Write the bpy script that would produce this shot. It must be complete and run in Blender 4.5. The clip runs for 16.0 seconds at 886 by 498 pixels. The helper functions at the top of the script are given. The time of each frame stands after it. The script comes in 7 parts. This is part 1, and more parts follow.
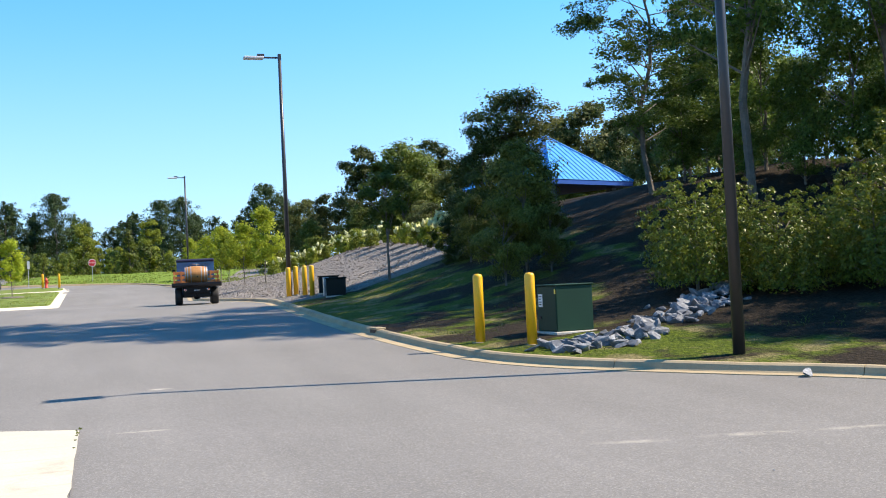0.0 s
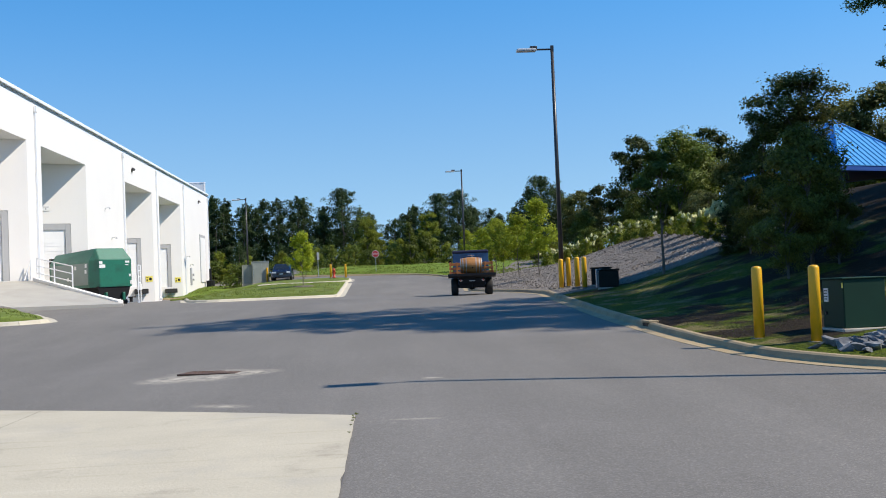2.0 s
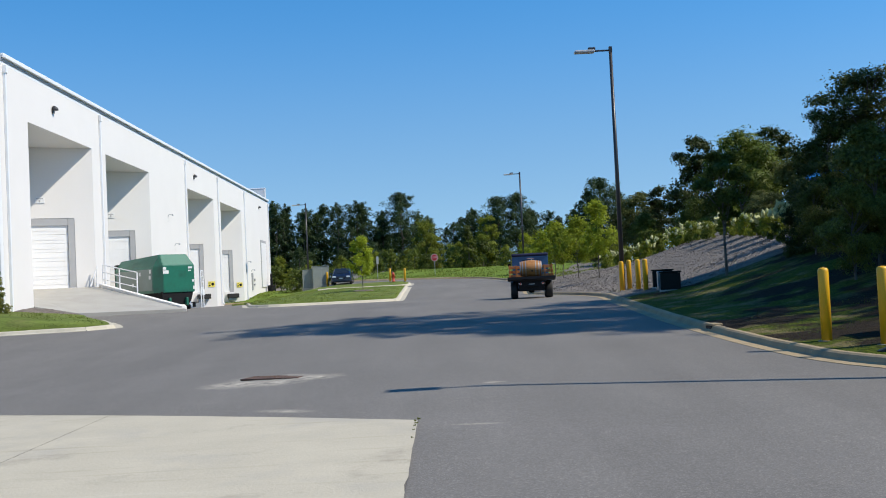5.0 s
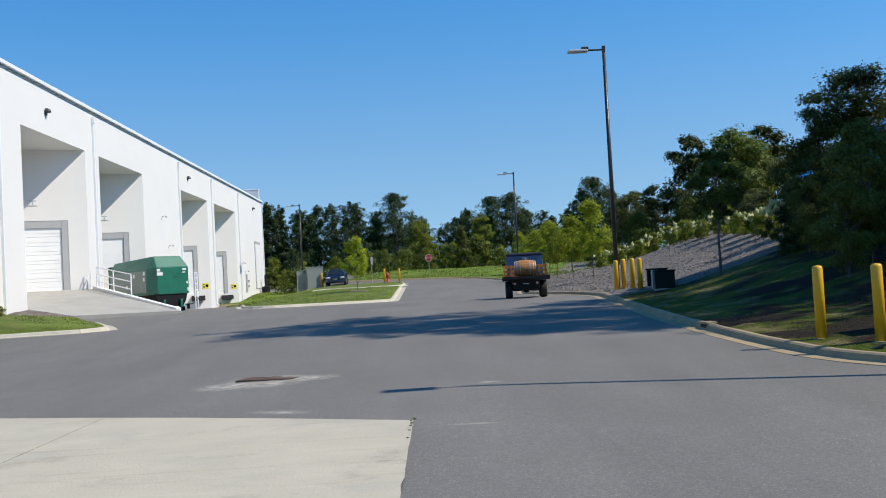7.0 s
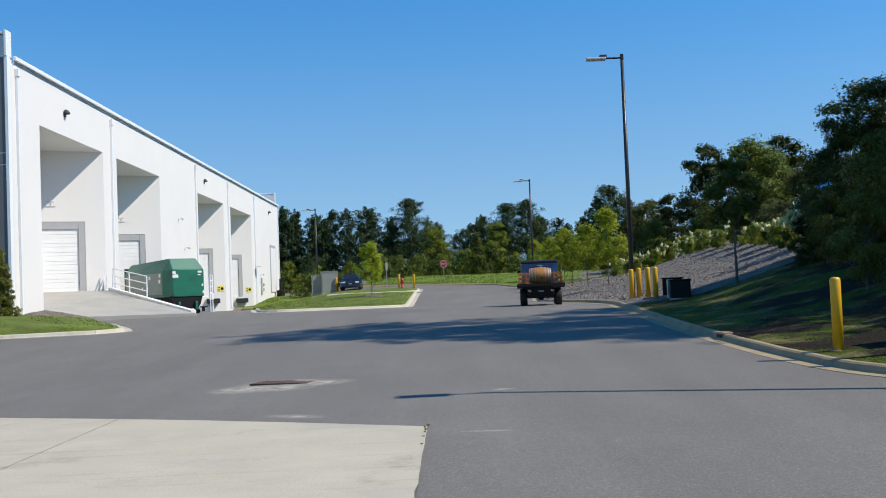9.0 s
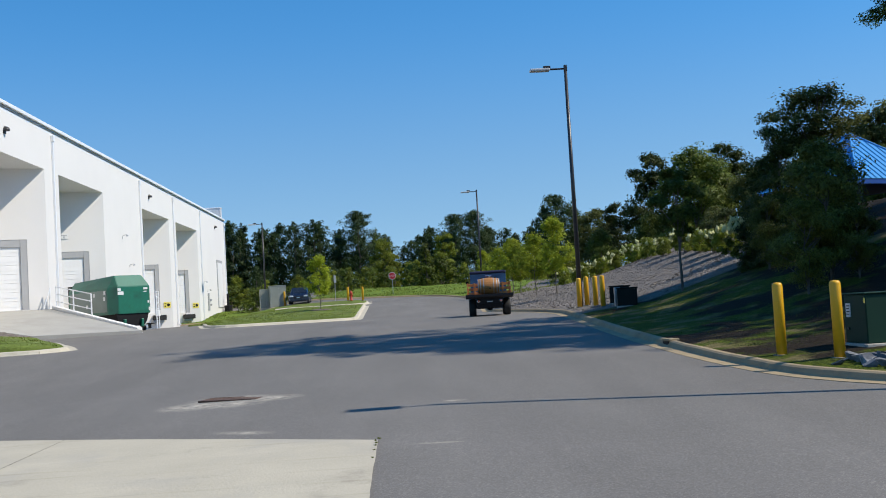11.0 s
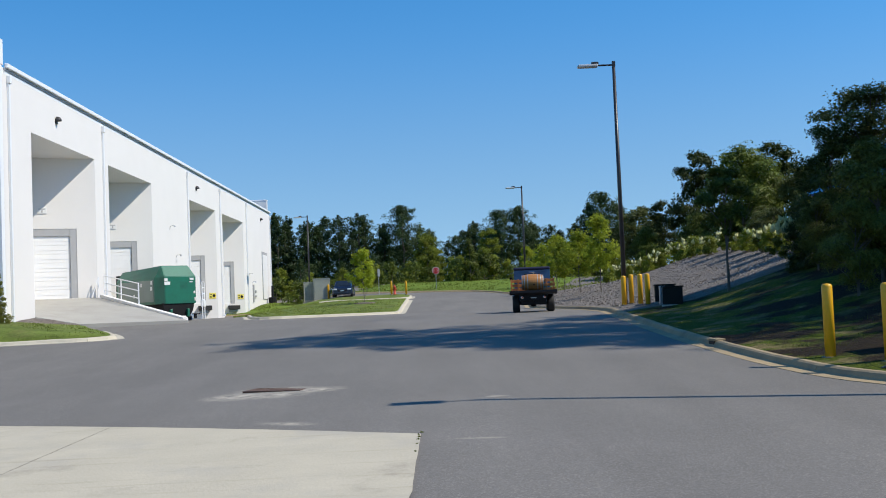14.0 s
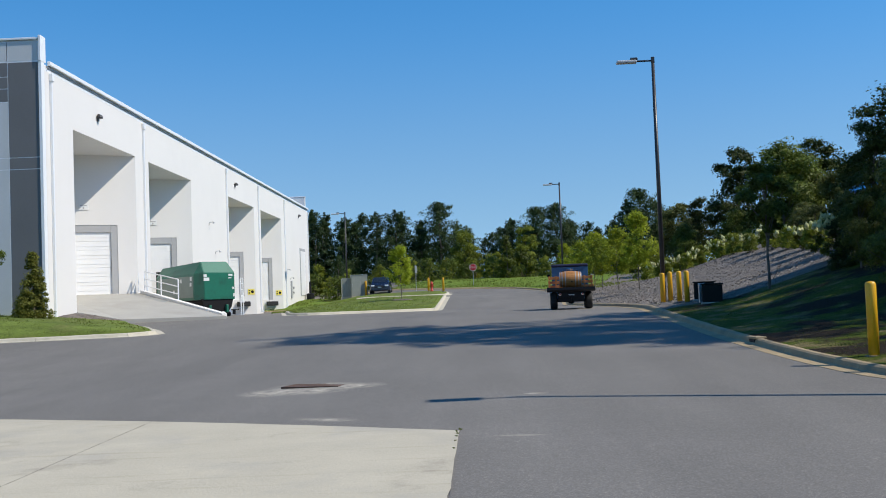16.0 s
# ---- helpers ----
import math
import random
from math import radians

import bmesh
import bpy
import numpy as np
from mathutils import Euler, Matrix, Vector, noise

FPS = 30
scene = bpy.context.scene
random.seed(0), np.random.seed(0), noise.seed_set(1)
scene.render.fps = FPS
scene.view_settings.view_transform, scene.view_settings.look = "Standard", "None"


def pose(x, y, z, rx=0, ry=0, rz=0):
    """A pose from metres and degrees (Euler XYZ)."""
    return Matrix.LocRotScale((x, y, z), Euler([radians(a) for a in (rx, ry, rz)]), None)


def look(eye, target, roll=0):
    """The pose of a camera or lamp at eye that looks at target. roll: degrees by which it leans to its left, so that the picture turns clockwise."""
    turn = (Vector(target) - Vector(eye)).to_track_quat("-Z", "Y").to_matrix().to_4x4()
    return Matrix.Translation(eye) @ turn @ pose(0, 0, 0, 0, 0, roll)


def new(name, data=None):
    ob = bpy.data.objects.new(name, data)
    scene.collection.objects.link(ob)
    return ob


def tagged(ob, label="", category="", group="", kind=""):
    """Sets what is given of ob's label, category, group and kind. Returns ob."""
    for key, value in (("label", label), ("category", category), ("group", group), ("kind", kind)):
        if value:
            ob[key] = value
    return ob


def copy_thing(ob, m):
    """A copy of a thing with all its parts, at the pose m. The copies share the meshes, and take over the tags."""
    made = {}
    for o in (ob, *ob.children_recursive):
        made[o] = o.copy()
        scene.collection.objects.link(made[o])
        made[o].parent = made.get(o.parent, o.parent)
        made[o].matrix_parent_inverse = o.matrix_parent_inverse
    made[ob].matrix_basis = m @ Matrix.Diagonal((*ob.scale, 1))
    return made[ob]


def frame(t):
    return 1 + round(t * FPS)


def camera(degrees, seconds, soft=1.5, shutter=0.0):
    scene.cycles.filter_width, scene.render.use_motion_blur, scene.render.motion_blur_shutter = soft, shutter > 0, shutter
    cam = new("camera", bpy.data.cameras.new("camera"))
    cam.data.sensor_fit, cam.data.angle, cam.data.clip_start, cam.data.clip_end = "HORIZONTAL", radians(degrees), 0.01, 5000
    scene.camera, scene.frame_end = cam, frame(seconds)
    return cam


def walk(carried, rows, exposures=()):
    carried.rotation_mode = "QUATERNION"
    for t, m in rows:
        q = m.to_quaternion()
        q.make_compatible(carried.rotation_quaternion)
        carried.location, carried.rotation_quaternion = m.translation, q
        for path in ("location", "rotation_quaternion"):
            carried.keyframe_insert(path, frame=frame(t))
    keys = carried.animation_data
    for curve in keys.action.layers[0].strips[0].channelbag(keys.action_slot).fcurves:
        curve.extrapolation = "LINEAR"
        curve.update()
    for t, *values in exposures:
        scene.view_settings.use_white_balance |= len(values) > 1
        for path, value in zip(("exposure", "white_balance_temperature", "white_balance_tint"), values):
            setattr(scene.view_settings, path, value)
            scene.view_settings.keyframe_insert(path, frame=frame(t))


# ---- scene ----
cam = camera(44.01, 16.0, soft=1.0)
# t, x, y, z, yaw, pitch, roll
ROWS = [
    (0.0, -0.065, -0.189, 1.638, -18.080, 1.595, -2.769),
    (0.1, -0.072, -0.181, 1.637, -17.059, 1.570, -2.757),
    (0.2, -0.080, -0.173, 1.636, -16.349, 1.731, -2.744),
    (0.3, -0.087, -0.165, 1.634, -15.320, 1.422, -2.732),
    (0.4, -0.095, -0.157, 1.633, -14.365, 1.183, -2.719),
    (0.5, -0.102, -0.149, 1.632, -13.411, 1.151, -2.707),
    (0.6, -0.094, -0.128, 1.632, -12.379, 0.960, -2.629),
    (0.7, -0.086, -0.108, 1.632, -11.223, 0.946, -2.551),
    (0.8, -0.079, -0.087, 1.631, -9.903, 1.007, -2.473),
    (0.9, -0.071, -0.067, 1.631, -8.431, 0.846, -2.395),
    (1.0, -0.063, -0.046, 1.631, -7.425, 0.825, -2.317),
    (1.1, -0.048, -0.042, 1.632, -6.763, 0.854, -2.199),
    (1.5, 0.011, -0.028, 1.637, -5.019, 1.240, -1.728),
    (2.0, 0.050, -0.007, 1.637, -3.783, 1.792, -2.371),
    (2.5, 0.049, 0.010, 1.639, -2.559, 2.242, -2.342),
    (3.0, 0.047, 0.023, 1.648, -2.055, 2.291, -2.483),
    (3.5, 0.033, 0.019, 1.645, -1.169, 2.193, -2.073),
    (4.0, 0.023, 0.018, 1.655, -0.763, 2.298, -2.092),
    (6.5, 0.028, 0.016, 1.652, -1.089, 1.715, -3.580),
    (7.0, 0.018, 0.028, 1.651, -1.038, 2.093, -3.108),
    (7.5, 0.022, 0.043, 1.645, -0.971, 2.134, -2.443),
    (8.0, 0.015, 0.057, 1.648, -0.319, 1.974, -2.105),
    (10.5, -0.008, 0.017, 1.661, -1.251, 3.295, -3.311),
    (11.0, 0.009, 0.004, 1.665, -3.005, 2.910, -3.395),
    (11.2, 0.013, -0.009, 1.659, -3.696, 2.570, -3.566),
    (11.3, 0.016, -0.015, 1.655, -4.143, 2.129, -3.652),
    (11.4, 0.018, -0.022, 1.652, -4.517, 1.517, -3.737),
    (11.5, 0.020, -0.028, 1.649, -5.135, 1.628, -3.823),
    (11.6, 0.020, -0.028, 1.650, -5.771, 1.806, -3.657),
    (11.7, 0.020, -0.028, 1.651, -5.952, 2.290, -3.490),
    (11.8, 0.019, -0.027, 1.653, -5.750, 2.534, -3.324),
    (12.0, 0.019, -0.027, 1.655, -4.993, 2.574, -2.991),
    (12.5, 0.016, -0.012, 1.654, -3.901, 2.407, -3.096),
    (13.0, 0.003, 0.003, 1.653, -2.739, 2.152, -3.013),
    (13.5, -0.003, 0.018, 1.659, -1.797, 2.244, -2.793),
    (14.0, -0.016, 0.031, 1.659, -0.710, 2.782, -2.369),
    (14.5, -0.018, 0.025, 1.663, -0.674, 2.878, -2.026),
    (15.0, -0.029, 0.054, 1.660, -0.357, 2.829, -2.045),
    (15.5, -0.028, 0.076, 1.658, 0.577, 2.747, -2.041),
    (16.0, -0.035, 0.060, 1.659, 1.231, 2.688, -2.169),
]
EXPOSURES = [(0.0, 1.02, 7150, 13), (0.5, 0.86, 7100, 13), (1.0, 0.56, 7000, 12), (1.5, 0.33, 6900, 12), (2.5, 0.15, 6700, 11), (3.5, 0.06, 6600, 10), (10.5, 0.0, 6600, 10), (11.0, -0.01, 6600, 10), (11.5, 0.09, 6760, 11), (12.0, 0.27, 6760, 11), (13.0, 0.15, 6600, 10), (14.0, 0.0, 6560, 10), (16.0, -0.05, 6550, 10)]
walk(cam, [(t, pose(x, y, z, 0, 0, yaw) @ pose(0, 0, 0, 90 + pitch, 0, 0) @ pose(0, 0, 0, 0, 0, roll)) for t, x, y, z, yaw, pitch, roll in ROWS], EXPOSURES)

# ---- light ----
SUN_EL, SUN_AZ = 47.0, 104.0            # elevation; azimuth clockwise from +y
world = bpy.data.worlds.new("world")
scene.world = world
world.use_nodes = True
wn = world.node_tree
sky = wn.nodes.new("ShaderNodeTexSky")
sky.sky_type, sky.sun_disc = "NISHITA", False
sky.sun_elevation, sky.sun_rotation = radians(SUN_EL), radians(SUN_AZ)
sky.air_density, sky.dust_density, sky.ozone_density = 1.0, 0.0, 2.0
wn.nodes["Background"].inputs["Strength"].default_value = 0.150
tc = wn.nodes.new("ShaderNodeTexCoord")
lift = wn.nodes.new("ShaderNodeVectorMath")
lift.operation = "ADD"
lift.inputs[1].default_value = (0, 0, 0.12)     # a clear, dry sky that stays blue down to the woods
wn.links.new(tc.outputs["Generated"], lift.inputs[0])
wn.links.new(lift.outputs[0], sky.inputs["Vector"])
sat = wn.nodes.new("ShaderNodeHueSaturation")
up = wn.nodes.new("ShaderNodeSeparateXYZ")
wn.links.new(tc.outputs["Generated"], up.inputs[0])
for sock, low, high in (("Hue", 0.4938, 0.4978), ("Saturation", 1.14, 1.37), ("Value", 0.94, 1.24)):
    rise = wn.nodes.new("ShaderNodeMapRange")
    rise.interpolation_type = "SMOOTHSTEP"
    rise.inputs[1].default_value, rise.inputs[2].default_value, rise.inputs[3].default_value, rise.inputs[4].default_value = 0.02, 0.28, low, high
    wn.links.new(up.outputs[2], rise.inputs[0])
    wn.links.new(rise.outputs[0], sat.inputs[sock])
wn.links.new(sky.outputs[0], sat.inputs["Color"])
wn.links.new(sat.outputs[0], wn.nodes["Background"].inputs["Color"])
sun = new("sun", bpy.data.lights.new("sun", "SUN"))
sun.data.energy, sun.data.angle, sun.data.color = 5.0, radians(0.53), (1.0, 0.93, 0.82)
sun_at = Vector((math.sin(radians(SUN_AZ)) * math.cos(radians(SUN_EL)), math.cos(radians(SUN_AZ)) * math.cos(radians(SUN_EL)), math.sin(radians(SUN_EL))))
sun.matrix_world = look(sun_at * 60, (0, 0, 0))
scene.view_settings.exposure = 0.0


# ---- materials ----
def ramp(nt, fac, stops):
    n = nt.nodes.new("ShaderNodeValToRGB")
    while len(n.color_ramp.elements) < len(stops):
        n.color_ramp.elements.new(0.5)
    for e, (p, c) in zip(n.color_ramp.elements, stops):
        e.position, e.color = p, (*c, 1)
    nt.links.new(fac, n.inputs[0])
    return n.outputs[0]


def noise_tex(nt, scale, detail=4, vec=None, rough=0.55):
    n = nt.nodes.new("ShaderNodeTexNoise")
    n.inputs["Scale"].default_value, n.inputs["Detail"].default_value, n.inputs["Roughness"].default_value = scale, detail, rough
    if vec is None:
        g = nt.nodes.new("ShaderNodeNewGeometry")
        vec = g.outputs["Position"]
    nt.links.new(vec, n.inputs["Vector"])
    return n.outputs[0]


def mix(nt, fac, a, b, kind="MIX"):
    n = nt.nodes.new("ShaderNodeMix")
    n.data_type, n.blend_type = "RGBA", kind
    for sock, v in ((n.inputs[0], fac), (n.inputs[6], a), (n.inputs[7], b)):
        if isinstance(v, (int, float)):
            sock.default_value = v
        elif isinstance(v, tuple):
            sock.default_value = (*v, 1)
        else:
            nt.links.new(v, sock)
    return n.outputs[2]


def material(name, color, rough=0.6, metal=0.0, var=0.15, scale=3.0, fine=60.0, bump=0.0, bump_depth=0.02, stain=None, stain_scale=0.4, local=False, coat=0.0, spec=0.5):
    """Two scales of variation round one base colour, with an optional second stain colour and fine relief."""
    m = bpy.data.materials.new(name)
    m.use_nodes = True
    nt = m.node_tree
    p = nt.nodes["Principled BSDF"]
    vec = None
    if local:
        tc = nt.nodes.new("ShaderNodeTexCoord")
        vec = tc.outputs["Object"]
    lo = tuple(c * (1 - var) for c in color)
    hi = tuple(min(1, c * (1 + var)) for c in color)
    big = noise_tex(nt, scale, 5, vec)
    small = noise_tex(nt, fine, 3, vec)
    col = ramp(nt, big, [(0.3, lo), (0.7, hi)])
    col = mix(nt, 0.35, col, ramp(nt, small, [(0.3, tuple(c * (1 - var * 1.2) for c in color)), (0.7, tuple(min(1, c * (1 + var * 1.2)) for c in color))]))
    if stain:
        st = noise_tex(nt, stain_scale, 6, vec, 0.65)
        f = nt.nodes.new("ShaderNodeMapRange")
        f.inputs[1].default_value, f.inputs[2].default_value, f.inputs[4].default_value = 0.52, 0.72, 0.7
        nt.links.new(st, f.inputs[0])
        col = mix(nt, f.outputs[0], col, stain)
    nt.links.new(col, p.inputs["Base Color"])
    p.inputs["Roughness"].default_value, p.inputs["Metallic"].default_value = rough, metal
    p.inputs["Coat Weight"].default_value = coat
    p.inputs["Specular IOR Level"].default_value = spec
    if bump:
        b = nt.nodes.new("ShaderNodeBump")
        b.inputs["Strength"].default_value, b.inputs["Distance"].default_value = bump, bump_depth
        nt.links.new(small, b.inputs["Height"])
        nt.links.new(b.outputs[0], p.inputs["Normal"])
    return m


def leaf_material(name, dark, light, rough=0.55, trans=0.3):
    m = bpy.data.materials.new(name)
    m.use_nodes = True
    nt = m.node_tree
    p = nt.nodes["Principled BSDF"]
    g = nt.nodes.new("ShaderNodeNewGeometry")
    oi = nt.nodes.new("ShaderNodeObjectInfo")
    col = ramp(nt, g.outputs["Random Per Island"], [(0.0, dark), (1.0, light)])
    big = noise_tex(nt, 0.45, 3)
    col = mix(nt, big, col, mix(nt, 0.5, col, light))
    hs = nt.nodes.new("ShaderNodeHueSaturation")
    mr = nt.nodes.new("ShaderNodeMapRange")
    mr.inputs[3].default_value, mr.inputs[4].default_value = 0.75, 1.2
    nt.links.new(oi.outputs["Random"], mr.inputs[0])
    nt.links.new(mr.outputs[0], hs.inputs["Value"])
    nt.links.new(col, hs.inputs["Color"])
    nt.links.new(hs.outputs[0], p.inputs["Base Color"])
    p.inputs["Roughness"].default_value = rough
    p.inputs["Specular IOR Level"].default_value = 0.25
    t = nt.nodes.new("ShaderNodeBsdfTranslucent")
    nt.links.new(hs.outputs[0], t.inputs["Color"])
    ms = nt.nodes.new("ShaderNodeMixShader")
    ms.inputs[0].default_value = trans
    nt.links.new(p.outputs[0], ms.inputs[1])
    nt.links.new(t.outputs[0], ms.inputs[2])
    nt.links.new(ms.outputs[0], nt.nodes["Material Output"].inputs["Surface"])
    return m


# x, y, half length, half width, turn, strength
DUST_SPOTS = ((-3.3, 18.6, 0.75, 0.75, -14, 1), (-2.05, 18.9, 0.62, 0.5, -8, 1), (-2.7, 18.5, 0.7, 0.7, -12, 1), (-2.77, 19.3, 0.95, 0.55, -12, 1), (4.8, 9.2, 0.5, 0.12, -18, 0.5), (5.95, 8.98, 0.6, 0.14, -14, 0.55), (7.0, 8.75, 0.5, 0.12, -8, 0.5), (0.45, 12.6, 0.4, 0.08, -6, 0.6), (0.9, 16.5, 0.2, 0.12, -10, 1), (-2.0, 14.62, 0.55, 0.2, -27, 0.7))


def asphalt_material():
    """Worn asphalt: pale patches, faint tyre-polished bands and visible stone in the surface."""
    m = material("asphalt", (0.186, 0.175, 0.158), 0.85, var=0.09, scale=0.3, fine=55, bump=0.25, bump_depth=0.008, stain=(0.219, 0.205, 0.189), stain_scale=0.12, spec=0.12)
    nt = m.node_tree
    p = nt.nodes["Principled BSDF"]
    col = p.inputs["Base Color"].links[0].from_socket
    v = nt.nodes.new("ShaderNodeTexVoronoi")
    v.inputs["Scale"].default_value = 75
    g = nt.nodes.new("ShaderNodeNewGeometry")
    nt.links.new(g.outputs["Position"], v.inputs["Vector"])
    bw = nt.nodes.new("ShaderNodeSeparateColor")
    nt.links.new(v.outputs["Color"], bw.inputs[0])
    chips = ramp(nt, bw.outputs[0], [(0.0, (0.62, 0.61, 0.60)), (0.8, (1.0, 1.0, 1.0)), (1.0, (1.55, 1.52, 1.48))])
    col = mix(nt, 0.6, col, chips, "MULTIPLY")
    st = nt.nodes.new("ShaderNodeMapping")
    st.inputs["Scale"].default_value = (0.5, 0.06, 1)
    nt.links.new(g.outputs["Position"], st.inputs["Vector"])
    bands = ramp(nt, noise_tex(nt, 1.6, 4, st.outputs[0]), [(0.35, (0.93, 0.93, 0.93)), (0.65, (1.06, 1.06, 1.06))])
    col = mix(nt, 1.0, col, bands, "MULTIPLY")
    # cement dust round the drain, along the apron and in a few scuffs: x, y, half length, half width, turn
    mask = None
    for x, y, rx, ry, turn, k in DUST_SPOTS:
        mp = nt.nodes.new("ShaderNodeMapping")
        mp.vector_type = "TEXTURE"
        mp.inputs["Location"].default_value = (x, y, 0)
        mp.inputs["Rotation"].default_value = (0, 0, radians(turn))
        mp.inputs["Scale"].default_value = (rx, ry, 1000)
        nt.links.new(g.outputs["Position"], mp.inputs["Vector"])
        ln = nt.nodes.new("ShaderNodeVectorMath")
        ln.operation = "LENGTH"
        nt.links.new(mp.outputs[0], ln.inputs[0])
        fade = nt.nodes.new("ShaderNodeMapRange")
        fade.inputs[1].default_value, fade.inputs[2].default_value, fade.inputs[3].default_value, fade.inputs[4].default_value = 0.1, 1.0, k, 0.0
        nt.links.new(ln.outputs["Value"], fade.inputs[0])
        if mask is None:
            mask = fade.outputs[0]
        else:
            mx = nt.nodes.new("ShaderNodeMath")
            mx.operation = "MAXIMUM"
            nt.links.new(mask, mx.inputs[0])
            nt.links.new(fade.outputs[0], mx.inputs[1])
            mask = mx.outputs[0]
    speck = nt.nodes.new("ShaderNodeMath")
    speck.operation = "MULTIPLY"
    nt.links.new(mask, speck.inputs[0])
    grain = nt.nodes.new("ShaderNodeMapRange")
    grain.inputs[1].default_value, grain.inputs[2].default_value = 0.36, 0.62
    nt.links.new(noise_tex(nt, 4.5, 7, None, 0.72), grain.inputs[0])
    nt.links.new(grain.outputs[0], speck.inputs[1])
    col = mix(nt, speck.outputs[0], col, (0.52, 0.47, 0.38))
    nt.links.new(col, p.inputs["Base Color"])
    return m


ASPHALT = asphalt_material()


def concrete_material():
    """Broom-finished slab: faint streaks across the pour, greyer damp areas and small stains."""
    m = material("concrete", (0.478, 0.432, 0.333), 0.85, var=0.08, scale=1.2, fine=30, bump=0.25, stain=(0.37, 0.345, 0.30), stain_scale=0.5, spec=0.12)
    nt = m.node_tree
    p = nt.nodes["Principled BSDF"]
    col = p.inputs["Base Color"].links[0].from_socket
    g = nt.nodes.new("ShaderNodeNewGeometry")
    mp = nt.nodes.new("ShaderNodeMapping")
    mp.inputs["Rotation"].default_value = (0, 0, radians(10))
    mp.inputs["Scale"].default_value = (0.28, 3.2, 1)
    nt.links.new(g.outputs["Position"], mp.inputs["Vector"])
    col = mix(nt, 1.0, col, ramp(nt, noise_tex(nt, 1.4, 6, mp.outputs[0], 0.65), [(0.30, (0.86, 0.85, 0.83)), (0.42, (1, 1, 1)), (0.62, (1.0, 1.0, 1.0)), (0.75, (1.05, 1.06, 1.09))]), "MULTIPLY")
    col = mix(nt, 1.0, col, ramp(nt, noise_tex(nt, 0.8, 7, None, 0.7), [(0.30, (0.80, 0.79, 0.80)), (0.42, (1, 1, 1)), (1.0, (1, 1, 1))]), "MULTIPLY")
    nt.links.new(col, p.inputs["Base Color"])
    return m


CONCRETE = concrete_material()
KERB = material("kerb_concrete", (0.35, 0.27, 0.165), 0.85, spec=0.12, var=0.15, scale=2.0, fine=40, bump=0.3, stain=(0.20, 0.17, 0.125), stain_scale=1.2)
PALE_KERB = material("pale_kerb_concrete", (0.50, 0.455, 0.36), 0.85, spec=0.12, var=0.12, scale=2.0, fine=40, bump=0.3, stain=(0.30, 0.27, 0.21), stain_scale=1.1)
GRASS = material("grass", (0.115, 0.153, 0.031), 0.9, var=0.5, scale=0.9, fine=9, bump=1.0, bump_depth=0.05, stain=(0.170, 0.153, 0.060), stain_scale=0.5, spec=0.12)
MULCH = material("mulch", (0.170, 0.145, 0.128), 0.95, var=0.45, scale=2.5, fine=7, bump=1.0, bump_depth=0.12, stain=(0.093, 0.081, 0.076), stain_scale=0.8, spec=0.12)


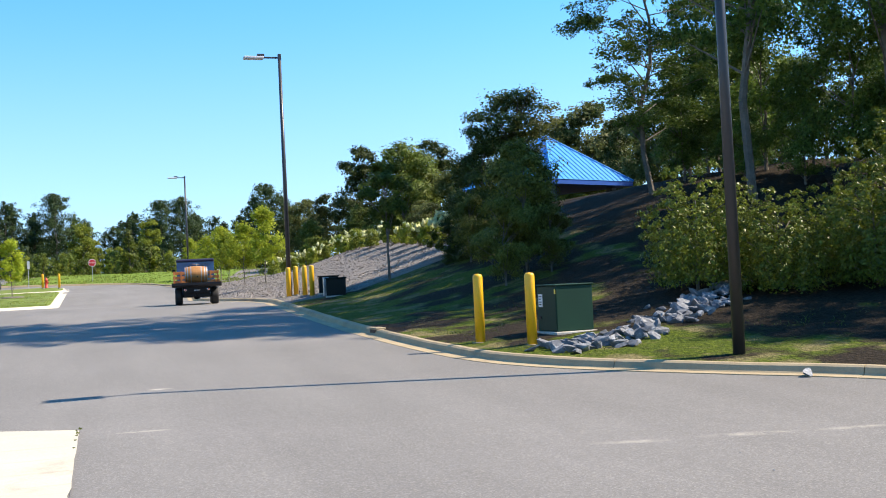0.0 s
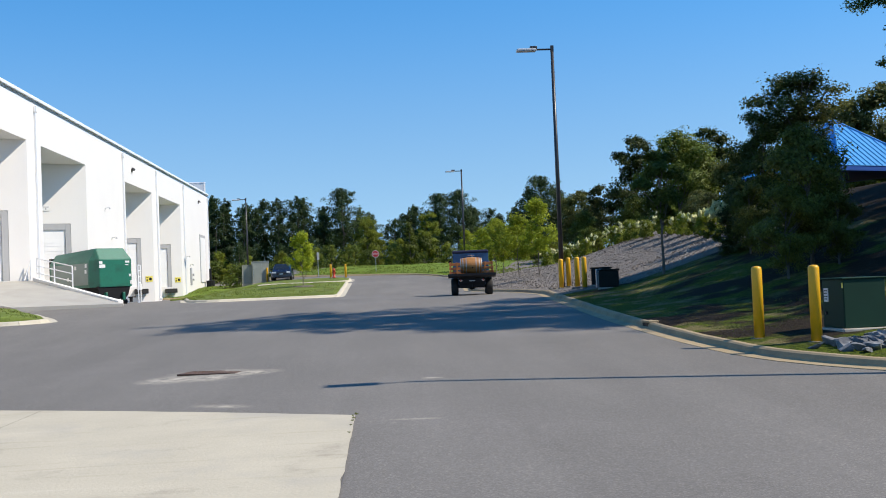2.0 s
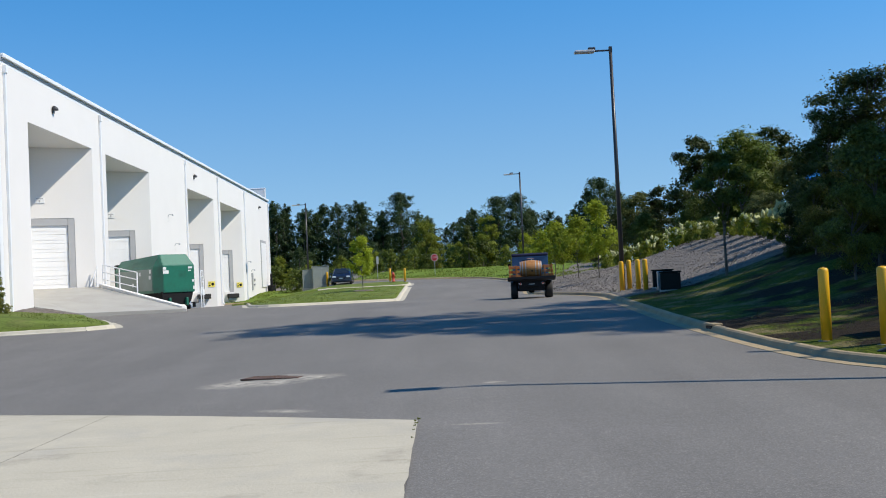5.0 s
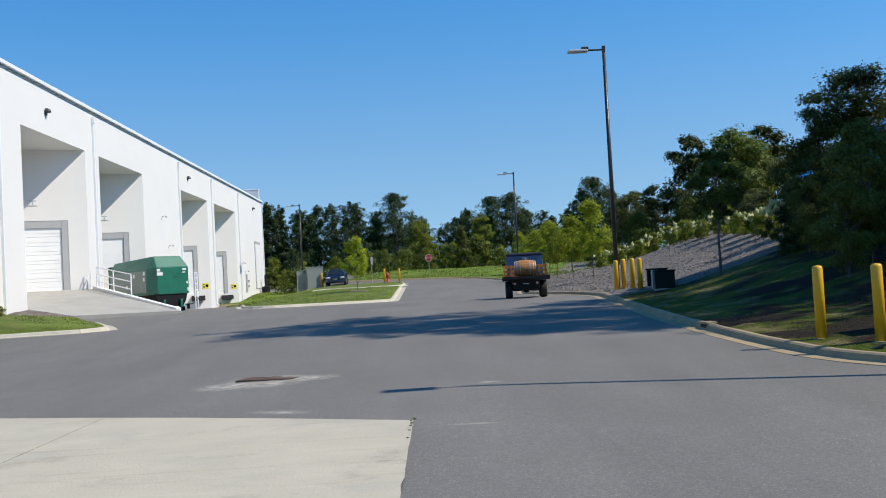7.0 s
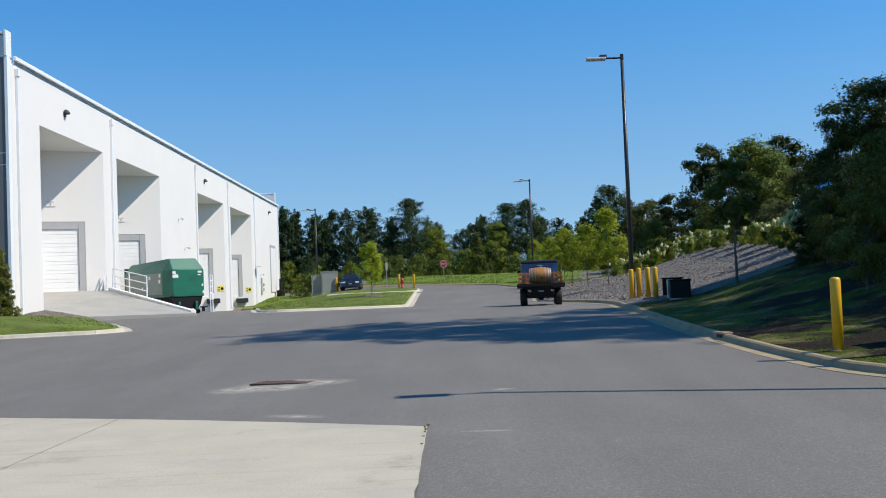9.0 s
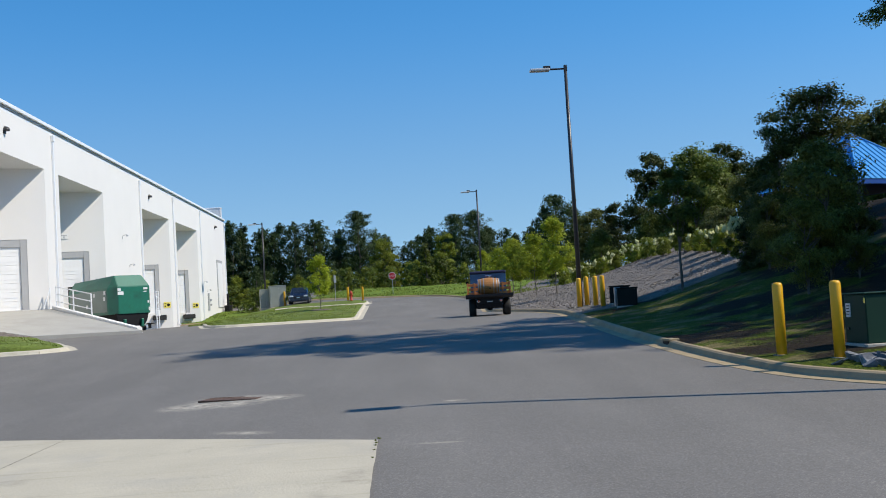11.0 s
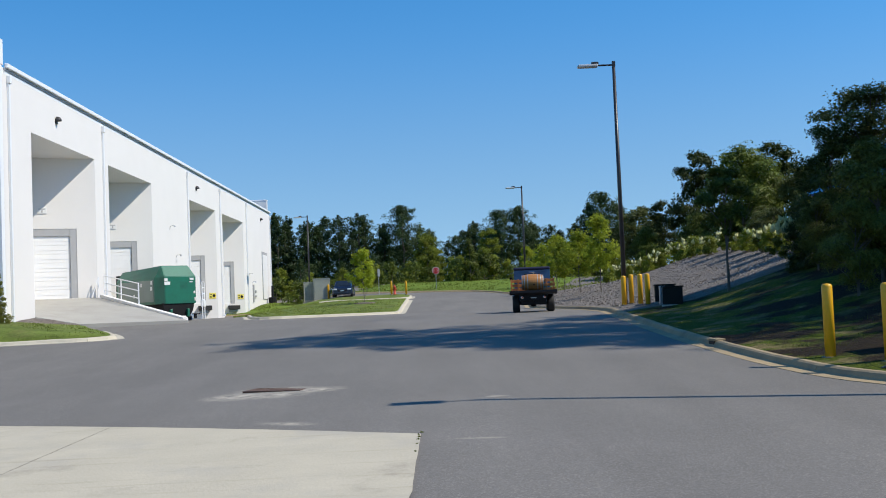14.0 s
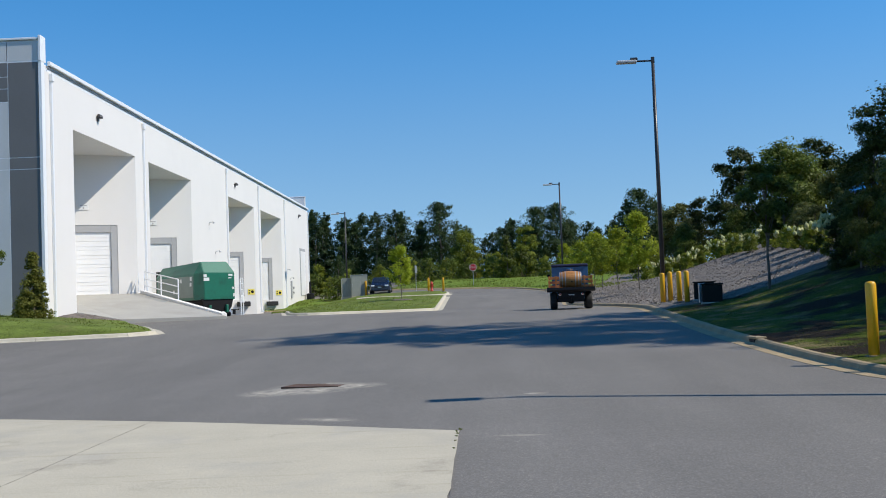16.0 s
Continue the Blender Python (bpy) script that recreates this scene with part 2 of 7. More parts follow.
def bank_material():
    """Thin turf over fallen leaves darkened to hold the bank's deep shade, giving way to shredded bark along the
    planted stretch.
    """
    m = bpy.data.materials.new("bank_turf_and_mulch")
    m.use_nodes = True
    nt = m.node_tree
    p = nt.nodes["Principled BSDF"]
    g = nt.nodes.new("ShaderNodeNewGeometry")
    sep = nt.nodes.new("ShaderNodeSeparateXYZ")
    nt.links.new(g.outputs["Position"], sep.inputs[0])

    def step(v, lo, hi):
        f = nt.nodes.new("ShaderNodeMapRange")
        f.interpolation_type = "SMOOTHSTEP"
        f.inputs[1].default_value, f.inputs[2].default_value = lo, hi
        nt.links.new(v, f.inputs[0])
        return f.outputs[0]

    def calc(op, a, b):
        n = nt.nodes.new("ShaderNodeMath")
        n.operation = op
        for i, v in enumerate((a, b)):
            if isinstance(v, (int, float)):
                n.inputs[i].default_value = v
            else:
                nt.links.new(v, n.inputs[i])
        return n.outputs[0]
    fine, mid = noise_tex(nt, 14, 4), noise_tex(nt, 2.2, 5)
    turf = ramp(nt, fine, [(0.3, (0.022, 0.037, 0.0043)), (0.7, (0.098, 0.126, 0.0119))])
    # Near-black brown: leaf cover with the trees' shade put into its colour.
    shaded_litter = ramp(nt, fine, [(0.3, (0.0100, 0.0076, 0.0050)), (0.7, (0.036, 0.027, 0.0175))])
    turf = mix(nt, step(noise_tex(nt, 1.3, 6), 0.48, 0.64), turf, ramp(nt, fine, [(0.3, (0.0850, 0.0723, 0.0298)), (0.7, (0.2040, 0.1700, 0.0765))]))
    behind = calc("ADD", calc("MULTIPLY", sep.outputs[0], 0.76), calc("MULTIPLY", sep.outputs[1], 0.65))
    shade = calc("MULTIPLY", calc("MULTIPLY", step(behind, 17.2, 19.0), 0.15), calc("SUBTRACT", 1.0, step(sep.outputs[1], 21.0, 25.0)))     # more dark ground colour, painting the shade under the near bushes
    # The same dark colour paints the shade on the upper bank.
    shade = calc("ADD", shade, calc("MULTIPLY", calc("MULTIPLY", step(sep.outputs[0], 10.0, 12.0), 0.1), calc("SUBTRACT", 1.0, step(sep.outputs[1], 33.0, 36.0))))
    low = mix(nt, step(calc("ADD", noise_tex(nt, 0.55, 5), shade), 0.50, 0.60), turf, shaded_litter)
    low = mix(nt, step(sep.outputs[0], 13.5, 15.5), low, shaded_litter)
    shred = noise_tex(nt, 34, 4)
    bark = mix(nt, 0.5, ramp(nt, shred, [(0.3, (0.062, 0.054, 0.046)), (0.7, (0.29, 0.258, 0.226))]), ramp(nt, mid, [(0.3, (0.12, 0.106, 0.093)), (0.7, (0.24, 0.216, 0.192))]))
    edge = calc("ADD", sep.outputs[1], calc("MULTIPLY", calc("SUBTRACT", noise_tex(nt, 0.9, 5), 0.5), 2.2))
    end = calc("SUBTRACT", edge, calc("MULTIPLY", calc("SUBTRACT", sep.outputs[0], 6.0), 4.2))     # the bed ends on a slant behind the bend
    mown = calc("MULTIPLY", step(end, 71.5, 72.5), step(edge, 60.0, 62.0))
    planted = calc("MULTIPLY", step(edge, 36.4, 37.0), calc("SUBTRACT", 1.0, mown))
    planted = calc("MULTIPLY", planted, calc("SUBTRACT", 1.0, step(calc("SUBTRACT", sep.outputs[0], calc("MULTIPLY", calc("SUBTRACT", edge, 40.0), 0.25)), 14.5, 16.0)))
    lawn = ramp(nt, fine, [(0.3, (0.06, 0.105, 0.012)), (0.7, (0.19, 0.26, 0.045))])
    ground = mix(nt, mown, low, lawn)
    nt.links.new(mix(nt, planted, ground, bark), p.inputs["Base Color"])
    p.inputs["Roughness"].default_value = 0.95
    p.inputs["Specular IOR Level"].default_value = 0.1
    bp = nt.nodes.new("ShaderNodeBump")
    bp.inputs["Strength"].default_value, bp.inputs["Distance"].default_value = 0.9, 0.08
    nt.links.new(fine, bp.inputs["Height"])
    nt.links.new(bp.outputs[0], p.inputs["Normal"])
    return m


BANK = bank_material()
WHITE = material("white_wall_paint", (0.725, 0.704, 0.672), 0.75, var=0.025, scale=0.4, fine=20, bump=0.06)
TRIMW = material("white_metal", (0.78, 0.79, 0.80), 0.35, var=0.03)
DOORW = material("white_door_panel", (0.80, 0.795, 0.78), 0.45, var=0.04, scale=1.0)
FRAMEG = material("grey_door_frame", (0.38, 0.38, 0.38), 0.6, var=0.06)
SLATE = material("dark_grey_wall_paint", (0.15, 0.148, 0.148), 0.7, var=0.08, scale=0.5, fine=20)
PALE = material("pale_grey_wall_paint", (0.55, 0.56, 0.56), 0.7, var=0.05, scale=0.5, fine=20)
YELLOW = material("yellow_plastic_sleeve", (0.72, 0.38, 0.013), 0.4, var=0.08, scale=4, fine=30)
POLE = material("dark_bronze_pole", (0.028, 0.027, 0.029), 0.38, var=0.15, scale=2, spec=0.5)
LAMPG = material("grey_lamp_head", (0.50, 0.51, 0.52), 0.4, var=0.1)
DUMPG = material("green_container_paint", (0.010, 0.136, 0.085), 0.42, var=0.15, scale=1.2, fine=12, stain=(0.017, 0.064, 0.043), stain_scale=1.5)
# Container green greyed to paint the white wall's reflection on its side.
DUMPS = material("green_paint_with_reflection", (0.15, 0.20, 0.18), 0.4, var=0.12, scale=1.2, fine=12)
TRGREEN = material("transformer_green_paint", (0.006, 0.036, 0.019), 0.6, var=0.12, scale=1.5, spec=0.25)
BLUEROOF = material("blue_metal_roof", (0.018, 0.25, 0.58), 0.45, metal=0.0, var=0.08, scale=1.0)
# Roof blue darkened so that the fascia's shade sits in the paint.
FASCIA = material("shaded_fascia_blue", (0.010, 0.075, 0.33), 0.5, var=0.08, scale=2)
BARK = material("bark", (0.125, 0.106, 0.085), 0.95, var=0.35, scale=3, fine=18, bump=1.0)
STONE = material("blue_grey_riprap", (0.115, 0.12, 0.128), 0.8, var=0.55, scale=2.2, fine=14, bump=0.6, stain=(0.56, 0.56, 0.54), stain_scale=3.0)
RUBBER = material("black_rubber", (0.018, 0.018, 0.018), 0.75, var=0.2)
LEAF_DARK = leaf_material("leaf_dark", (0.012, 0.021, 0.003), (0.072, 0.09, 0.014), trans=0.22)
LEAF_OAK = leaf_material("leaf_oak", (0.020, 0.045, 0.007), (0.125, 0.19, 0.032), trans=0.35)
LEAF_MID = leaf_material("leaf_mid", (0.026, 0.047, 0.006), (0.143, 0.182, 0.028), trans=0.4)
LEAF_LIME = leaf_material("leaf_lime", (0.12, 0.172, 0.010), (0.43, 0.485, 0.042), trans=0.55)
LEAF_OLIVE = leaf_material("leaf_olive", (0.012, 0.024, 0.003), (0.18, 0.215, 0.028), rough=0.4, trans=0.34)
LEAF_PINE = leaf_material("needle_green", (0.013, 0.030, 0.008), (0.062, 0.098, 0.028), trans=0.3)
LEAF_SAGE = leaf_material("leaf_sage", (0.044, 0.06, 0.015), (0.19, 0.20, 0.055), trans=0.4)
FLOWER = material("cream_flower", (0.578, 0.561, 0.255), 0.8, var=0.25, scale=9, fine=60, bump=0.8)


# ---- mesh helpers ----
def link(name, bm, mat, parent=None, label="", smooth=False):
    me = bpy.data.meshes.new(name)
    if smooth:
        for f in bm.faces:
            f.smooth = True
    bmesh.ops.recalc_face_normals(bm, faces=bm.faces[:])
    bm.to_mesh(me)
    bm.free()
    me.materials.append(mat)
    ob = new(name, me)
    if parent is not None:
        ob.parent = parent
    if label:
        ob["label"] = label
    return ob


def part(name, bm, mat, parent, label="", smooth=False):
    return link(name, bm, mat, parent, label, smooth)


def raw(name, verts, faces, mat, parent=None, smooth=False):
    me = bpy.data.meshes.new(name)
    me.from_pydata([tuple(v) for v in verts], [], faces)
    me.materials.append(mat)
    if smooth:
        me.polygons.foreach_set("use_smooth", [True] * len(me.polygons))
    me.update()
    ob = new(name, me)
    if parent is not None:
        ob.parent = parent
    return ob


def empty(name, m=None, label="", category="", group="", kind=""):
    ob = new(name)
    ob.empty_display_size = 0.2
    if m is not None:
        ob.matrix_basis = m
    return tagged(ob, label, category, group, kind)


def box(bm, x0, x1, y0, y1, z0, z1, bevel=0.0, m=None):
    r = bmesh.ops.create_cube(bm, size=1.0)
    vs = r["verts"]
    for v in vs:
        v.co = Vector(((x0 + x1) / 2 + v.co.x * (x1 - x0), (y0 + y1) / 2 + v.co.y * (y1 - y0), (z0 + z1) / 2 + v.co.z * (z1 - z0)))
    if bevel:
        es = list({e for v in vs for e in v.link_edges})
        r2 = bmesh.ops.bevel(bm, geom=es, offset=bevel, segments=2, affect="EDGES", profile=0.5)
        vs = list({v for f in r2["faces"] for v in f.verts} | {v for v in vs if v.is_valid})
    if m is not None:
        for v in vs:
            v.co = m @ v.co
    return vs


def tube(bm, a, b, r0, r1=None, seg=12, caps=True):
    a, b = Vector(a), Vector(b)
    r1 = r0 if r1 is None else r1
    d = b - a
    m = Matrix.Translation((a + b) / 2) @ d.to_track_quat("Z", "Y").to_matrix().to_4x4()
    bmesh.ops.create_cone(bm, cap_ends=caps, cap_tris=False, segments=seg, radius1=r0, radius2=r1, depth=d.length, matrix=m)


def lathe(bm, prof, seg=24, m=Matrix.Identity(4)):
    """prof: (radius, height) pairs, turned round z."""
    rings = []
    for r, z in prof:
        rings.append([bm.verts.new(m @ Vector((r * math.cos(2 * math.pi * i / seg), r * math.sin(2 * math.pi * i / seg), z))) for i in range(seg)])
    for a, b in zip(rings, rings[1:]):
        for i in range(seg):
            j = (i + 1) % seg
            bm.faces.new((a[i], a[j], b[j], b[i]))
    if prof[0][0] > 1e-4:
        bm.faces.new(rings[0][::-1])
    if prof[-1][0] > 1e-4:
        bm.faces.new(rings[-1])


def prism(bm, poly, z0, z1):
    """Upright prism over a plan polygon."""
    lo = [bm.verts.new((x, y, z0)) for x, y in poly]
    hi = [bm.verts.new((x, y, z1)) for x, y in poly]
    bm.faces.new(lo[::-1])
    bm.faces.new(hi)
    n = len(poly)
    for i in range(n):
        j = (i + 1) % n
        bm.faces.new((lo[i], lo[j], hi[j], hi[i]))


# ---- terrain ----
RY = [-60, 0, 10, 18, 40, 62, 78, 93, 100, 108, 125, 150, 300]
RZ = [0, 0, .02, .28, 1.08, 1.15, 1.85, 2.2, 2.62, 3.15, 4.0, 4.4, 4.6]
LY = [-60, 0, 22, 38, 52, 66, 95, 112, 122, 140, 300]
LZ = [0, 0, .05, .8, 1.16, 1.2, 1.1, 1.2, 2.2, 3.2, 3.6]


def h(x, y):
    """Height of the paving."""
    a = float(np.interp(y, [60, 85], [-12, -15.5]))
    b = float(np.interp(y, [60, 85], [2, -7.5]))
    s = min(1, max(0, (x - a) / (b - a)))
    s = s * s * (3 - 2 * s)
    return s * float(np.interp(y, RY, RZ)) + (1 - s) * float(np.interp(y, LY, LZ))


def smooth_line(pts, step=0.5):
    """Catmull-Rom through plan points, resampled evenly."""
    p = [Vector(q) for q in pts]
    p = [p[0] * 2 - p[1]] + p + [p[-1] * 2 - p[-2]]
    out = []
    for i in range(1, len(p) - 2):
        n = max(2, int((p[i + 1] - p[i]).length / 0.2))
        for k in range(n):
            t = k / n
            a, b, c, d = p[i - 1], p[i], p[i + 1], p[i + 2]
            out.append(0.5 * (2 * b + (c - a) * t + (2 * a - 5 * b + 4 * c - d) * t * t + (3 * b - a - 3 * c + d) * t ** 3))
    out.append(p[-2])
    res, acc = [out[0]], 0.0
    for a, b in zip(out, out[1:]):
        acc += (b - a).length
        if acc >= step:
            res.append(b)
            acc = 0.0
    if (res[-1] - out[-1]).length > 0.05:
        res.append(out[-1])
    return res


def normals2(line, closed=False):
    """Unit normals to the right of the way."""
    n = []
    for i in range(len(line)):
        a = line[i - 1] if (i or closed) else line[i]
        b = line[(i + 1) % len(line)] if (closed or i < len(line) - 1) else line[i]
        d = (b - a).normalized()
        n.append(Vector((d.y, -d.x)))
    return n


def kerb_run(name, line, side, label, pan=0.29, piece=3.0, mat=KERB):
    """A kerb with its gutter pan, in cast lengths; side 1: the lawn lies to the right of the way."""
    top = empty(name, None, label, "kerb", kind="structure")
    nn = normals2(line)
    prof = [(-pan, 0.006), (-0.03, 0.006), (0.0, 0.03), (0.035, 0.105), (0.075, 0.132), (0.17, 0.135), (0.19, 0.12), (0.19, -0.15), (-pan, -0.15)]
    i = 0
    while i < len(line) - 1:
        acc, j = 0.0, i
        while j < len(line) - 1 and acc < piece:
            acc += (line[j + 1] - line[j]).length
            j += 1
        bm = bmesh.new()
        rings = []
        for k in range(i, j + 1):
            q, nv = line[k].copy(), nn[k] * side
            if k == i:
                q += (line[k + 1] - line[k]).normalized() * 0.006
            if k == j:
                q -= (line[k] - line[k - 1]).normalized() * 0.006
            jit = 0.004 * math.sin(k * 1.7)
            rings.append([bm.verts.new((q.x + nv.x * o, q.y + nv.y * o, h(line[k].x, line[k].y) + zz + (jit if zz > 0.1 else 0))) for o, zz in prof])
        for a, b in zip(rings, rings[1:]):
            for c in range(len(prof)):
                d = (c + 1) % len(prof)
                bm.faces.new((a[c], b[c], b[d], a[d]))
        bm.faces.new(rings[0])
        bm.faces.new(rings[-1][::-1])
        part("kerb_length", bm, mat, top)
        i = j
    return top


# the road kerb along the bank, from behind the camera to the far bend
KERB_R = [(20, -60), (17, -20), (14.2, 0), (11.9, 8), (9.9, 11.8), (8.4, 13.6), (7.1, 15.3), (6.35, 17.0), (6.05, 19.7), (5.95, 23.5), (6.0, 28.5), (6.3, 37.5), (6.5, 47), (5.6, 57), (5.5, 60.5), (5.9, 68), (6.3, 78), (6.4, 89), (5.4, 95), (2.5, 98.8), (-4, 101.5), (-16, 105), (-40, 112), (-75, 124)]
line_r = smooth_line(KERB_R, 0.6)


def bank(d, y):
    """Rise of the bank at d behind the kerb."""
    rise = float(np.interp(d, [0, 0.17, 1.0, 2.5, 5, 9, 13, 17, 26, 60, 300], [0.10, 0.13, 0.24, 0.44, 1.15, 2.45, 3.6, 4.3, 4.2, 3.6, 3.6]))
    return min(0.13, rise) + max(0.0, rise - 0.13) * float(np.interp(y, [13, 22, 31, 62, 82], [0.55, 0.6, 1.0, 1.0, 0.25]))


def bank_z(x, y):
    p = Vector((x, y))
    k = min(range(len(line_r)), key=lambda i: (line_r[i] - p).length_squared)
    return h(line_r[k].x, line_r[k].y) + bank((line_r[k] - p).length, line_r[k].y)


def build_ground():
    # paving
    xs = sorted(set(list(np.arange(-60, 24.1, 1.5)) + list(np.arange(-8, 8.1, 0.75))))
    ys = sorted(set(list(np.arange(-60, 135, 2.0)) + list(np.arange(0, 40, 1.0))))
    verts = [(x, y, h(x, y)) for y in ys for x in xs]
    n = len(xs)
    faces = [(j * n + i, j * n + i + 1, (j + 1) * n + i + 1, (j + 1) * n + i) for j in range(len(ys) - 1) for i in range(n - 1)]
    road = raw("road", verts, faces, ASPHALT, smooth=True)
    tagged(road, "worn grey asphalt drive and loading yard", "road", kind="structure")
    # the sheet to the horizon
    xs = [-1500, -600, -250, -120, -60, -30, -10, 10, 30, 60, 120, 250, 600, 1500]
    ys = [-1500, -500, -150, -60, -30, 0, 30, 60, 90, 110, 125, 140, 180, 300, 600, 1800]
    verts = [(x, y, (h(x, y) if y > -60 else 0) - (1.6 if -60 <= x <= 30 and -60 <= y <= 125 else 0.35)) for y in ys for x in xs]
    n = len(xs)
    faces = [(j * n + i, j * n + i + 1, (j + 1) * n + i + 1, (j + 1) * n + i) for j in range(len(ys) - 1) for i in range(n - 1)]
    tagged(raw("ground", verts, faces, GRASS, smooth=True), "wide grassy ground under the site", "ground", kind="structure")
    # the bank behind the kerb
    nn = normals2(line_r)
    offs = [0.16, 0.4, 0.7, 1.0, 1.35, 1.7, 2.1, 2.5, 2.9, 3.3, 3.7, 4.2, 4.7, 5.3, 6, 6.7, 7.5, 8.4, 9.4, 11, 13, 15, 17, 20, 26, 40, 60]
    verts, faces = [], []
    for p, q in zip(line_r, nn):
        for d in offs:
            x, y = p.x + q.x * d, p.y + q.y * d
            w = 0.06 * noise.noise(Vector((x * 0.6, y * 0.6, 3.0))) if d > 0.4 else 0
            verts.append((x, y, h(p.x, p.y) + bank(d, p.y) + w))
    m = len(offs)
    for i in range(len(line_r) - 1):
        for k in range(m - 1):
            faces.append((i * m + k, i * m + k + 1, (i + 1) * m + k + 1, (i + 1) * m + k))
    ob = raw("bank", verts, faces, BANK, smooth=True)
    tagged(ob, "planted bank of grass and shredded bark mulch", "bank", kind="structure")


build_ground()
kerb_run("kerb_1", line_r, 1, "cast concrete kerb and gutter along the bank")


def lawn_island(name, poly, rise, mat, label, klabel, keep=None):
    line = smooth_line(poly + [poly[0]], 0.5)[:-1]
    bm = bmesh.new()
    nn = normals2(line, True)
    cx = sum((p for p in line), Vector((0, 0))) / len(line)
    rings = []
    for s, drop in ((0.0, 0.6), (0.0, 0.0), (0.1, 0.0), (0.25, 0.0), (0.5, 0.0), (0.75, 0.0)):
        ring = []
        for p, q in zip(line, nn):
            b = p + q * 0.16
            c = b + (cx - b) * s
            ring.append(bm.verts.new((c.x, c.y, h(c.x, c.y) + 0.13 - drop + rise * (1 - (1 - s) ** 2))))
        rings.append(ring)
    mid = bm.verts.new((cx.x, cx.y, h(cx.x, cx.y) + 0.13 + rise))
    n = len(line)
    for a, b in zip(rings, rings[1:]):
        for i in range(n):
            j = (i + 1) % n
            bm.faces.new((a[i], a[j], b[j], b[i]))
    for i in range(n):
        bm.faces.new((rings[-1][i], rings[-1][(i + 1) % n], mid))
    ob = link(name, bm, mat, smooth=True)
    tagged(ob, label, "lawn", kind="structure")
    run = line + [line[0]]
    if keep is not None:
        first = next(i for i in range(n) if keep(line[i]) and not keep(line[i - 1]))
        run = []
        for i in range(n):
            if not keep(line[(first + i) % n]):
                break
            run.append(line[(first + i) % n])
    kerb_run(name.replace("lawn", "kerb"), run, 1, klabel, mat=PALE_KERB)
    return ob


lawn_1 = lawn_island("lawn_1", [(-7.6, 55.5), (-8.8, 55.9), (-9.8, 59), (-11.2, 67), (-13.2, 78), (-13.9, 81), (-13.0, 82.6), (-9, 82.8), (-4.4, 82.4), (-2.2, 81.6), (-1.75, 81.0), (-1.66, 80.2), (-1.70, 73), (-1.76, 65), (-1.80, 58.6), (-1.86, 57.9), (-2.3, 57.5), (-4.6, 56.5)], 0.12, GRASS, "mown grass island between the yard and the drive", "pale concrete kerb round the grass island", lambda p: p.y < 74.0 or p.x > -9.0)
lawn_3 = lawn_island("lawn_3", [(-15.5, 85.0), (-15.8, 97.2), (-12.6, 98.6), (-9.6, 98.2), (-9.2, 95.6), (-5.8, 95.4), (-4.6, 96.6), (-2.6, 96.4), (-1.75, 94.6), (-1.7, 88.0), (-2.2, 86.2), (-5.0, 85.3), (-10, 85.0)], 0.10, GRASS, "rough grass strip round the hydrant", "pale concrete kerb round the grass strip", lambda p: p.x > -9.0 and p.y < 95.0)
lawn_2 = lawn_island("lawn_2", [(-11.3, 39.4), (-12.0, 38.3), (-16.2, 37.5), (-22, 37.0), (-40, 36.0), (-40, 47.2), (-22, 47.2), (-18.2, 47.4), (-17.3, 50.6), (-16.2, 51.4), (-14.6, 47.5), (-12.4, 42.5)], 0.88, GRASS, "mown grass bed at the foot of the building", "pale concrete kerb round the grass bed", lambda p: p.y < 44.0 and p.x > -39)

# concrete apron in the foreground
def build_apron():
    a, b = Vector((-0.2, 13.05)), Vector((-7.46, 16.85))
    u = (b - a).normalized()
    top = empty("apron", None, "pale cast concrete apron slab with fine cracks", "pavement", kind="structure")
    v = Vector((-0.26, 9.26)) - a
    v = v.normalized()
    for i in range(6):
        for k in range(3):
            bm = bmesh.new()
            g = 0.005
            q = [a + u * (4.85 * i + g) + v * (9 * k + g), a + u * (4.85 * (i + 1) - g) + v * (9 * k + g), a + u * (4.85 * (i + 1) - g) + v * (9 * (k + 1) - g), a + u * (4.85 * i + g) + v * (9 * (k + 1) - g)]
            nx = 24
            grid = [[bm.verts.new((*(q[0].lerp(q[1], s / nx).lerp(q[3].lerp(q[2], s / nx), r / nx)), 0)) for s in range(nx + 1)] for r in range(nx + 1)]
            for row in grid:
                for w in row:
                    w.co.z = h(w.co.x, w.co.y) + 0.012
            if i == 0:
                for row in grid:
                    row[0].co.x += 0.02 * noise.noise(Vector((0, row[0].co.y * 2.3, 4)))
            if k == 0:
                for w in grid[0]:
                    w.co.y += 0.02 * noise.noise(Vector((w.co.x * 1.7, 0, 8)))
            for r in range(nx):
                for s in range(nx):
                    bm.faces.new((grid[r][s], grid[r][s + 1], grid[r + 1][s + 1], grid[r + 1][s]))
            part("slab", bm, CONCRETE, top)


build_apron()

# ---- warehouse ----
FX, EAVE, LINTEL = -18.5, 12.55, 10.43
NICHES = [(51.4, 61.1), (63.7, 73.5), (85.1, 95.3), (98.4, 109.2)]
Y0, Y1 = 48.0, 127.6
SAW = radians(27)


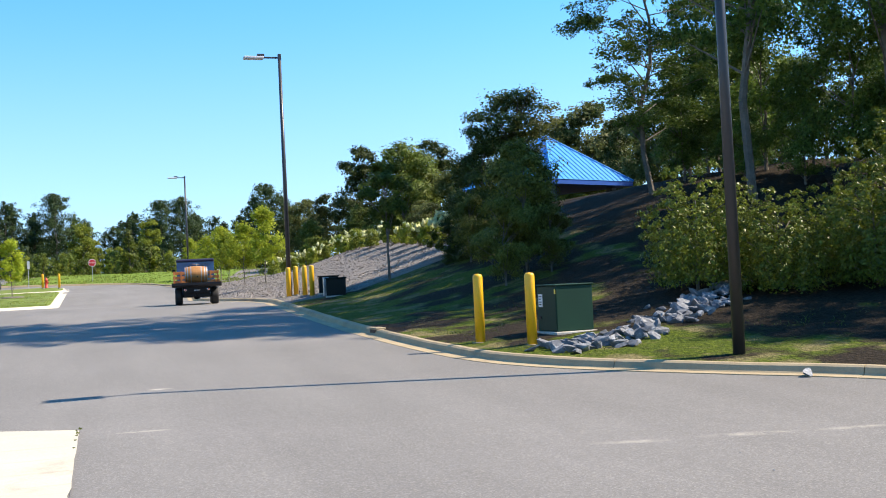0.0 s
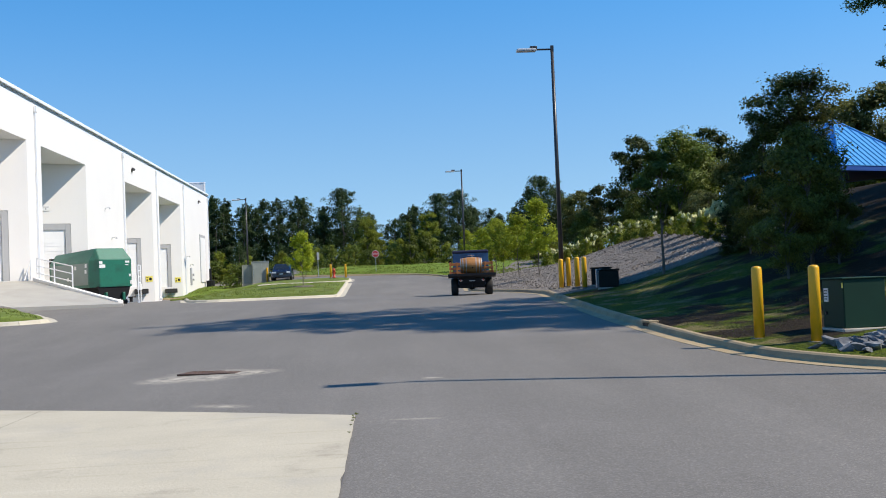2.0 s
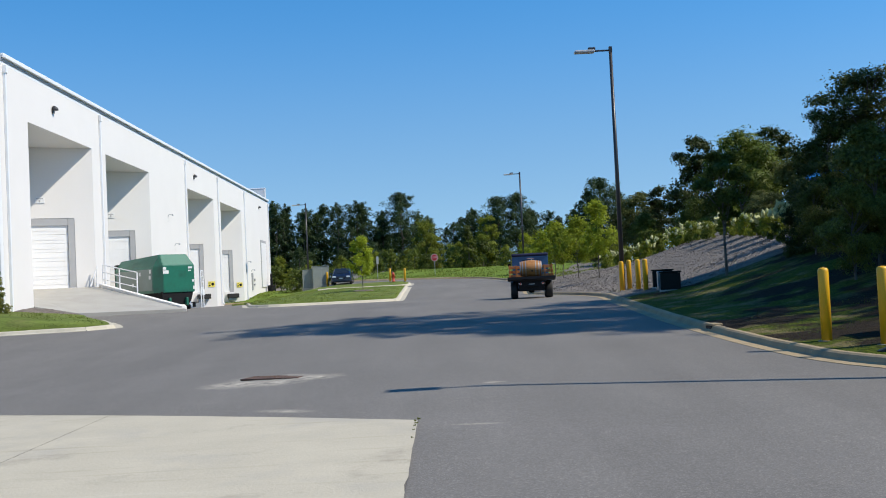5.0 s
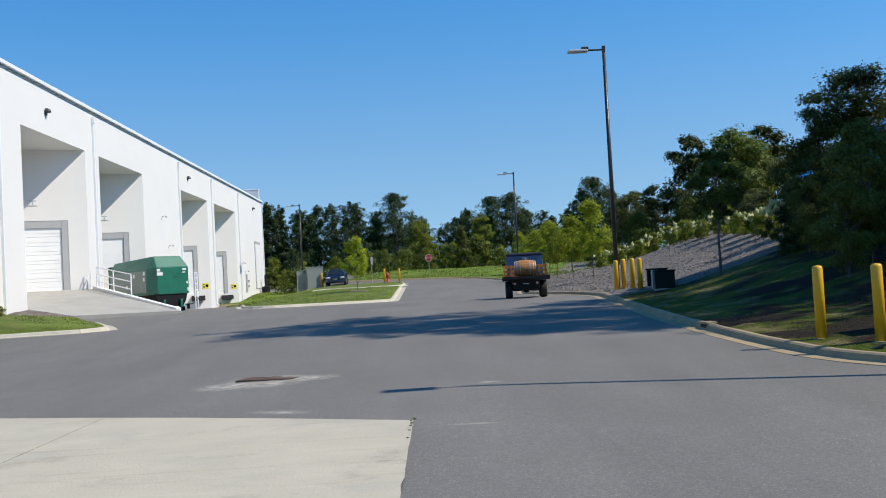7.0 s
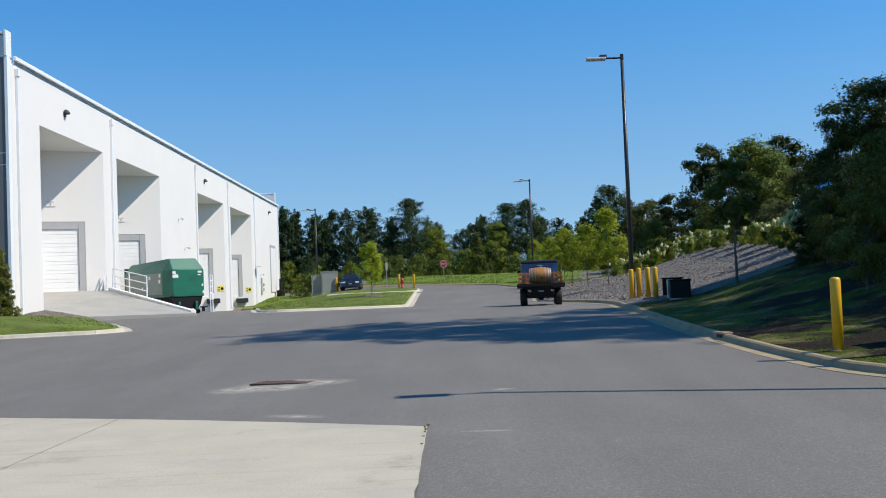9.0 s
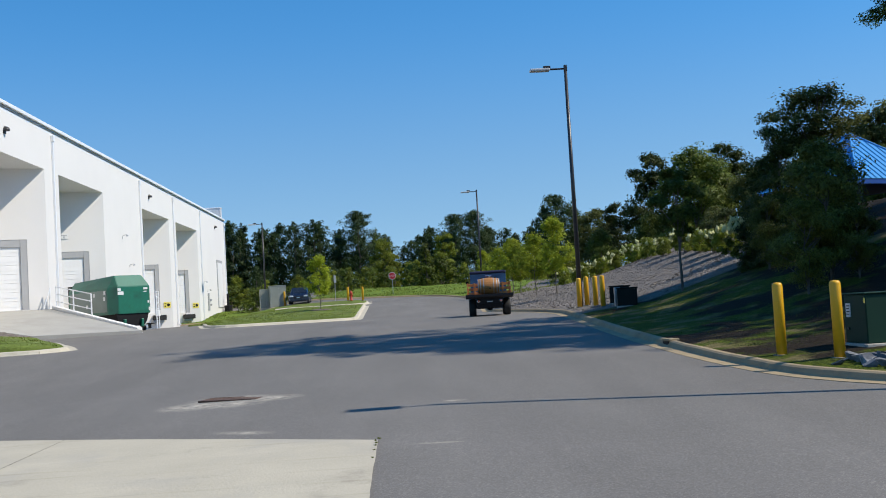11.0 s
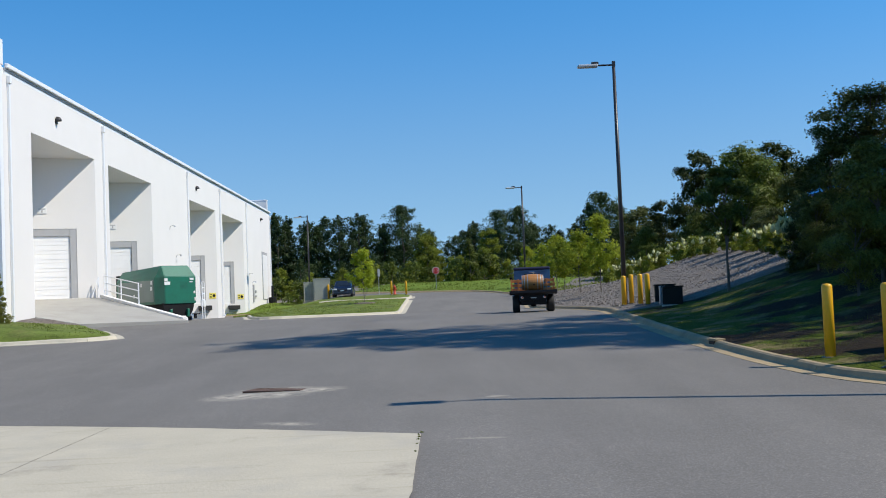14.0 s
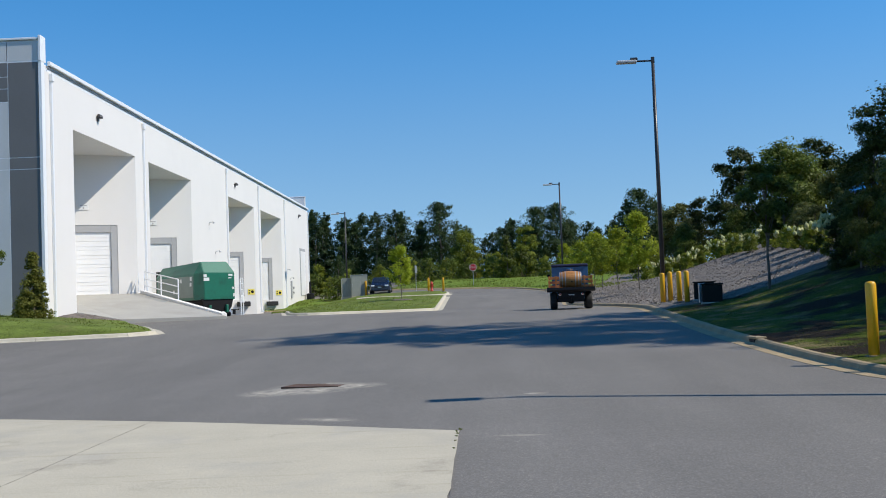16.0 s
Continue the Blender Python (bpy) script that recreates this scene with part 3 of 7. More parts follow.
def build_warehouse():
    top = empty("wall_facade", None, "white painted tilt-up concrete warehouse wall with angled dock bays", "wall", kind="structure")
    bm = bmesh.new()
    edges = [Y0] + [v for n in NICHES for v in n] + [Y1]
    box(bm, FX - 0.35, FX, Y0, Y1, LINTEL, EAVE + 0.005)
    part("lintel_panel", bm, WHITE, top)
    for a, b in zip(edges[::2], edges[1::2]):
        bm = bmesh.new()
        box(bm, FX - 0.35, FX, a, b, 0.2, LINTEL)
        part("wall_panel", bm, WHITE, top)
    # end and back walls, roof
    bm = bmesh.new()
    box(bm, -70, FX - 0.36, Y1 - 0.35, Y1, 0.2, EAVE)
    box(bm, -70, -69.6, Y0, Y1 - 0.36, 0.2, EAVE)
    part("wall_back", bm, WHITE, top)
    bm = bmesh.new()
    box(bm, -70, FX - 0.05, Y0, Y1, EAVE + 0.01, EAVE + 0.3)
    box(bm, FX - 0.049, FX - 0.001, Y0 + 0.3, Y1, EAVE + 0.008, EAVE + 0.155)
    part("roof", bm, TRIMW, top)
    bm = bmesh.new()
    box(bm, FX + 0.003, FX + 0.17, Y0 + 0.3, Y1, EAVE + 0.275, EAVE + 0.47, 0.03)
    part("gutter", bm, TRIMW, top, "white metal gutter")
    bm = bmesh.new()
    box(bm, FX - 0.04, FX + 0.05, Y0 + 0.3, Y1, EAVE + 0.16, EAVE + 0.27)
    part("soffit_trim", bm, FRAMEG, top, "grey shadow trim under the gutter")
    for y in (48.6, 62.6, 84.3, 97.2, 111.0, 127.2):
        bm = bmesh.new()
        box(bm, FX + 0.005, FX + 0.12, y - 0.07, y + 0.07, h(FX + 1, y) + 0.25, EAVE - 0.1, 0.01)
        box(bm, FX + 0.004, FX + 0.18, y - 0.11, y + 0.11, EAVE - 0.38, EAVE - 0.03, 0.02)
        box(bm, FX + 0.05, FX + 0.3, y - 0.08, y + 0.08, h(FX + 1, y) + 0.12, h(FX + 1, y) + 0.3, 0.03)
        part("downspout", bm, TRIMW, top)
    for y0, y1 in NICHES:
        saw_bay(top, y0, y1)


def saw_bay(top, y0, y1):
    L = y1 - y0
    w = L * math.sin(SAW)
    u = Vector((-math.cos(SAW), -math.sin(SAW)))          # along the door wall, inwards
    n = Vector((math.sin(SAW), -math.cos(SAW)))           # out of the door wall
    far, near = Vector((FX, y1)), Vector((FX, y0))
    inner = far + u * w
    head, sill = 6.55, (2.72 if y0 < 60 else 2.38)
    o0, o1 = 1.05, w - 0.15                                   # opening, from the far end
    bm = bmesh.new()

    def slab(s0, s1, z0, z1, t=0.3, shift=0.0):
        a, b = far + u * s0 + n * shift, far + u * s1 + n * shift
        prism(bm, [(a.x, a.y), (b.x, b.y), (b.x - n.x * t, b.y - n.y * t), (a.x - n.x * t, a.y - n.y * t)], z0, z1)
    slab(0.003, o0, 0.2, LINTEL)
    slab(o1, w + 0.3, 0.2, LINTEL)
    slab(o0, o1, head, LINTEL)
    slab(o0, o1, 0.2, sill)
    part("wall_panel", bm, WHITE, top)
    bm = bmesh.new()
    d = (inner - near).normalized()
    q = Vector((-d.y, d.x))
    if q.x > 0:
        q = -q
    prism(bm, [(near.x - 0.003, near.y), (inner.x, inner.y), (inner.x + q.x * 0.3, inner.y + q.y * 0.3), (near.x - 0.36 , near.y + q.y * 0.3)], 0.2, LINTEL)
    part("wall_panel", bm, WHITE, top)
    bm = bmesh.new()
    prism(bm, [(FX - 0.36, y0), (FX - 0.36, y1 - 0.2), (inner.x - 0.5, inner.y), (inner.x - 0.5, y0)], LINTEL, LINTEL + 0.25)
    part("bay_ceiling", bm, WHITE, top)
    # jamb and head of the opening, set back
    bm = bmesh.new()
    slab(o0 + 0.002, o0 + 0.35, sill, head - 0.002, 0.06, -0.02)
    slab(o0 + 0.36, o1, head - 0.4, head - 0.002, 0.06, -0.02)
    part("door_surround", bm, FRAMEG, top)
    door = empty("dock_door", None, "closed white sectional overhead door with ribbed panels", "door", "dock doors")
    n_sec = 7
    hs = (head - 0.4 - sill) / n_sec
    for i in range(n_sec):
        bm = bmesh.new()
        z = sill + i * hs
        slab(o0 + 0.36, o1 - 0.01, z + 0.008, z + hs * 0.36, 0.05, -0.10)
        slab(o0 + 0.36, o1 - 0.01, z + hs * 0.4, z + hs - 0.008, 0.05, -0.095)
        slab(o0 + 0.36, o1 - 0.01, z + 0.002, z + hs - 0.002, 0.03, -0.115)
        part("section", bm, DOORW, door)


build_warehouse()


def build_tower():
    top = empty("wall_corner_block", None, "taller corner block of dark and pale grey painted panels", "wall", kind="structure")

    def panel(name, x0, x1, z0, z1, mat, y=47.68):
        bm = bmesh.new()
        box(bm, x0, x1, y, 47.98, z0, z1)
        part(name, bm, mat, top)
    panel("wall_panel", -20.0, FX - 0.14, 8.66, 12.88, SLATE)
    panel("wall_panel", -20.0, FX - 0.14, 8.14, 8.63, SLATE)
    panel("wall_panel", -20.0, FX - 0.14, 0.2, 8.11, SLATE)
    for z0, z1, mat in ((12.27, 12.88, SLATE), (11.74, 12.24, SLATE), (11.15, 11.71, SLATE), (8.66, 11.12, PALE), (8.14, 8.63, PALE), (0.2, 8.11, PALE)):
        panel("wall_panel", -24.0, -20.03, z0, z1, mat)
    panel("wall_panel", -60.0, -24.03, 0.2, 12.88, PALE)
    panel("parapet_panel", -20.03, FX - 0.14, 12.95, 13.85, PALE)
    panel("parapet_panel", -60.0, -20.06, 12.95, 13.85, PALE)
    bm = bmesh.new()
    box(bm, -60, FX - 0.14, 47.686, 47.97, 0.3, 12.95)
    part("reveal_strip", bm, TRIMW, top)
    bm = bmesh.new()
    box(bm, FX - 0.13, FX, 47.64, 47.995, 0.2, 12.9)
    part("corner_trim", bm, TRIMW, top)
    bm = bmesh.new()
    box(bm, FX - 0.12, FX + 0.0, 47.6, 48.2, 12.91, 14.06, 0.02)
    box(bm, -60, FX - 0.13, 47.62, 48.2, 13.88, 13.98, 0.02)
    part("parapet_cap", bm, TRIMW, top)


build_tower()


# ---- lamps, bollards ----
def street_lamp(x, y, z, hgt, label, arm=1.36, yaw=0):
    top = empty("street_lamp", pose(x, y, z, 0, 0, yaw), label, "street lamp", "site lamps")
    bm = bmesh.new()
    tube(bm, (0, 0, 0), (0, 0, hgt), 0.092, 0.06, 20)
    part("pole", bm, POLE, top, smooth=True)
    bm = bmesh.new()
    tube(bm, (0, 0, hgt - 0.06), (-arm * 0.5, 0, hgt - 0.06), 0.035)
    box(bm, -0.06, 0.06, -0.06, 0.06, hgt - 0.15, hgt + 0.08, 0.01)
    part("arm", bm, POLE, top)
    bm = bmesh.new()
    box(bm, -arm * 1.0, -arm * 0.45, -0.17, 0.17, hgt - 0.13, hgt - 0.03, 0.03)
    part("lamp_head", bm, LAMPG, top, "flat grey lamp head")
    bm = bmesh.new()
    box(bm, -arm * 0.62, -arm * 0.42, -0.1, 0.1, hgt - 0.03, hgt + 0.07, 0.02)
    part("driver_box", bm, POLE, top)
    return top


def z_bank(x, y):
    return bank_z(x, y)


street_lamp(7.2, 40.9, z_bank(7.2, 40.9) - 0.05, 9.14, "tall dark bronze street lamp beside yellow bollards")
street_lamp(8.0, 92.6, z_bank(8.0, 92.6) - 0.1, 8.9, "dark street lamp at the far bend of the drive")
street_lamp(-12.1, 109.5, 2.2, 8.6, "thin dark street lamp in front of the woods")
street_lamp(9.13, 14.02, z_bank(9.13, 14.02) - 0.02, 9.3, "tall dark bronze street lamp on the grass verge")


WORN_FOOT = material("dirty_concrete_footing", (0.24, 0.22, 0.18), 0.9, var=0.25, scale=6, fine=40, stain=(0.10, 0.085, 0.06), stain_scale=5)


def bollard(x, y, z, hgt=1.15, r=0.09, label="yellow sleeved steel bollard", group="bollards"):
    top = empty("bollard", pose(x, y, z), label, "bollard", group)
    bm = bmesh.new()
    lathe(bm, [(r, 0), (r, hgt - 0.05), (r * 0.92, hgt - 0.02), (r * 0.7, hgt), (0.0001, hgt + 0.01)], 24)
    part("sleeve", bm, YELLOW, top, smooth=True)
    bm = bmesh.new()
    lathe(bm, [(r + 0.06, -0.1), (r + 0.06, 0.004), (r + 0.002, 0.008)], 20)
    part("footing", bm, WORN_FOOT, top)


for x, y in ((6.72, 18.65), (7.22, 17.4)):
    bollard(x, y, z_bank(x, y), 1.24)
for x, y in ((7.08, 40.4), (7.45, 40.9), (7.45, 39.16), (7.55, 38.33)):
    bollard(x, y, z_bank(x, y), 1.08)


# ---- plants ----
def leaves(bmv, centers, size, rng, n_each, spread, up=0.3, slim=0.36, outward=0.0):
    """Adds small pointed leaves round clump centres to (verts, faces); outward turns their faces away from the middle of clump and crown."""
    verts, faces = bmv
    C = np.repeat(np.array(centers), n_each, axis=0)
    N = len(C)
    d = rng.normal(size=(N, 3))
    d /= np.linalg.norm(d, axis=1)[:, None]
    rad = rng.random(N) ** 0.5
    P = C + d * (rad * np.array(np.repeat(spread, n_each) if np.ndim(spread) else spread))[:, None] * np.array([1, 1, 0.75])
    a = rng.normal(size=(N, 3)) + np.array([0, 0, up])
    if outward:
        big = P - np.mean(P, axis=0) * np.array([1, 1, 0.8])
        big /= np.linalg.norm(big, axis=1)[:, None] + 1e-6
        n = d * outward * 0.5 + big * outward * 0.8 + rng.normal(size=(N, 3)) * 0.45 + np.array([0, 0, 0.2])
        n /= np.linalg.norm(n, axis=1)[:, None]
        a -= n * np.sum(a * n, axis=1)[:, None]
        a /= np.linalg.norm(a, axis=1)[:, None]
        b = np.cross(n, a)
    else:
        a /= np.linalg.norm(a, axis=1)[:, None]
        b = np.cross(a, rng.normal(size=(N, 3)))
    b /= np.linalg.norm(b, axis=1)[:, None]
    s = size * (0.6 + 0.8 * rng.random(N))[:, None]
    base = len(verts)
    q = np.stack([P - a * s * 0.4 - b * s * slim, P - a * s * 0.3 + b * s * slim, P + a * s * 0.6], 1).reshape(-1, 3)
    verts.extend(map(tuple, q))
    faces.extend([(base + 3 * i, base + 3 * i + 1, base + 3 * i + 2) for i in range(N)])


def tree(name, kind, hgt, width, leaf, seed, label, category="tree", clumps=60, n_each=60, size=0.3, trunk_r=0.14, crown_from=0.25, group="", limbs=9, wob=1.0):
    rng = np.random.default_rng(seed)
    top = empty(name, None, label, category, group)
    bm = bmesh.new()
    p = Vector((0, 0, -0.15))
    r = trunk_r
    segs = 6
    topz = hgt * (0.95 if kind in ("pine", "young", "cone") else 0.75)
    pts = [p]
    for i in range(segs):
        q = Vector((wob * rng.normal() * 0.01 * hgt, wob * rng.normal() * 0.01 * hgt, topz * (i + 1) / segs))
        r2 = trunk_r * (1 - 0.85 * (i + 1) / segs)
        tube(bm, p, q, r, max(0.012, r2), 7)
        p, r = q, max(0.012, r2)
        pts.append(q)
    cents, spr = [], []
    if kind == "shoots":
        for i in range(clumps):
            a, q = i * 2.4 + rng.normal() * 0.3, math.sqrt((i + 0.5) / clumps)
            lean = 0.25 + 0.45 * q
            tip = hgt * math.sqrt(max(0.08, 1 - 0.75 * q * q)) * (0.78 + 0.3 * rng.random())
            bx, by = width / 2 * q * 0.72 * math.cos(a), width / 2 * q * 0.72 * math.sin(a)
            for k in range(7):
                f = 0.15 + 0.85 * k / 6
                cents.append((bx + lean * f * 0.5 * math.cos(a) + 0.05 * rng.normal(), by + lean * f * 0.5 * math.sin(a) + 0.05 * rng.normal(), tip * f))
                spr.append(width * (0.095 - 0.055 * f) * (0.8 + 0.4 * rng.random()))
        clumps = 0
    if kind == "pine":
        for i in range(clumps):
            t = (i + rng.random()) / clumps
            zb = hgt * (crown_from + (0.93 - crown_from) * t)
            a = i * 2.4 + rng.normal() * 0.5
            reach = width / 2 * (0.16 + 0.92 * (1 - t) ** 0.8) * (0.5 + 0.62 * rng.random()) * min(1, 0.6 + 1.6 * t)
            rise = 0.12 + 0.55 * t + 0.1 * rng.normal()
            for k in range(4):
                f = 0.3 + 0.7 * k / 3
                cents.append((reach * f * math.cos(a) + 0.15 * rng.normal(), reach * f * math.sin(a) + 0.15 * rng.normal(), zb + reach * f * rise + 0.1 * rng.normal()))
                spr.append(width * (0.105 - 0.035 * f) * (0.75 + 0.5 * rng.random()) * (1.1 - 0.35 * t))
        for k in range(5):
            cents.append((0.1 * rng.normal(), 0.1 * rng.normal(), hgt * (0.9 + 0.022 * k)))
            spr.append(width * (0.075 - 0.011 * k))
        clumps = 0
    if kind in ("broad", "oak"):
        # big uneven lobes first, then clumps of leaves on their skins
        n_lobe = max(7, clumps // 9)
        for i in range(n_lobe):
            t = (i + rng.random()) / n_lobe
            a = i * 2.4 + rng.normal() * 0.5
            if kind == "oak":
                prof = math.sin(math.pi * (0.22 + 0.68 * t)) ** 0.7 * (0.35 + 0.65 * math.sqrt(rng.random()))
                lr = width * (0.13 + 0.08 * rng.random())
                sq = 0.8
            else:
                prof = max(0.12, math.sin(math.pi * (0.12 + 0.78 * t)) ** 0.7) * (0.5 + 0.5 * math.sqrt(rng.random()))
                lr = width * (0.17 + 0.11 * rng.random())
                sq = 0.85
            rr = max(0.0, width / 2 * prof - lr * 0.7)
            zc = hgt * crown_from + lr * sq + (hgt * (1 - crown_from) - lr * sq * 1.75) * t
            cl = Vector((rr * math.cos(a), rr * math.sin(a), zc))
            for k in range(12):
                d = Vector(rng.normal(size=3)).normalized()
                if d.z < -0.3:
                    d.z *= -0.6
                f = lr * (0.25 + 0.6 * math.sqrt(rng.random()))
                cents.append((cl.x + d.x * f, cl.y + d.y * f, cl.z + d.z * f * sq))
                spr.append(lr * (0.30 + 0.34 * rng.random()) * (0.66 if kind == "oak" else 1.0))
            if kind == "oak" and rng.random() < 0.6:
                d = Vector((math.cos(a), math.sin(a), 0.6 + rng.random()))
                d = cl + d.normalized() * lr * (0.7 + 0.3 * rng.random())
                cents.append((d.x, d.y, d.z))
                spr.append(lr * 0.3)
        clumps = 0
    for i in range(clumps):
        t = rng.random()
        if kind == "cone":
            t = t ** 1.7
        zf = crown_from + (1 - crown_from) * t
        if kind == "cone":
            prof = max(0.08, 1.0 - t * 0.95)
        elif kind == "young":
            prof = max(0.1, math.sin(math.pi * (0.12 + 0.83 * t)) ** 0.8 * (1 - 0.35 * t))
        elif kind == "shrub":
            prof = math.sqrt(max(0.02, 1 - (t * 0.98) ** 2.2))
        else:
            prof = max(0.15, math.sin(math.pi * (0.1 + 0.82 * t)) ** 0.6)
        a = rng.random() * 2 * math.pi
        rr = width / 2 * prof * (0.35 + 0.65 * math.sqrt(rng.random())) * (0.85 + 0.3 * math.sin(3 * a + seed))
        cents.append((rr * math.cos(a), rr * math.sin(a), zf * hgt))
        spr.append(width * (0.07 + 0.11 * rng.random()))
    for i in range(limbs):
        c = Vector(cents[i * len(cents) // limbs])
        zb = max(0.1 * hgt, c.z - (0.07 if kind == "oak" else 0.22) * hgt)
        k = min(segs - 1, int(zb / topz * segs))
        f = zb / topz * segs - k
        s = pts[k].lerp(pts[min(k + 1, segs)], min(1, f))
        tube(bm, s, c, trunk_r * 0.28, 0.012, 5)
    part("trunk", bm, BARK, top)
    bmv = ([], [])
    leaves(bmv, cents, size * 0.68, rng, n_each * 2, spr, slim=0.2 if kind == "pine" else 0.36, outward=0.7)
    raw("crown", bmv[0], bmv[1], leaf, top)
    return top


def put(ob, x, y, z, s=1.0, rz=0.0, sz=None):
    return copy_thing(ob, Matrix.Translation((x, y, z)) @ Matrix.Rotation(radians(rz), 4, "Z") @ Matrix.Diagonal((s, s, sz or s, 1)))


def settle(ob, x, y, z, s=1.0, rz=0.0, sz=None):
    ob.matrix_basis = Matrix.Translation((x, y, z)) @ Matrix.Rotation(radians(rz), 4, "Z") @ Matrix.Diagonal((s, s, sz or s, 1))


# Verge blades darker than the lawn's, with the bank's shade in their colour.
LEAF_GRASS = leaf_material("verge_blade_shaded", (0.025, 0.051, 0.007), (0.111, 0.136, 0.030), trans=0.3)
CHIP = leaf_material("bark_chip", (0.12, 0.105, 0.09), (0.29, 0.258, 0.226), rough=0.9, trans=0.0)
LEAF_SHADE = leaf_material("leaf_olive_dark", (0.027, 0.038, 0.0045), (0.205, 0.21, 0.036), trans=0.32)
LEAF_LAWN = leaf_material("lawn_blade", (0.085, 0.123, 0.017), (0.230, 0.272, 0.051), trans=0.45)
LEAF_EDGE = leaf_material("leaf_wood_edge", (0.064, 0.10, 0.011), (0.31, 0.345, 0.042), trans=0.5)

# ---- yard ----
RAMPC = material("grey_ramp_concrete", (0.365, 0.353, 0.319), 0.85, var=0.08, scale=1.0, fine=30, bump=0.25, stain=(0.306, 0.293, 0.264), spec=0.12)


def build_ramp():
    top = empty("loading_ramp", None, "pale concrete ramp up to the first loading door", "ramp", kind="structure")
    A = [(-22.3, 59.0, 2.70), (-18.35, 61.0, 2.70), (-11.9, 53.6, 1.30), (-16.6, 52.0, 1.34), (-18.5, 51.5, 1.75)]
    bm = bmesh.new()
    t = [bm.verts.new(v) for v in A]
    b = [bm.verts.new((x, y, 0.6)) for x, y, z in A]
    bm.faces.new(t)
    bm.faces.new(b[::-1])
    for i in range(5):
        j = (i + 1) % 5
        bm.faces.new((b[i], b[j], t[j], t[i]))
    bmesh.ops.triangulate(bm, faces=[f for f in bm.faces if len(f.verts) == 5])
    part("ramp_slab", bm, RAMPC, top)
    # low wall along the open edge
    a, c = Vector(A[1]), Vector(A[1]).lerp(Vector(A[2]), 0.95)
    d = (c - a).normalized()
    n = Vector((d.y, -d.x, 0)).normalized() * -1
    bm = bmesh.new()
    q = []
    for p, lift in ((a, 0.16), (c, 0.07)):
        for s in (0.0, 0.28):
            q.append((p.x + n.x * s, p.y + n.y * s, p.z + lift))
    lo = [bm.verts.new((x, y, 0.6)) for x, y, z in q]
    hi = [bm.verts.new(v) for v in q]
    for f in ((0, 1, 3, 2),):
        bm.faces.new([hi[i] for i in f])
    for i, j in ((0, 1), (1, 3), (3, 2), (2, 0)):
        bm.faces.new((lo[i], lo[j], hi[j], hi[i]))
    part("ramp_wall", bm, WHITE, top)
    # rail
    rail = empty("handrail", None, "white painted steel handrail on the ramp wall", "handrail")
    for f in (0.03, 0.25, 0.47):
        p = a.lerp(c, f) + n * 0.14
        bm = bmesh.new()
        tube(bm, (p.x, p.y, p.z + 0.14), (p.x, p.y, p.z + 1.24), 0.035, seg=10)
        part("post", bm, TRIMW, rail)
    for lift in (0.45, 0.85, 1.24):
        p, q2 = a.lerp(c, 0.03) + n * 0.14, a.lerp(c, 0.47) + n * 0.14
        bm = bmesh.new()
        tube(bm, (p.x, p.y, p.z + lift), (q2.x, q2.y, q2.z + lift), 0.03, seg=10)
        part("rail_bar", bm, TRIMW, rail)
    bm = bmesh.new()
    p = a + n * 0.05
    tube(bm, (p.x - 0.35, p.y - 0.45, p.z + 0.02), (p.x - 0.05, p.y - 0.2, p.z + 1.15), 0.028, seg=8)
    tube(bm, (p.x - 0.1, p.y - 0.24, p.z + 0.02), (p.x - 0.05, p.y - 0.2, p.z + 1.15), 0.028, seg=8)
    part("end_brace", bm, TRIMW, rail)


build_ramp()

LABELW = material("white_label", (0.72, 0.72, 0.70), 0.6, var=0.05)
BLACK = material("black_paint", (0.010, 0.010, 0.011), 0.6, var=0.2, spec=0.2)
STEEL = material("galvanised_steel", (0.42, 0.43, 0.44), 0.4, metal=0.7, var=0.12)
SIGNY = material("yellow_sign", (0.75, 0.63, 0.12), 0.5, var=0.05)
RED = material("red_sign", (0.50, 0.02, 0.025), 0.45, var=0.06)
REDP = material("red_hydrant_paint", (0.45, 0.04, 0.02), 0.5, var=0.1)
BOXG = material("grey_green_cabinet_paint", (0.27, 0.29, 0.25), 0.55, var=0.12, scale=1.5, stain=(0.2, 0.21, 0.19))
GRATE = material("rusty_cast_iron", (0.13, 0.078, 0.055), 0.8, metal=0.3, var=0.3, scale=6)


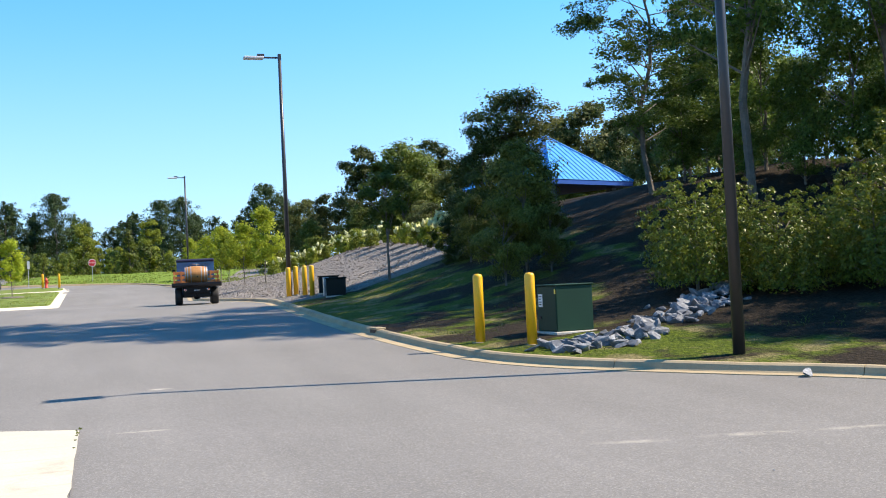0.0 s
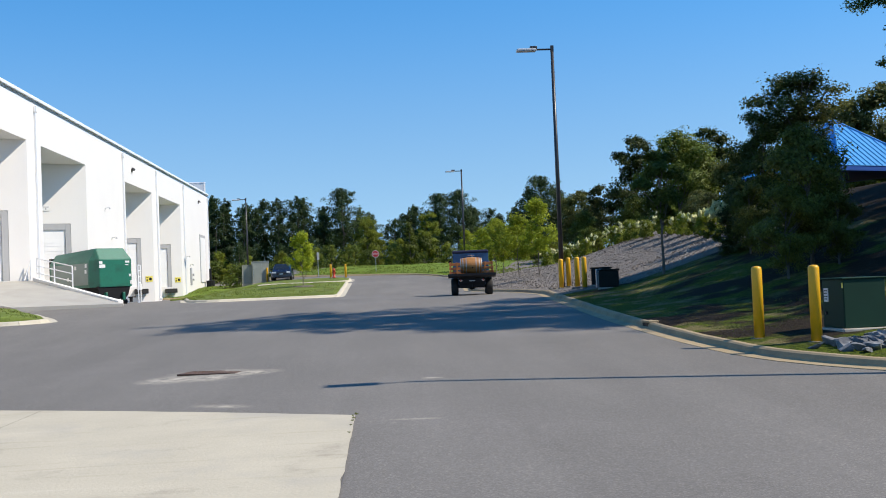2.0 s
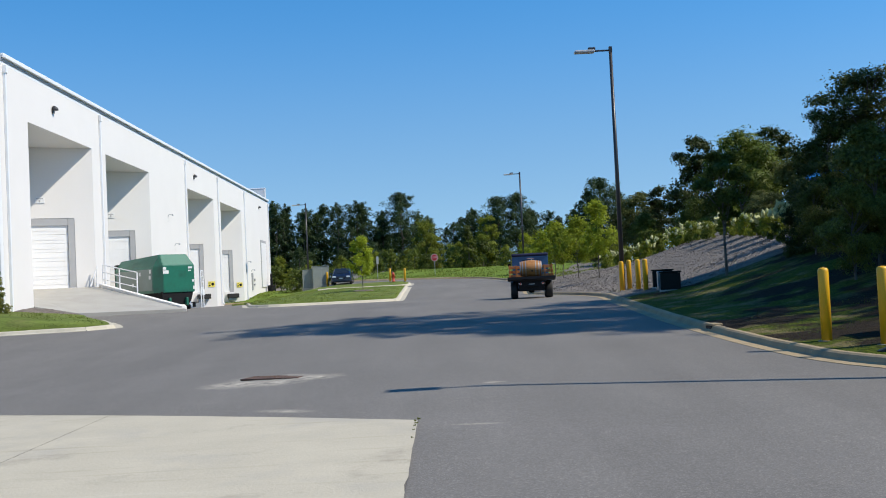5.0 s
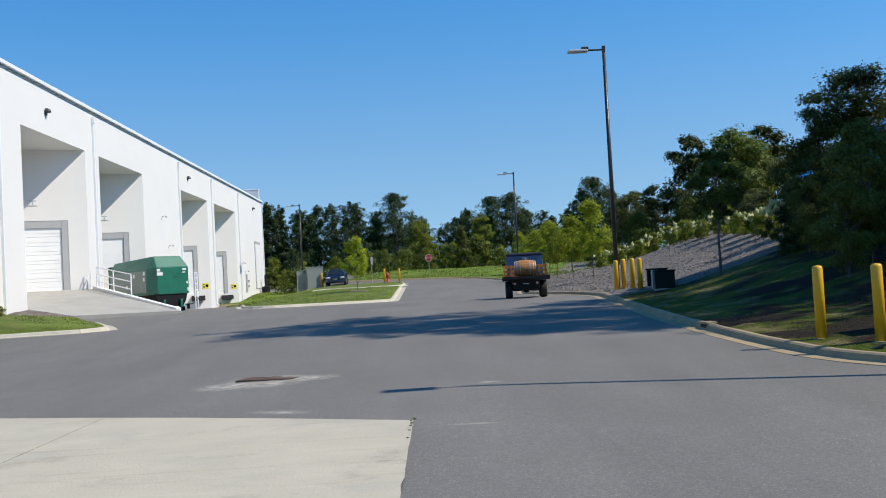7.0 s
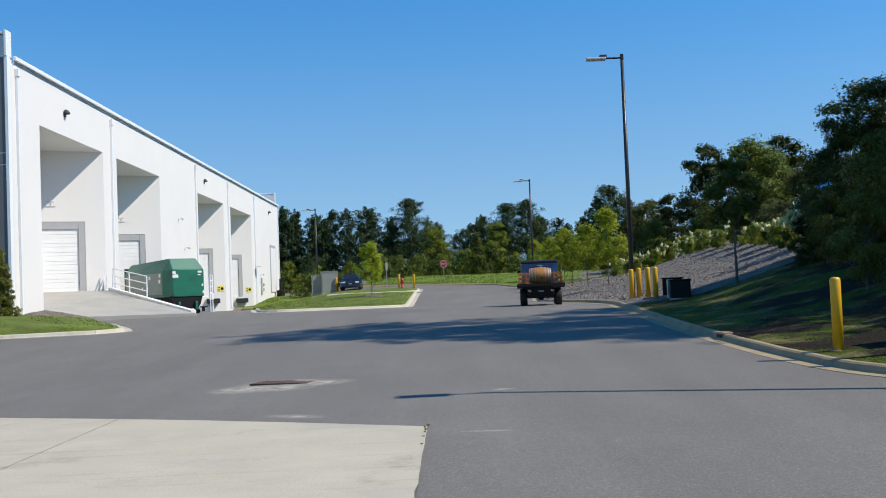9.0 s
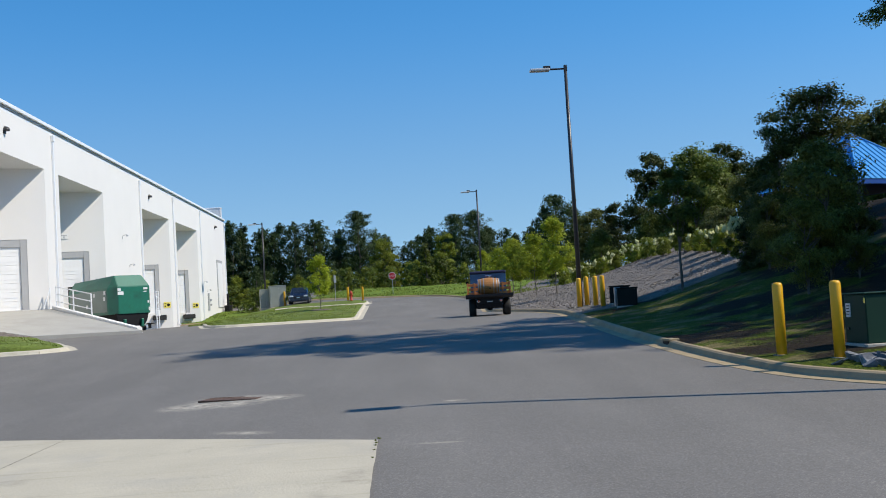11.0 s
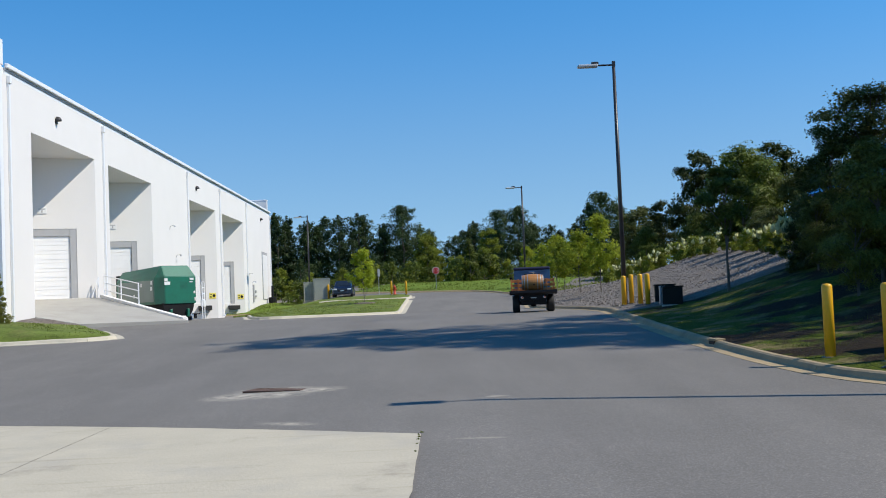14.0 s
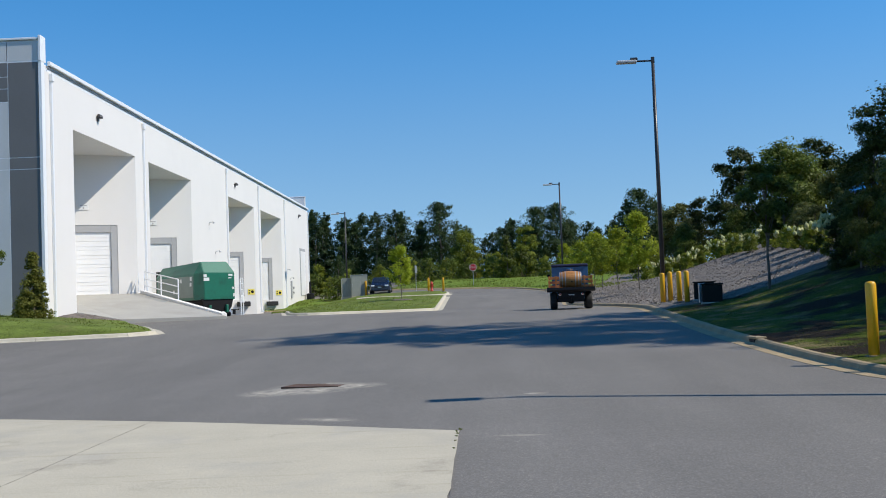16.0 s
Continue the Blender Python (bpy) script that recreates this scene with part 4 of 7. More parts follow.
def container():
    """Green compactor container: local y runs to its near end, x across."""
    top = empty("waste_container", pose(-15.2, 66.3, h(-15.2, 66.3), 0, 0, 38), "dark green steel compactor container backed up to a dock", "container")
    W, L, H0 = 1.15, 6.4, 0.85

    def solid(rings):
        bm = bmesh.new()
        vs = [[bm.verts.new(p) for p in r] for r in rings]
        for a, b in zip(vs, vs[1:]):
            for i in range(len(a)):
                j = (i + 1) % len(a)
                bm.faces.new((a[i], a[j], b[j], b[i]))
        bm.faces.new(vs[0][::-1])
        bm.faces.new(vs[-1])
        return bm

    def sec(y, w0, w1, w2, z0, z1, z2):
        return [(-w0, y, z0), (w0, y, z0), (w1, y, z1), (w2, y, z2), (-w2, y, z2), (-w1, y, z1)]
    bm = bmesh.new()
    for p in [(x, 0, z) for x in (-0.9, 1.1) for z in (1.04, 2.68)] + [(x, y, z) for x in (-0.86, 0.84) for y, z in ((0.5, 3.36), (L, 3.2))] + [(-1.28, y, z) for y in (0.6, L) for z in (1.04, 2.62)] + [(1.24, y, z) for y in (0.3, L) for z in (1.04, 2.62)]:
        bm.verts.new(p)
    bmesh.ops.convex_hull(bm, input=bm.verts[:])
    bmesh.ops.dissolve_limit(bm, angle_limit=0.03, verts=bm.verts[:], edges=bm.edges[:])
    bmesh.ops.bevel(bm, geom=bm.edges[:], offset=0.025, segments=2, affect="EDGES")
    part("body", bm, DUMPG, top)
    bm = bmesh.new()
    box(bm, -1.30, -1.281, 0.75, L - 0.25, 1.2, 2.5, 0.006)
    part("side_panel", bm, DUMPS, top, "green side plate with a grey reflection painted in")
    # Solid black block painting the dark of the open far end.
    bm = bmesh.new()
    box(bm, -1.12, 1.12, L + 0.002, L + 0.5, 0.7, 3.0, 0.02)
    part("throat_frame", bm, BLACK, top)
    for y, z in ((1.0, 2.35), (1.05, 2.0), (2.5, 2.25), (3.6, 1.6)):
        bm = bmesh.new()
        box(bm, -1.312, -1.3, y - 0.12, y + 0.12, z - 0.11, z + 0.11)
        part("label_plate", bm, LABELW, top, "white printed label")
    bm = solid([sec(0.06, 0.7, 0.9, W * 0.9, 0.3, 0.6, H0 + 0.24), sec(L - 0.1, 0.7, 0.9, W * 0.9, 0.3, 0.6, H0 + 0.24)])
    part("underframe", bm, BLACK, top)
    for y in (1.3, 2.5, 3.7, 4.9):
        for s in (1,):
            bm = bmesh.new()
            box(bm, s * (W + 0.06) - 0.05, s * (W + 0.06) + 0.05, y, y + 0.12, H0 + 0.2, 2.6, 0.01)
            part("rib", bm, DUMPG, top)
    for x, z, w, hh in ((-0.82, 2.5, 0.2, 0.16), (-0.74, 2.28, 0.36, 0.2), (0.84, 2.52, 0.26, 0.12), (0.8, 2.34, 0.2, 0.06), (1.0, 1.72, 0.1, 0.14), (1.04, 1.3, 0.08, 0.2)):
        bm = bmesh.new()
        box(bm, x - w / 2, x + w / 2, -0.02, 0.01, z - hh / 2, z + hh / 2)
        part("label_plate", bm, LABELW, top, "white printed label")
    for x in (-0.55, 0.55):
        bm = bmesh.new()
        box(bm, x - 0.07, x + 0.07, -0.12, 0.2, 0.25, 0.72, 0.02)
        part("hook_lug", bm, DUMPG, top)
    for x in (-0.75, 0.75):
        for y in (0.25, L - 0.6):
            bm = bmesh.new()
            tube(bm, (x - 0.1, y, 0.15), (x + 0.1, y, 0.15), 0.15, seg=18)
            part("roller", bm, BLACK, top)
    bm = bmesh.new()
    box(bm, 0.8, 1.3, -0.1, -0.02, 0.36, 0.42)
    box(bm, 0.95, 1.1, -0.06, 0.06, 0.1, 0.4)
    part("latch_bar", bm, BLACK, top)


container()


def dock_guard(x, y):
    top = empty("dock_guard", pose(x, y, h(x, y)), "white steel guard rail with a control box at the dock edge", "guard rail")
    for o in (-0.42, 0.42):
        bm = bmesh.new()
        tube(bm, (0, o, 0), (0, o, 2.85), 0.04, seg=8)
        part("post", bm, TRIMW, top)
    for z in (1.5, 1.95, 2.4, 2.83):
        bm = bmesh.new()
        tube(bm, (0, -0.42, z), (0, 0.42, z), 0.03, seg=8)
        part("rail_bar", bm, TRIMW, top)
    bm = bmesh.new()
    box(bm, -0.12, 0.12, -0.36, 0.36, 0.95, 1.42, 0.02)
    part("control_box", bm, LABELW, top)


dock_guard(-17.5, 84.4)


def wall_lamp(y, z=11.55):
    top = empty("wall_lamp", pose(FX, y, z), "dark bronze half-round wall lamp high on the facade", "wall lamp", "wall lamps")
    bm = bmesh.new()
    box(bm, 0.0, 0.08, -0.12, 0.12, -0.16, 0.1, 0.02)
    part("back_plate", bm, POLE, top)
    bm = bmesh.new()
    bmesh.ops.create_uvsphere(bm, u_segments=16, v_segments=8, radius=0.2)
    for v in bm.verts:
        v.co.x = max(0.0, v.co.x) * 1.3 + 0.05
        v.co.z = max(-0.02, v.co.z) * 1.1
        v.co.y *= 0.9
    part("hood", bm, POLE, top, smooth=True)


for y in (54.9, 87.6, 120.6):
    wall_lamp(y)


def dock_fittings():
    u = Vector((-math.cos(SAW), -math.sin(SAW)))
    n = Vector((math.sin(SAW), -math.cos(SAW)))
    yawd = math.degrees(math.atan2(u.y, u.x))
    for k, (y0, y1) in enumerate(NICHES):
        far = Vector((FX, y1))
        w = (y1 - y0) * math.sin(SAW)
        # number plate above the door becomes a pale plate with a bar
        p = far + u * (2.85 if k == 0 else 2.6) + n * 0.01
        top = empty("bay_plate", pose(p.x, p.y, 7.55, 0, 0, yawd + 180), "small white plate with dark bars above the dock door", "sign", "bay plates")
        bm = bmesh.new()
        box(bm, -0.26, 0.26, -0.03, 0.0, -0.17, 0.17, 0.008)
        part("plate", bm, LABELW, top)
        bm = bmesh.new()
        box(bm, -0.18, 0.18, -0.036, -0.031, 0.05, 0.10)
        box(bm, -0.04, 0.04, -0.036, -0.031, -0.12, 0.01)
        part("bars", bm, FRAMEG, top)
        if k >= 2:
            p = far + u * 0.45 + n * 0.01
            z = 3.05
            top = empty("warning_sign", pose(p.x, p.y, z, 0, 0, yawd + 180), "yellow warning sign with dark mark on the dock wall", "sign", "dock signs")
            bm = bmesh.new()
            box(bm, -0.3, 0.3, -0.02, 0.0, -0.25, 0.25, 0.008)
            part("plate", bm, SIGNY, top)
            bm = bmesh.new()
            lathe(bm, [(0.0001, 0.0), (0.13, 0.0), (0.13, 0.006), (0.0001, 0.006)], 16, pose(0.1, -0.021, 0.0, 90, 0, 0))
            box(bm, -0.24, -0.07, -0.026, -0.021, 0.08, 0.14)
            box(bm, -0.24, -0.1, -0.026, -0.021, -0.15, -0.04)
            part("mark", bm, BLACK, top)
            p = far + u * 1.2 + n * 0.02
            top = empty("dock_bumper", pose(p.x, p.y, 2.0, 0, 0, yawd + 180), "black rubber dock bumper block", "bumper", "dock bumpers")
            bm = bmesh.new()
            box(bm, -0.55, 0.55, -0.45, 0.0, -0.2, 0.22, 0.04)
            part("pad", bm, RUBBER, top)
            bm = bmesh.new()
            box(bm, -0.5, 0.3, -0.25, 0.0, -0.42, -0.21, 0.02)
            part("bracket", bm, STEEL, top)
    # drive-in door at the far end, with its hardware
    top = empty("side_door", pose(FX, 122.7, 2.8), "tall recessed grey door at the far end of the facade", "door")
    bm = bmesh.new()
    box(bm, 0.003, 0.05, -1.9, 1.9, 0, 5.25)
    part("door_leaf", bm, FRAMEG, top)
    bm = bmesh.new()
    box(bm, 0.052, 0.08, -1.65, 1.65, 0.05, 4.95)
    part("panel", bm, DOORW, top)
    for y, z, hh in ((111.9, 5.4, 0.5), (114.0, 4.6, 0.4), (78.4, 7.9, 0.5), (80.2, 5.9, 0.35)):
        top = empty("gooseneck_lamp", pose(FX, y, z), "small grey gooseneck light on the wall", "wall lamp", "small wall lamps")
        bm = bmesh.new()
        tube(bm, (0.0, 0, -hh * 0.5), (0.05, 0, 0), 0.02, seg=8)
        tube(bm, (0.05, 0, 0), (0.32, 0, 0.04), 0.02, seg=8)
        part("arm", bm, STEEL, top)
        bm = bmesh.new()
        tube(bm, (0.32, 0, 0.04), (0.36, 0, -0.07), 0.03, 0.09, 12)
        part("shade", bm, STEEL, top)
    for y, z, w, hh in ((114.2, 3.4, 0.25, 1.8), (115.6, 3.6, 0.2, 0.25), (115.6, 3.1, 0.2, 0.2)):
        top = empty("wall_box", pose(FX, y, z), "grey electrical box fixed to the wall", "electrical box", "wall boxes")
        bm = bmesh.new()
        box(bm, 0.0, 0.14, -w, w, -hh / 2, hh / 2, 0.02)
        part("housing", bm, FRAMEG, top)
    top = empty("yard_hydrant", pose(-17.9, 124.0, h(-17.9, 124)), "black standpipe with a valve by the wall", "standpipe")
    bm = bmesh.new()
    lathe(bm, [(0.45, 0), (0.45, 0.7), (0.15, 0.75), (0.12, 2.0), (0.0001, 2.05)], 14)
    part("pipe", bm, BLACK, top)
    top = empty("roof_unit", pose(-19.65, 127.2, EAVE + 0.31), "pale parapet screen above the far end of the eave", "roof unit")
    bm = bmesh.new()
    box(bm, -1.0, 1.0, -0.35, 0.35, 0, 1.4, 0.03)
    part("screen", bm, PALE, top)
    bm = bmesh.new()
    box(bm, -1.04, 1.04, -0.39, 0.39, 1.42, 1.52, 0.02)
    part("cap", bm, TRIMW, top)


dock_fittings()


WORN = material("worn_cement", (0.40, 0.37, 0.315), 0.9, var=0.2, scale=5, fine=40, stain=(0.22, 0.205, 0.185), stain_scale=4)


def drain():
    c = Vector((-2.77, 19.32))
    d = Vector((1.02, -0.22)).normalized()
    z = h(c.x, c.y)
    yaw = math.degrees(math.atan2(d.y, d.x))
    top = empty("drain_grate", pose(c.x, c.y, z, 0, 0, yaw), "rusty cast-iron drain grate set in the asphalt", "drain grate")
    bm = bmesh.new()
    for x0, x1, y0, y1 in ((-0.52, 0.52, -0.32, -0.27), (-0.52, 0.52, 0.27, 0.32), (-0.52, -0.47, -0.27, 0.27), (0.47, 0.52, -0.27, 0.27)):
        box(bm, x0, x1, y0, y1, -0.02, 0.012)
    part("frame", bm, GRATE, top)
    for i in range(13):
        bm = bmesh.new()
        x = -0.44 + i * 0.0733
        box(bm, x - 0.022, x + 0.022, -0.27, 0.27, -0.01, 0.011)
        part("bar", bm, GRATE, top)
    # Thin black sheet painting the darkness below the bars.
    bm = bmesh.new()
    box(bm, -0.47, 0.47, -0.27, 0.27, 0.003, 0.005)
    part("pit", bm, BLACK, top)


drain()


def stain(name, pts, w0, seed, label, mat, lift=0.005):
    """A thin worn streak lying on the asphalt."""
    line = smooth_line(pts, 0.12)
    bm = bmesh.new()
    prev = None
    nn = normals2(line)
    L = len(line)
    for i, (p, q) in enumerate(zip(line, nn)):
        w = w0 * (0.25 + abs(noise.noise(Vector((i * 0.35, seed, 0)))) * 1.6) * math.sin(math.pi * (i + 0.4) / L) ** 0.6
        a = bm.verts.new((p.x + q.x * w, p.y + q.y * w, h(p.x, p.y) + lift))
        b = bm.verts.new((p.x - q.x * w, p.y - q.y * w, h(p.x, p.y) + lift))
        if prev:
            bm.faces.new((prev[0], a, b, prev[1]))
        prev = (a, b)
    ob = link(name, bm, mat)
    ob.data.polygons.foreach_set("use_smooth", [False] * len(ob.data.polygons))
    if ob.data.polygons[0].normal.z < 0:
        ob.data.flip_normals()
    tagged(ob, label, "pavement", kind="structure")


SEAM = material("tar_seam", (0.140, 0.129, 0.117), 0.8, var=0.2, scale=4)
stain("tar_seam", [(-0.22, 13.06), (-0.27, 11.5), (-0.25, 9.8), (-0.27, 8.6)], 0.02, 23, "dark crack along the edge of the apron", SEAM)


# ---- by the kerb ----
def transformer():
    c, z = (8.32, 18.42), bank_z(8.3, 18.3)
    top = empty("transformer_cabinet", pose(*c, z - 0.02, 0, 0, -86) @ Matrix.Diagonal((0.7, 0.7, 0.9, 1)), "dark green steel transformer cabinet on a concrete pad", "transformer")
    bm = bmesh.new()
    box(bm, -0.68, 0.68, -0.64, 0.64, -0.25, 0.06, 0.02)
    part("pad", bm, WORN, top)
    bm = bmesh.new()
    box(bm, -0.54, 0.54, -0.528, 0.54, 0.065, 0.98, 0.015)
    part("tank", bm, TRGREEN, top)
    bm = bmesh.new()
    box(bm, -0.52, 0.52, -0.54, -0.529, 0.09, 0.955, 0.004)
    part("door", bm, TRGREEN, top)
    bm = bmesh.new()
    box(bm, -0.57, 0.57, -0.57, 0.57, 0.985, 1.015, 0.012)
    part("lid", bm, TRGREEN, top)
    bm = bmesh.new()
    box(bm, -0.42, -0.2, -0.555, -0.541, 0.56, 0.82)
    notice = part("label_plate", bm, LABELW, top, "white printed notice")
    for w, z in ((0.17, 0.77), (0.14, 0.72), (0.16, 0.66), (0.15, 0.61)):
        bm = bmesh.new()
        box(bm, -0.395, -0.395 + w, -0.558, -0.5555, z - 0.008, z + 0.012)
        part("printed_line", bm, POLE, notice, "dark line of small print")
    bm = bmesh.new()
    box(bm, 0.48, 0.53, -0.555, -0.541, 0.82, 0.92)
    part("tag", bm, SIGNY, top, "small yellow tag")
    bm = bmesh.new()
    tube(bm, (-0.32, -0.541, 0.34), (-0.32, -0.58, 0.34), 0.03, seg=10)
    part("lock", bm, POLE, top)


transformer()
# Cabinet green taken down to near black to hold the tree shade.
CABD = material("cabinet_green_in_shade", (0.010, 0.012, 0.010), 0.7, var=0.2, scale=2, spec=0.2)
for x, y, yaw, w in ((8.15, 38.35, -10, 0.4), (7.98, 36.3, -14, 0.38)):
    t = empty("utility_cabinet", pose(x, y, bank_z(x, y) - 0.1, 0, 0, yaw), "green steel utility cabinet in mulch, its shade put into the paint", "utility cabinet", "utility cabinets")
    bm = bmesh.new()
    box(bm, -w + 0.02, w - 0.02, -0.46, 0.46, -0.1, 0.1, 0.02)
    part("pad", bm, WORN, t)
    bm = bmesh.new()
    box(bm, -w + 0.06, w - 0.06, -0.42, 0.42, 0.104, 0.66, 0.02)
    part("housing", bm, CABD, t)
    bm = bmesh.new()
    box(bm, -w + 0.02, w - 0.02, -0.45, 0.45, 0.665, 0.71, 0.015)
    part("lid", bm, CABD, t)
bm = bmesh.new()
t = empty("meter_post", pose(7.8, 37.1, bank_z(7.8, 37.1) - 0.05), "pale grey metal meter post between cabinets", "utility post")
box(bm, -0.1, 0.1, -0.07, 0.07, 0, 0.68, 0.015)
part("post", bm, STEEL, t)


def stones():
    rng = random.Random(12)
    meshes = []
    for k in range(7):
        bm = bmesh.new()
        bmesh.ops.create_icosphere(bm, subdivisions=2, radius=0.5)
        for _ in range(12):
            nrm = Vector((rng.gauss(0, 1), rng.gauss(0, 1), rng.gauss(0, 1))).normalized()
            dd = rng.uniform(0.15, 0.34)
            for v in bm.verts:
                s = v.co.dot(nrm)
                if s > dd:
                    v.co -= nrm * (s - dd)
        for v in bm.verts:
            v.co += v.co.normalized() * 0.02 * noise.noise(v.co * 6 + Vector((k, 0, 0)))
        me = bpy.data.meshes.new("stone")
        bm.to_mesh(me)
        bm.free()
        me.materials.append(STONE)
        meshes.append(me)
    path = smooth_line([(7.2, 16.0), (8.2, 16.7), (9.5, 17.4), (11.0, 18.2), (12.3, 18.9)], 0.1)
    n = 0
    while n < 230:
        t = rng.random() ** 0.85
        p = path[min(len(path) - 1, int(t * len(path)))]
        wide = 0.85 - 0.45 * t
        x, y = p.x + rng.gauss(0, 0.5) * wide, p.y + rng.gauss(0, 0.5) * wide
        k = min(range(len(line_r)), key=lambda i: (line_r[i] - Vector((x, y))).length_squared)
        if (line_r[k] - Vector((x, y))).length < 0.42 or (Vector((x, y)) - Vector((8.35, 18.35))).length < 1.0:
            continue
        s = rng.uniform(0.2, 0.56) * (1 - 0.25 * t)
        ob = new("stone", rng.choice(meshes))
        ob.matrix_basis = Matrix.Translation((x, y, bank_z(x, y) + s * 0.1)) @ Euler((rng.gauss(0, 0.3), rng.gauss(0, 0.3), rng.uniform(0, 6))).to_matrix().to_4x4() @ Matrix.Diagonal((s * 1.15, s * rng.uniform(0.7, 1), s * rng.uniform(0.45, 0.75), 1))
        tagged(ob, "angular blue-grey riprap stone on the verge", "stone", "riprap")
        n += 1
    for x, y, s in ((9.12, 12.4, 0.30), (5.0, 7.25, 0.04), (5.25, 8.1, 0.03)):
        ob = new("stone", meshes[1])
        ob.matrix_basis = Matrix.Translation((x, y, h(x, y) + s * 0.18)) @ Matrix.Diagonal((s, s, s * 0.62, 1))
        tagged(ob, "small loose stone on the asphalt by the gutter", "stone", "loose stones")


stones()


# ---- far end of the drive ----
def stop_sign(x, y, z):
    top = empty("stop_sign", pose(x, y, z) @ Matrix.Diagonal((0.87, 0.87, 0.87, 1)), "red octagonal stop sign on a steel post", "stop sign")
    bm = bmesh.new()
    box(bm, -0.03, 0.03, -0.02, 0.02, -0.2, 2.5, 0.005)
    part("post", bm, STEEL, top)
    m = pose(0, -0.03, 2.12, 90, 0, 0) @ pose(0, 0, 0, 0, 0, 22.5)
    bm = bmesh.new()
    lathe(bm, [(0.415, 0.0), (0.415, 0.012)], 8, m)
    part("border", bm, LABELW, top)
    m = pose(0, -0.045, 2.12, 90, 0, 0) @ pose(0, 0, 0, 0, 0, 22.5)
    bm = bmesh.new()
    lathe(bm, [(0.37, 0.0), (0.37, 0.008)], 8, m)
    part("face", bm, RED, top)
    cu = bpy.data.curves.new("stop_text", "FONT")
    cu.body, cu.align_x, cu.align_y, cu.size, cu.extrude = "STOP", "CENTER", "CENTER", 0.25, 0.002
    ob = new("lettering", cu)
    cu.materials.append(LABELW)
    ob.parent = top
    ob.matrix_basis = pose(0, -0.06, 2.12, 90, 0, 0)


stop_sign(0.5, 104, 2.84)
t = empty("road_sign", pose(-4.75, 100, 2.55, 0, 0, 72), "grey back of a road sign on a steel post", "road sign")
bm = bmesh.new()
box(bm, -0.03, 0.03, -0.02, 0.02, -0.1, 2.4, 0.005)
part("post", bm, STEEL, t)
bm = bmesh.new()
box(bm, -0.3, 0.3, -0.035, -0.022, 1.7, 2.35, 0.004)
part("plate", bm, STEEL, t)


def hydrant(x, y, z):
    top = empty("fire_hydrant", pose(x, y, z), "red fire hydrant between yellow bollards", "fire hydrant")
    bm = bmesh.new()
    lathe(bm, [(0.16, 0), (0.16, 0.06), (0.10, 0.08), (0.10, 0.55), (0.14, 0.58), (0.13, 0.68), (0.06, 0.78), (0.03, 0.84), (0.0001, 0.85)], 16)
    part("barrel", bm, REDP, top, smooth=True)
    for s in (-1, 1):
        bm = bmesh.new()
        tube(bm, (0, 0, 0.45), (s * 0.19, 0, 0.45), 0.06, seg=10)
        part("outlet", bm, REDP, top)


hydrant(-3.15, 94.2, h(-3.15, 94.2) + 0.22)
for x, y in ((-3.45, 95.2), (-2.15, 94.2)):
    bollard(x, y, h(x, y) + 0.2, 1.15)
bollard(-9.3, 99.4, h(-9.3, 99.4), 1.3)
for x, y, w, hh in ((-10.0, 100.2, 0.72, 1.98), (-11.25, 101.0, 0.42, 1.72)):
    t = empty("switchgear_cabinet", pose(x, y, 2.26, 0, 0, 10), "grey-green metal switchgear cabinet on the pavement", "utility cabinet", "switchgear")
    bm = bmesh.new()
    box(bm, -w, w, -0.8, 0.8, 0.08, hh, 0.02)
    part("housing", bm, BOXG, t)
    bm = bmesh.new()
    box(bm, -w - 0.05, w + 0.05, -0.85, 0.85, -0.6, 0.078, 0.01)
    part("plinth", bm, CONCRETE, t)
    bm = bmesh.new()
    box(bm, 0.08, 0.092, -0.806, -0.801, 0.15, hh - 0.08)
    part("door_seam", bm, FRAMEG, t)
    bm = bmesh.new()
    box(bm, -w - 0.03, w + 0.03, -0.83, 0.83, hh + 0.002, hh + 0.05, 0.015)
    part("lid", bm, BOXG, t)
    bm = bmesh.new()
    box(bm, -w + 0.05, -w + 0.09, -0.82, -0.801, hh * 0.45, hh * 0.62)
    part("handle", bm, STEEL, t)


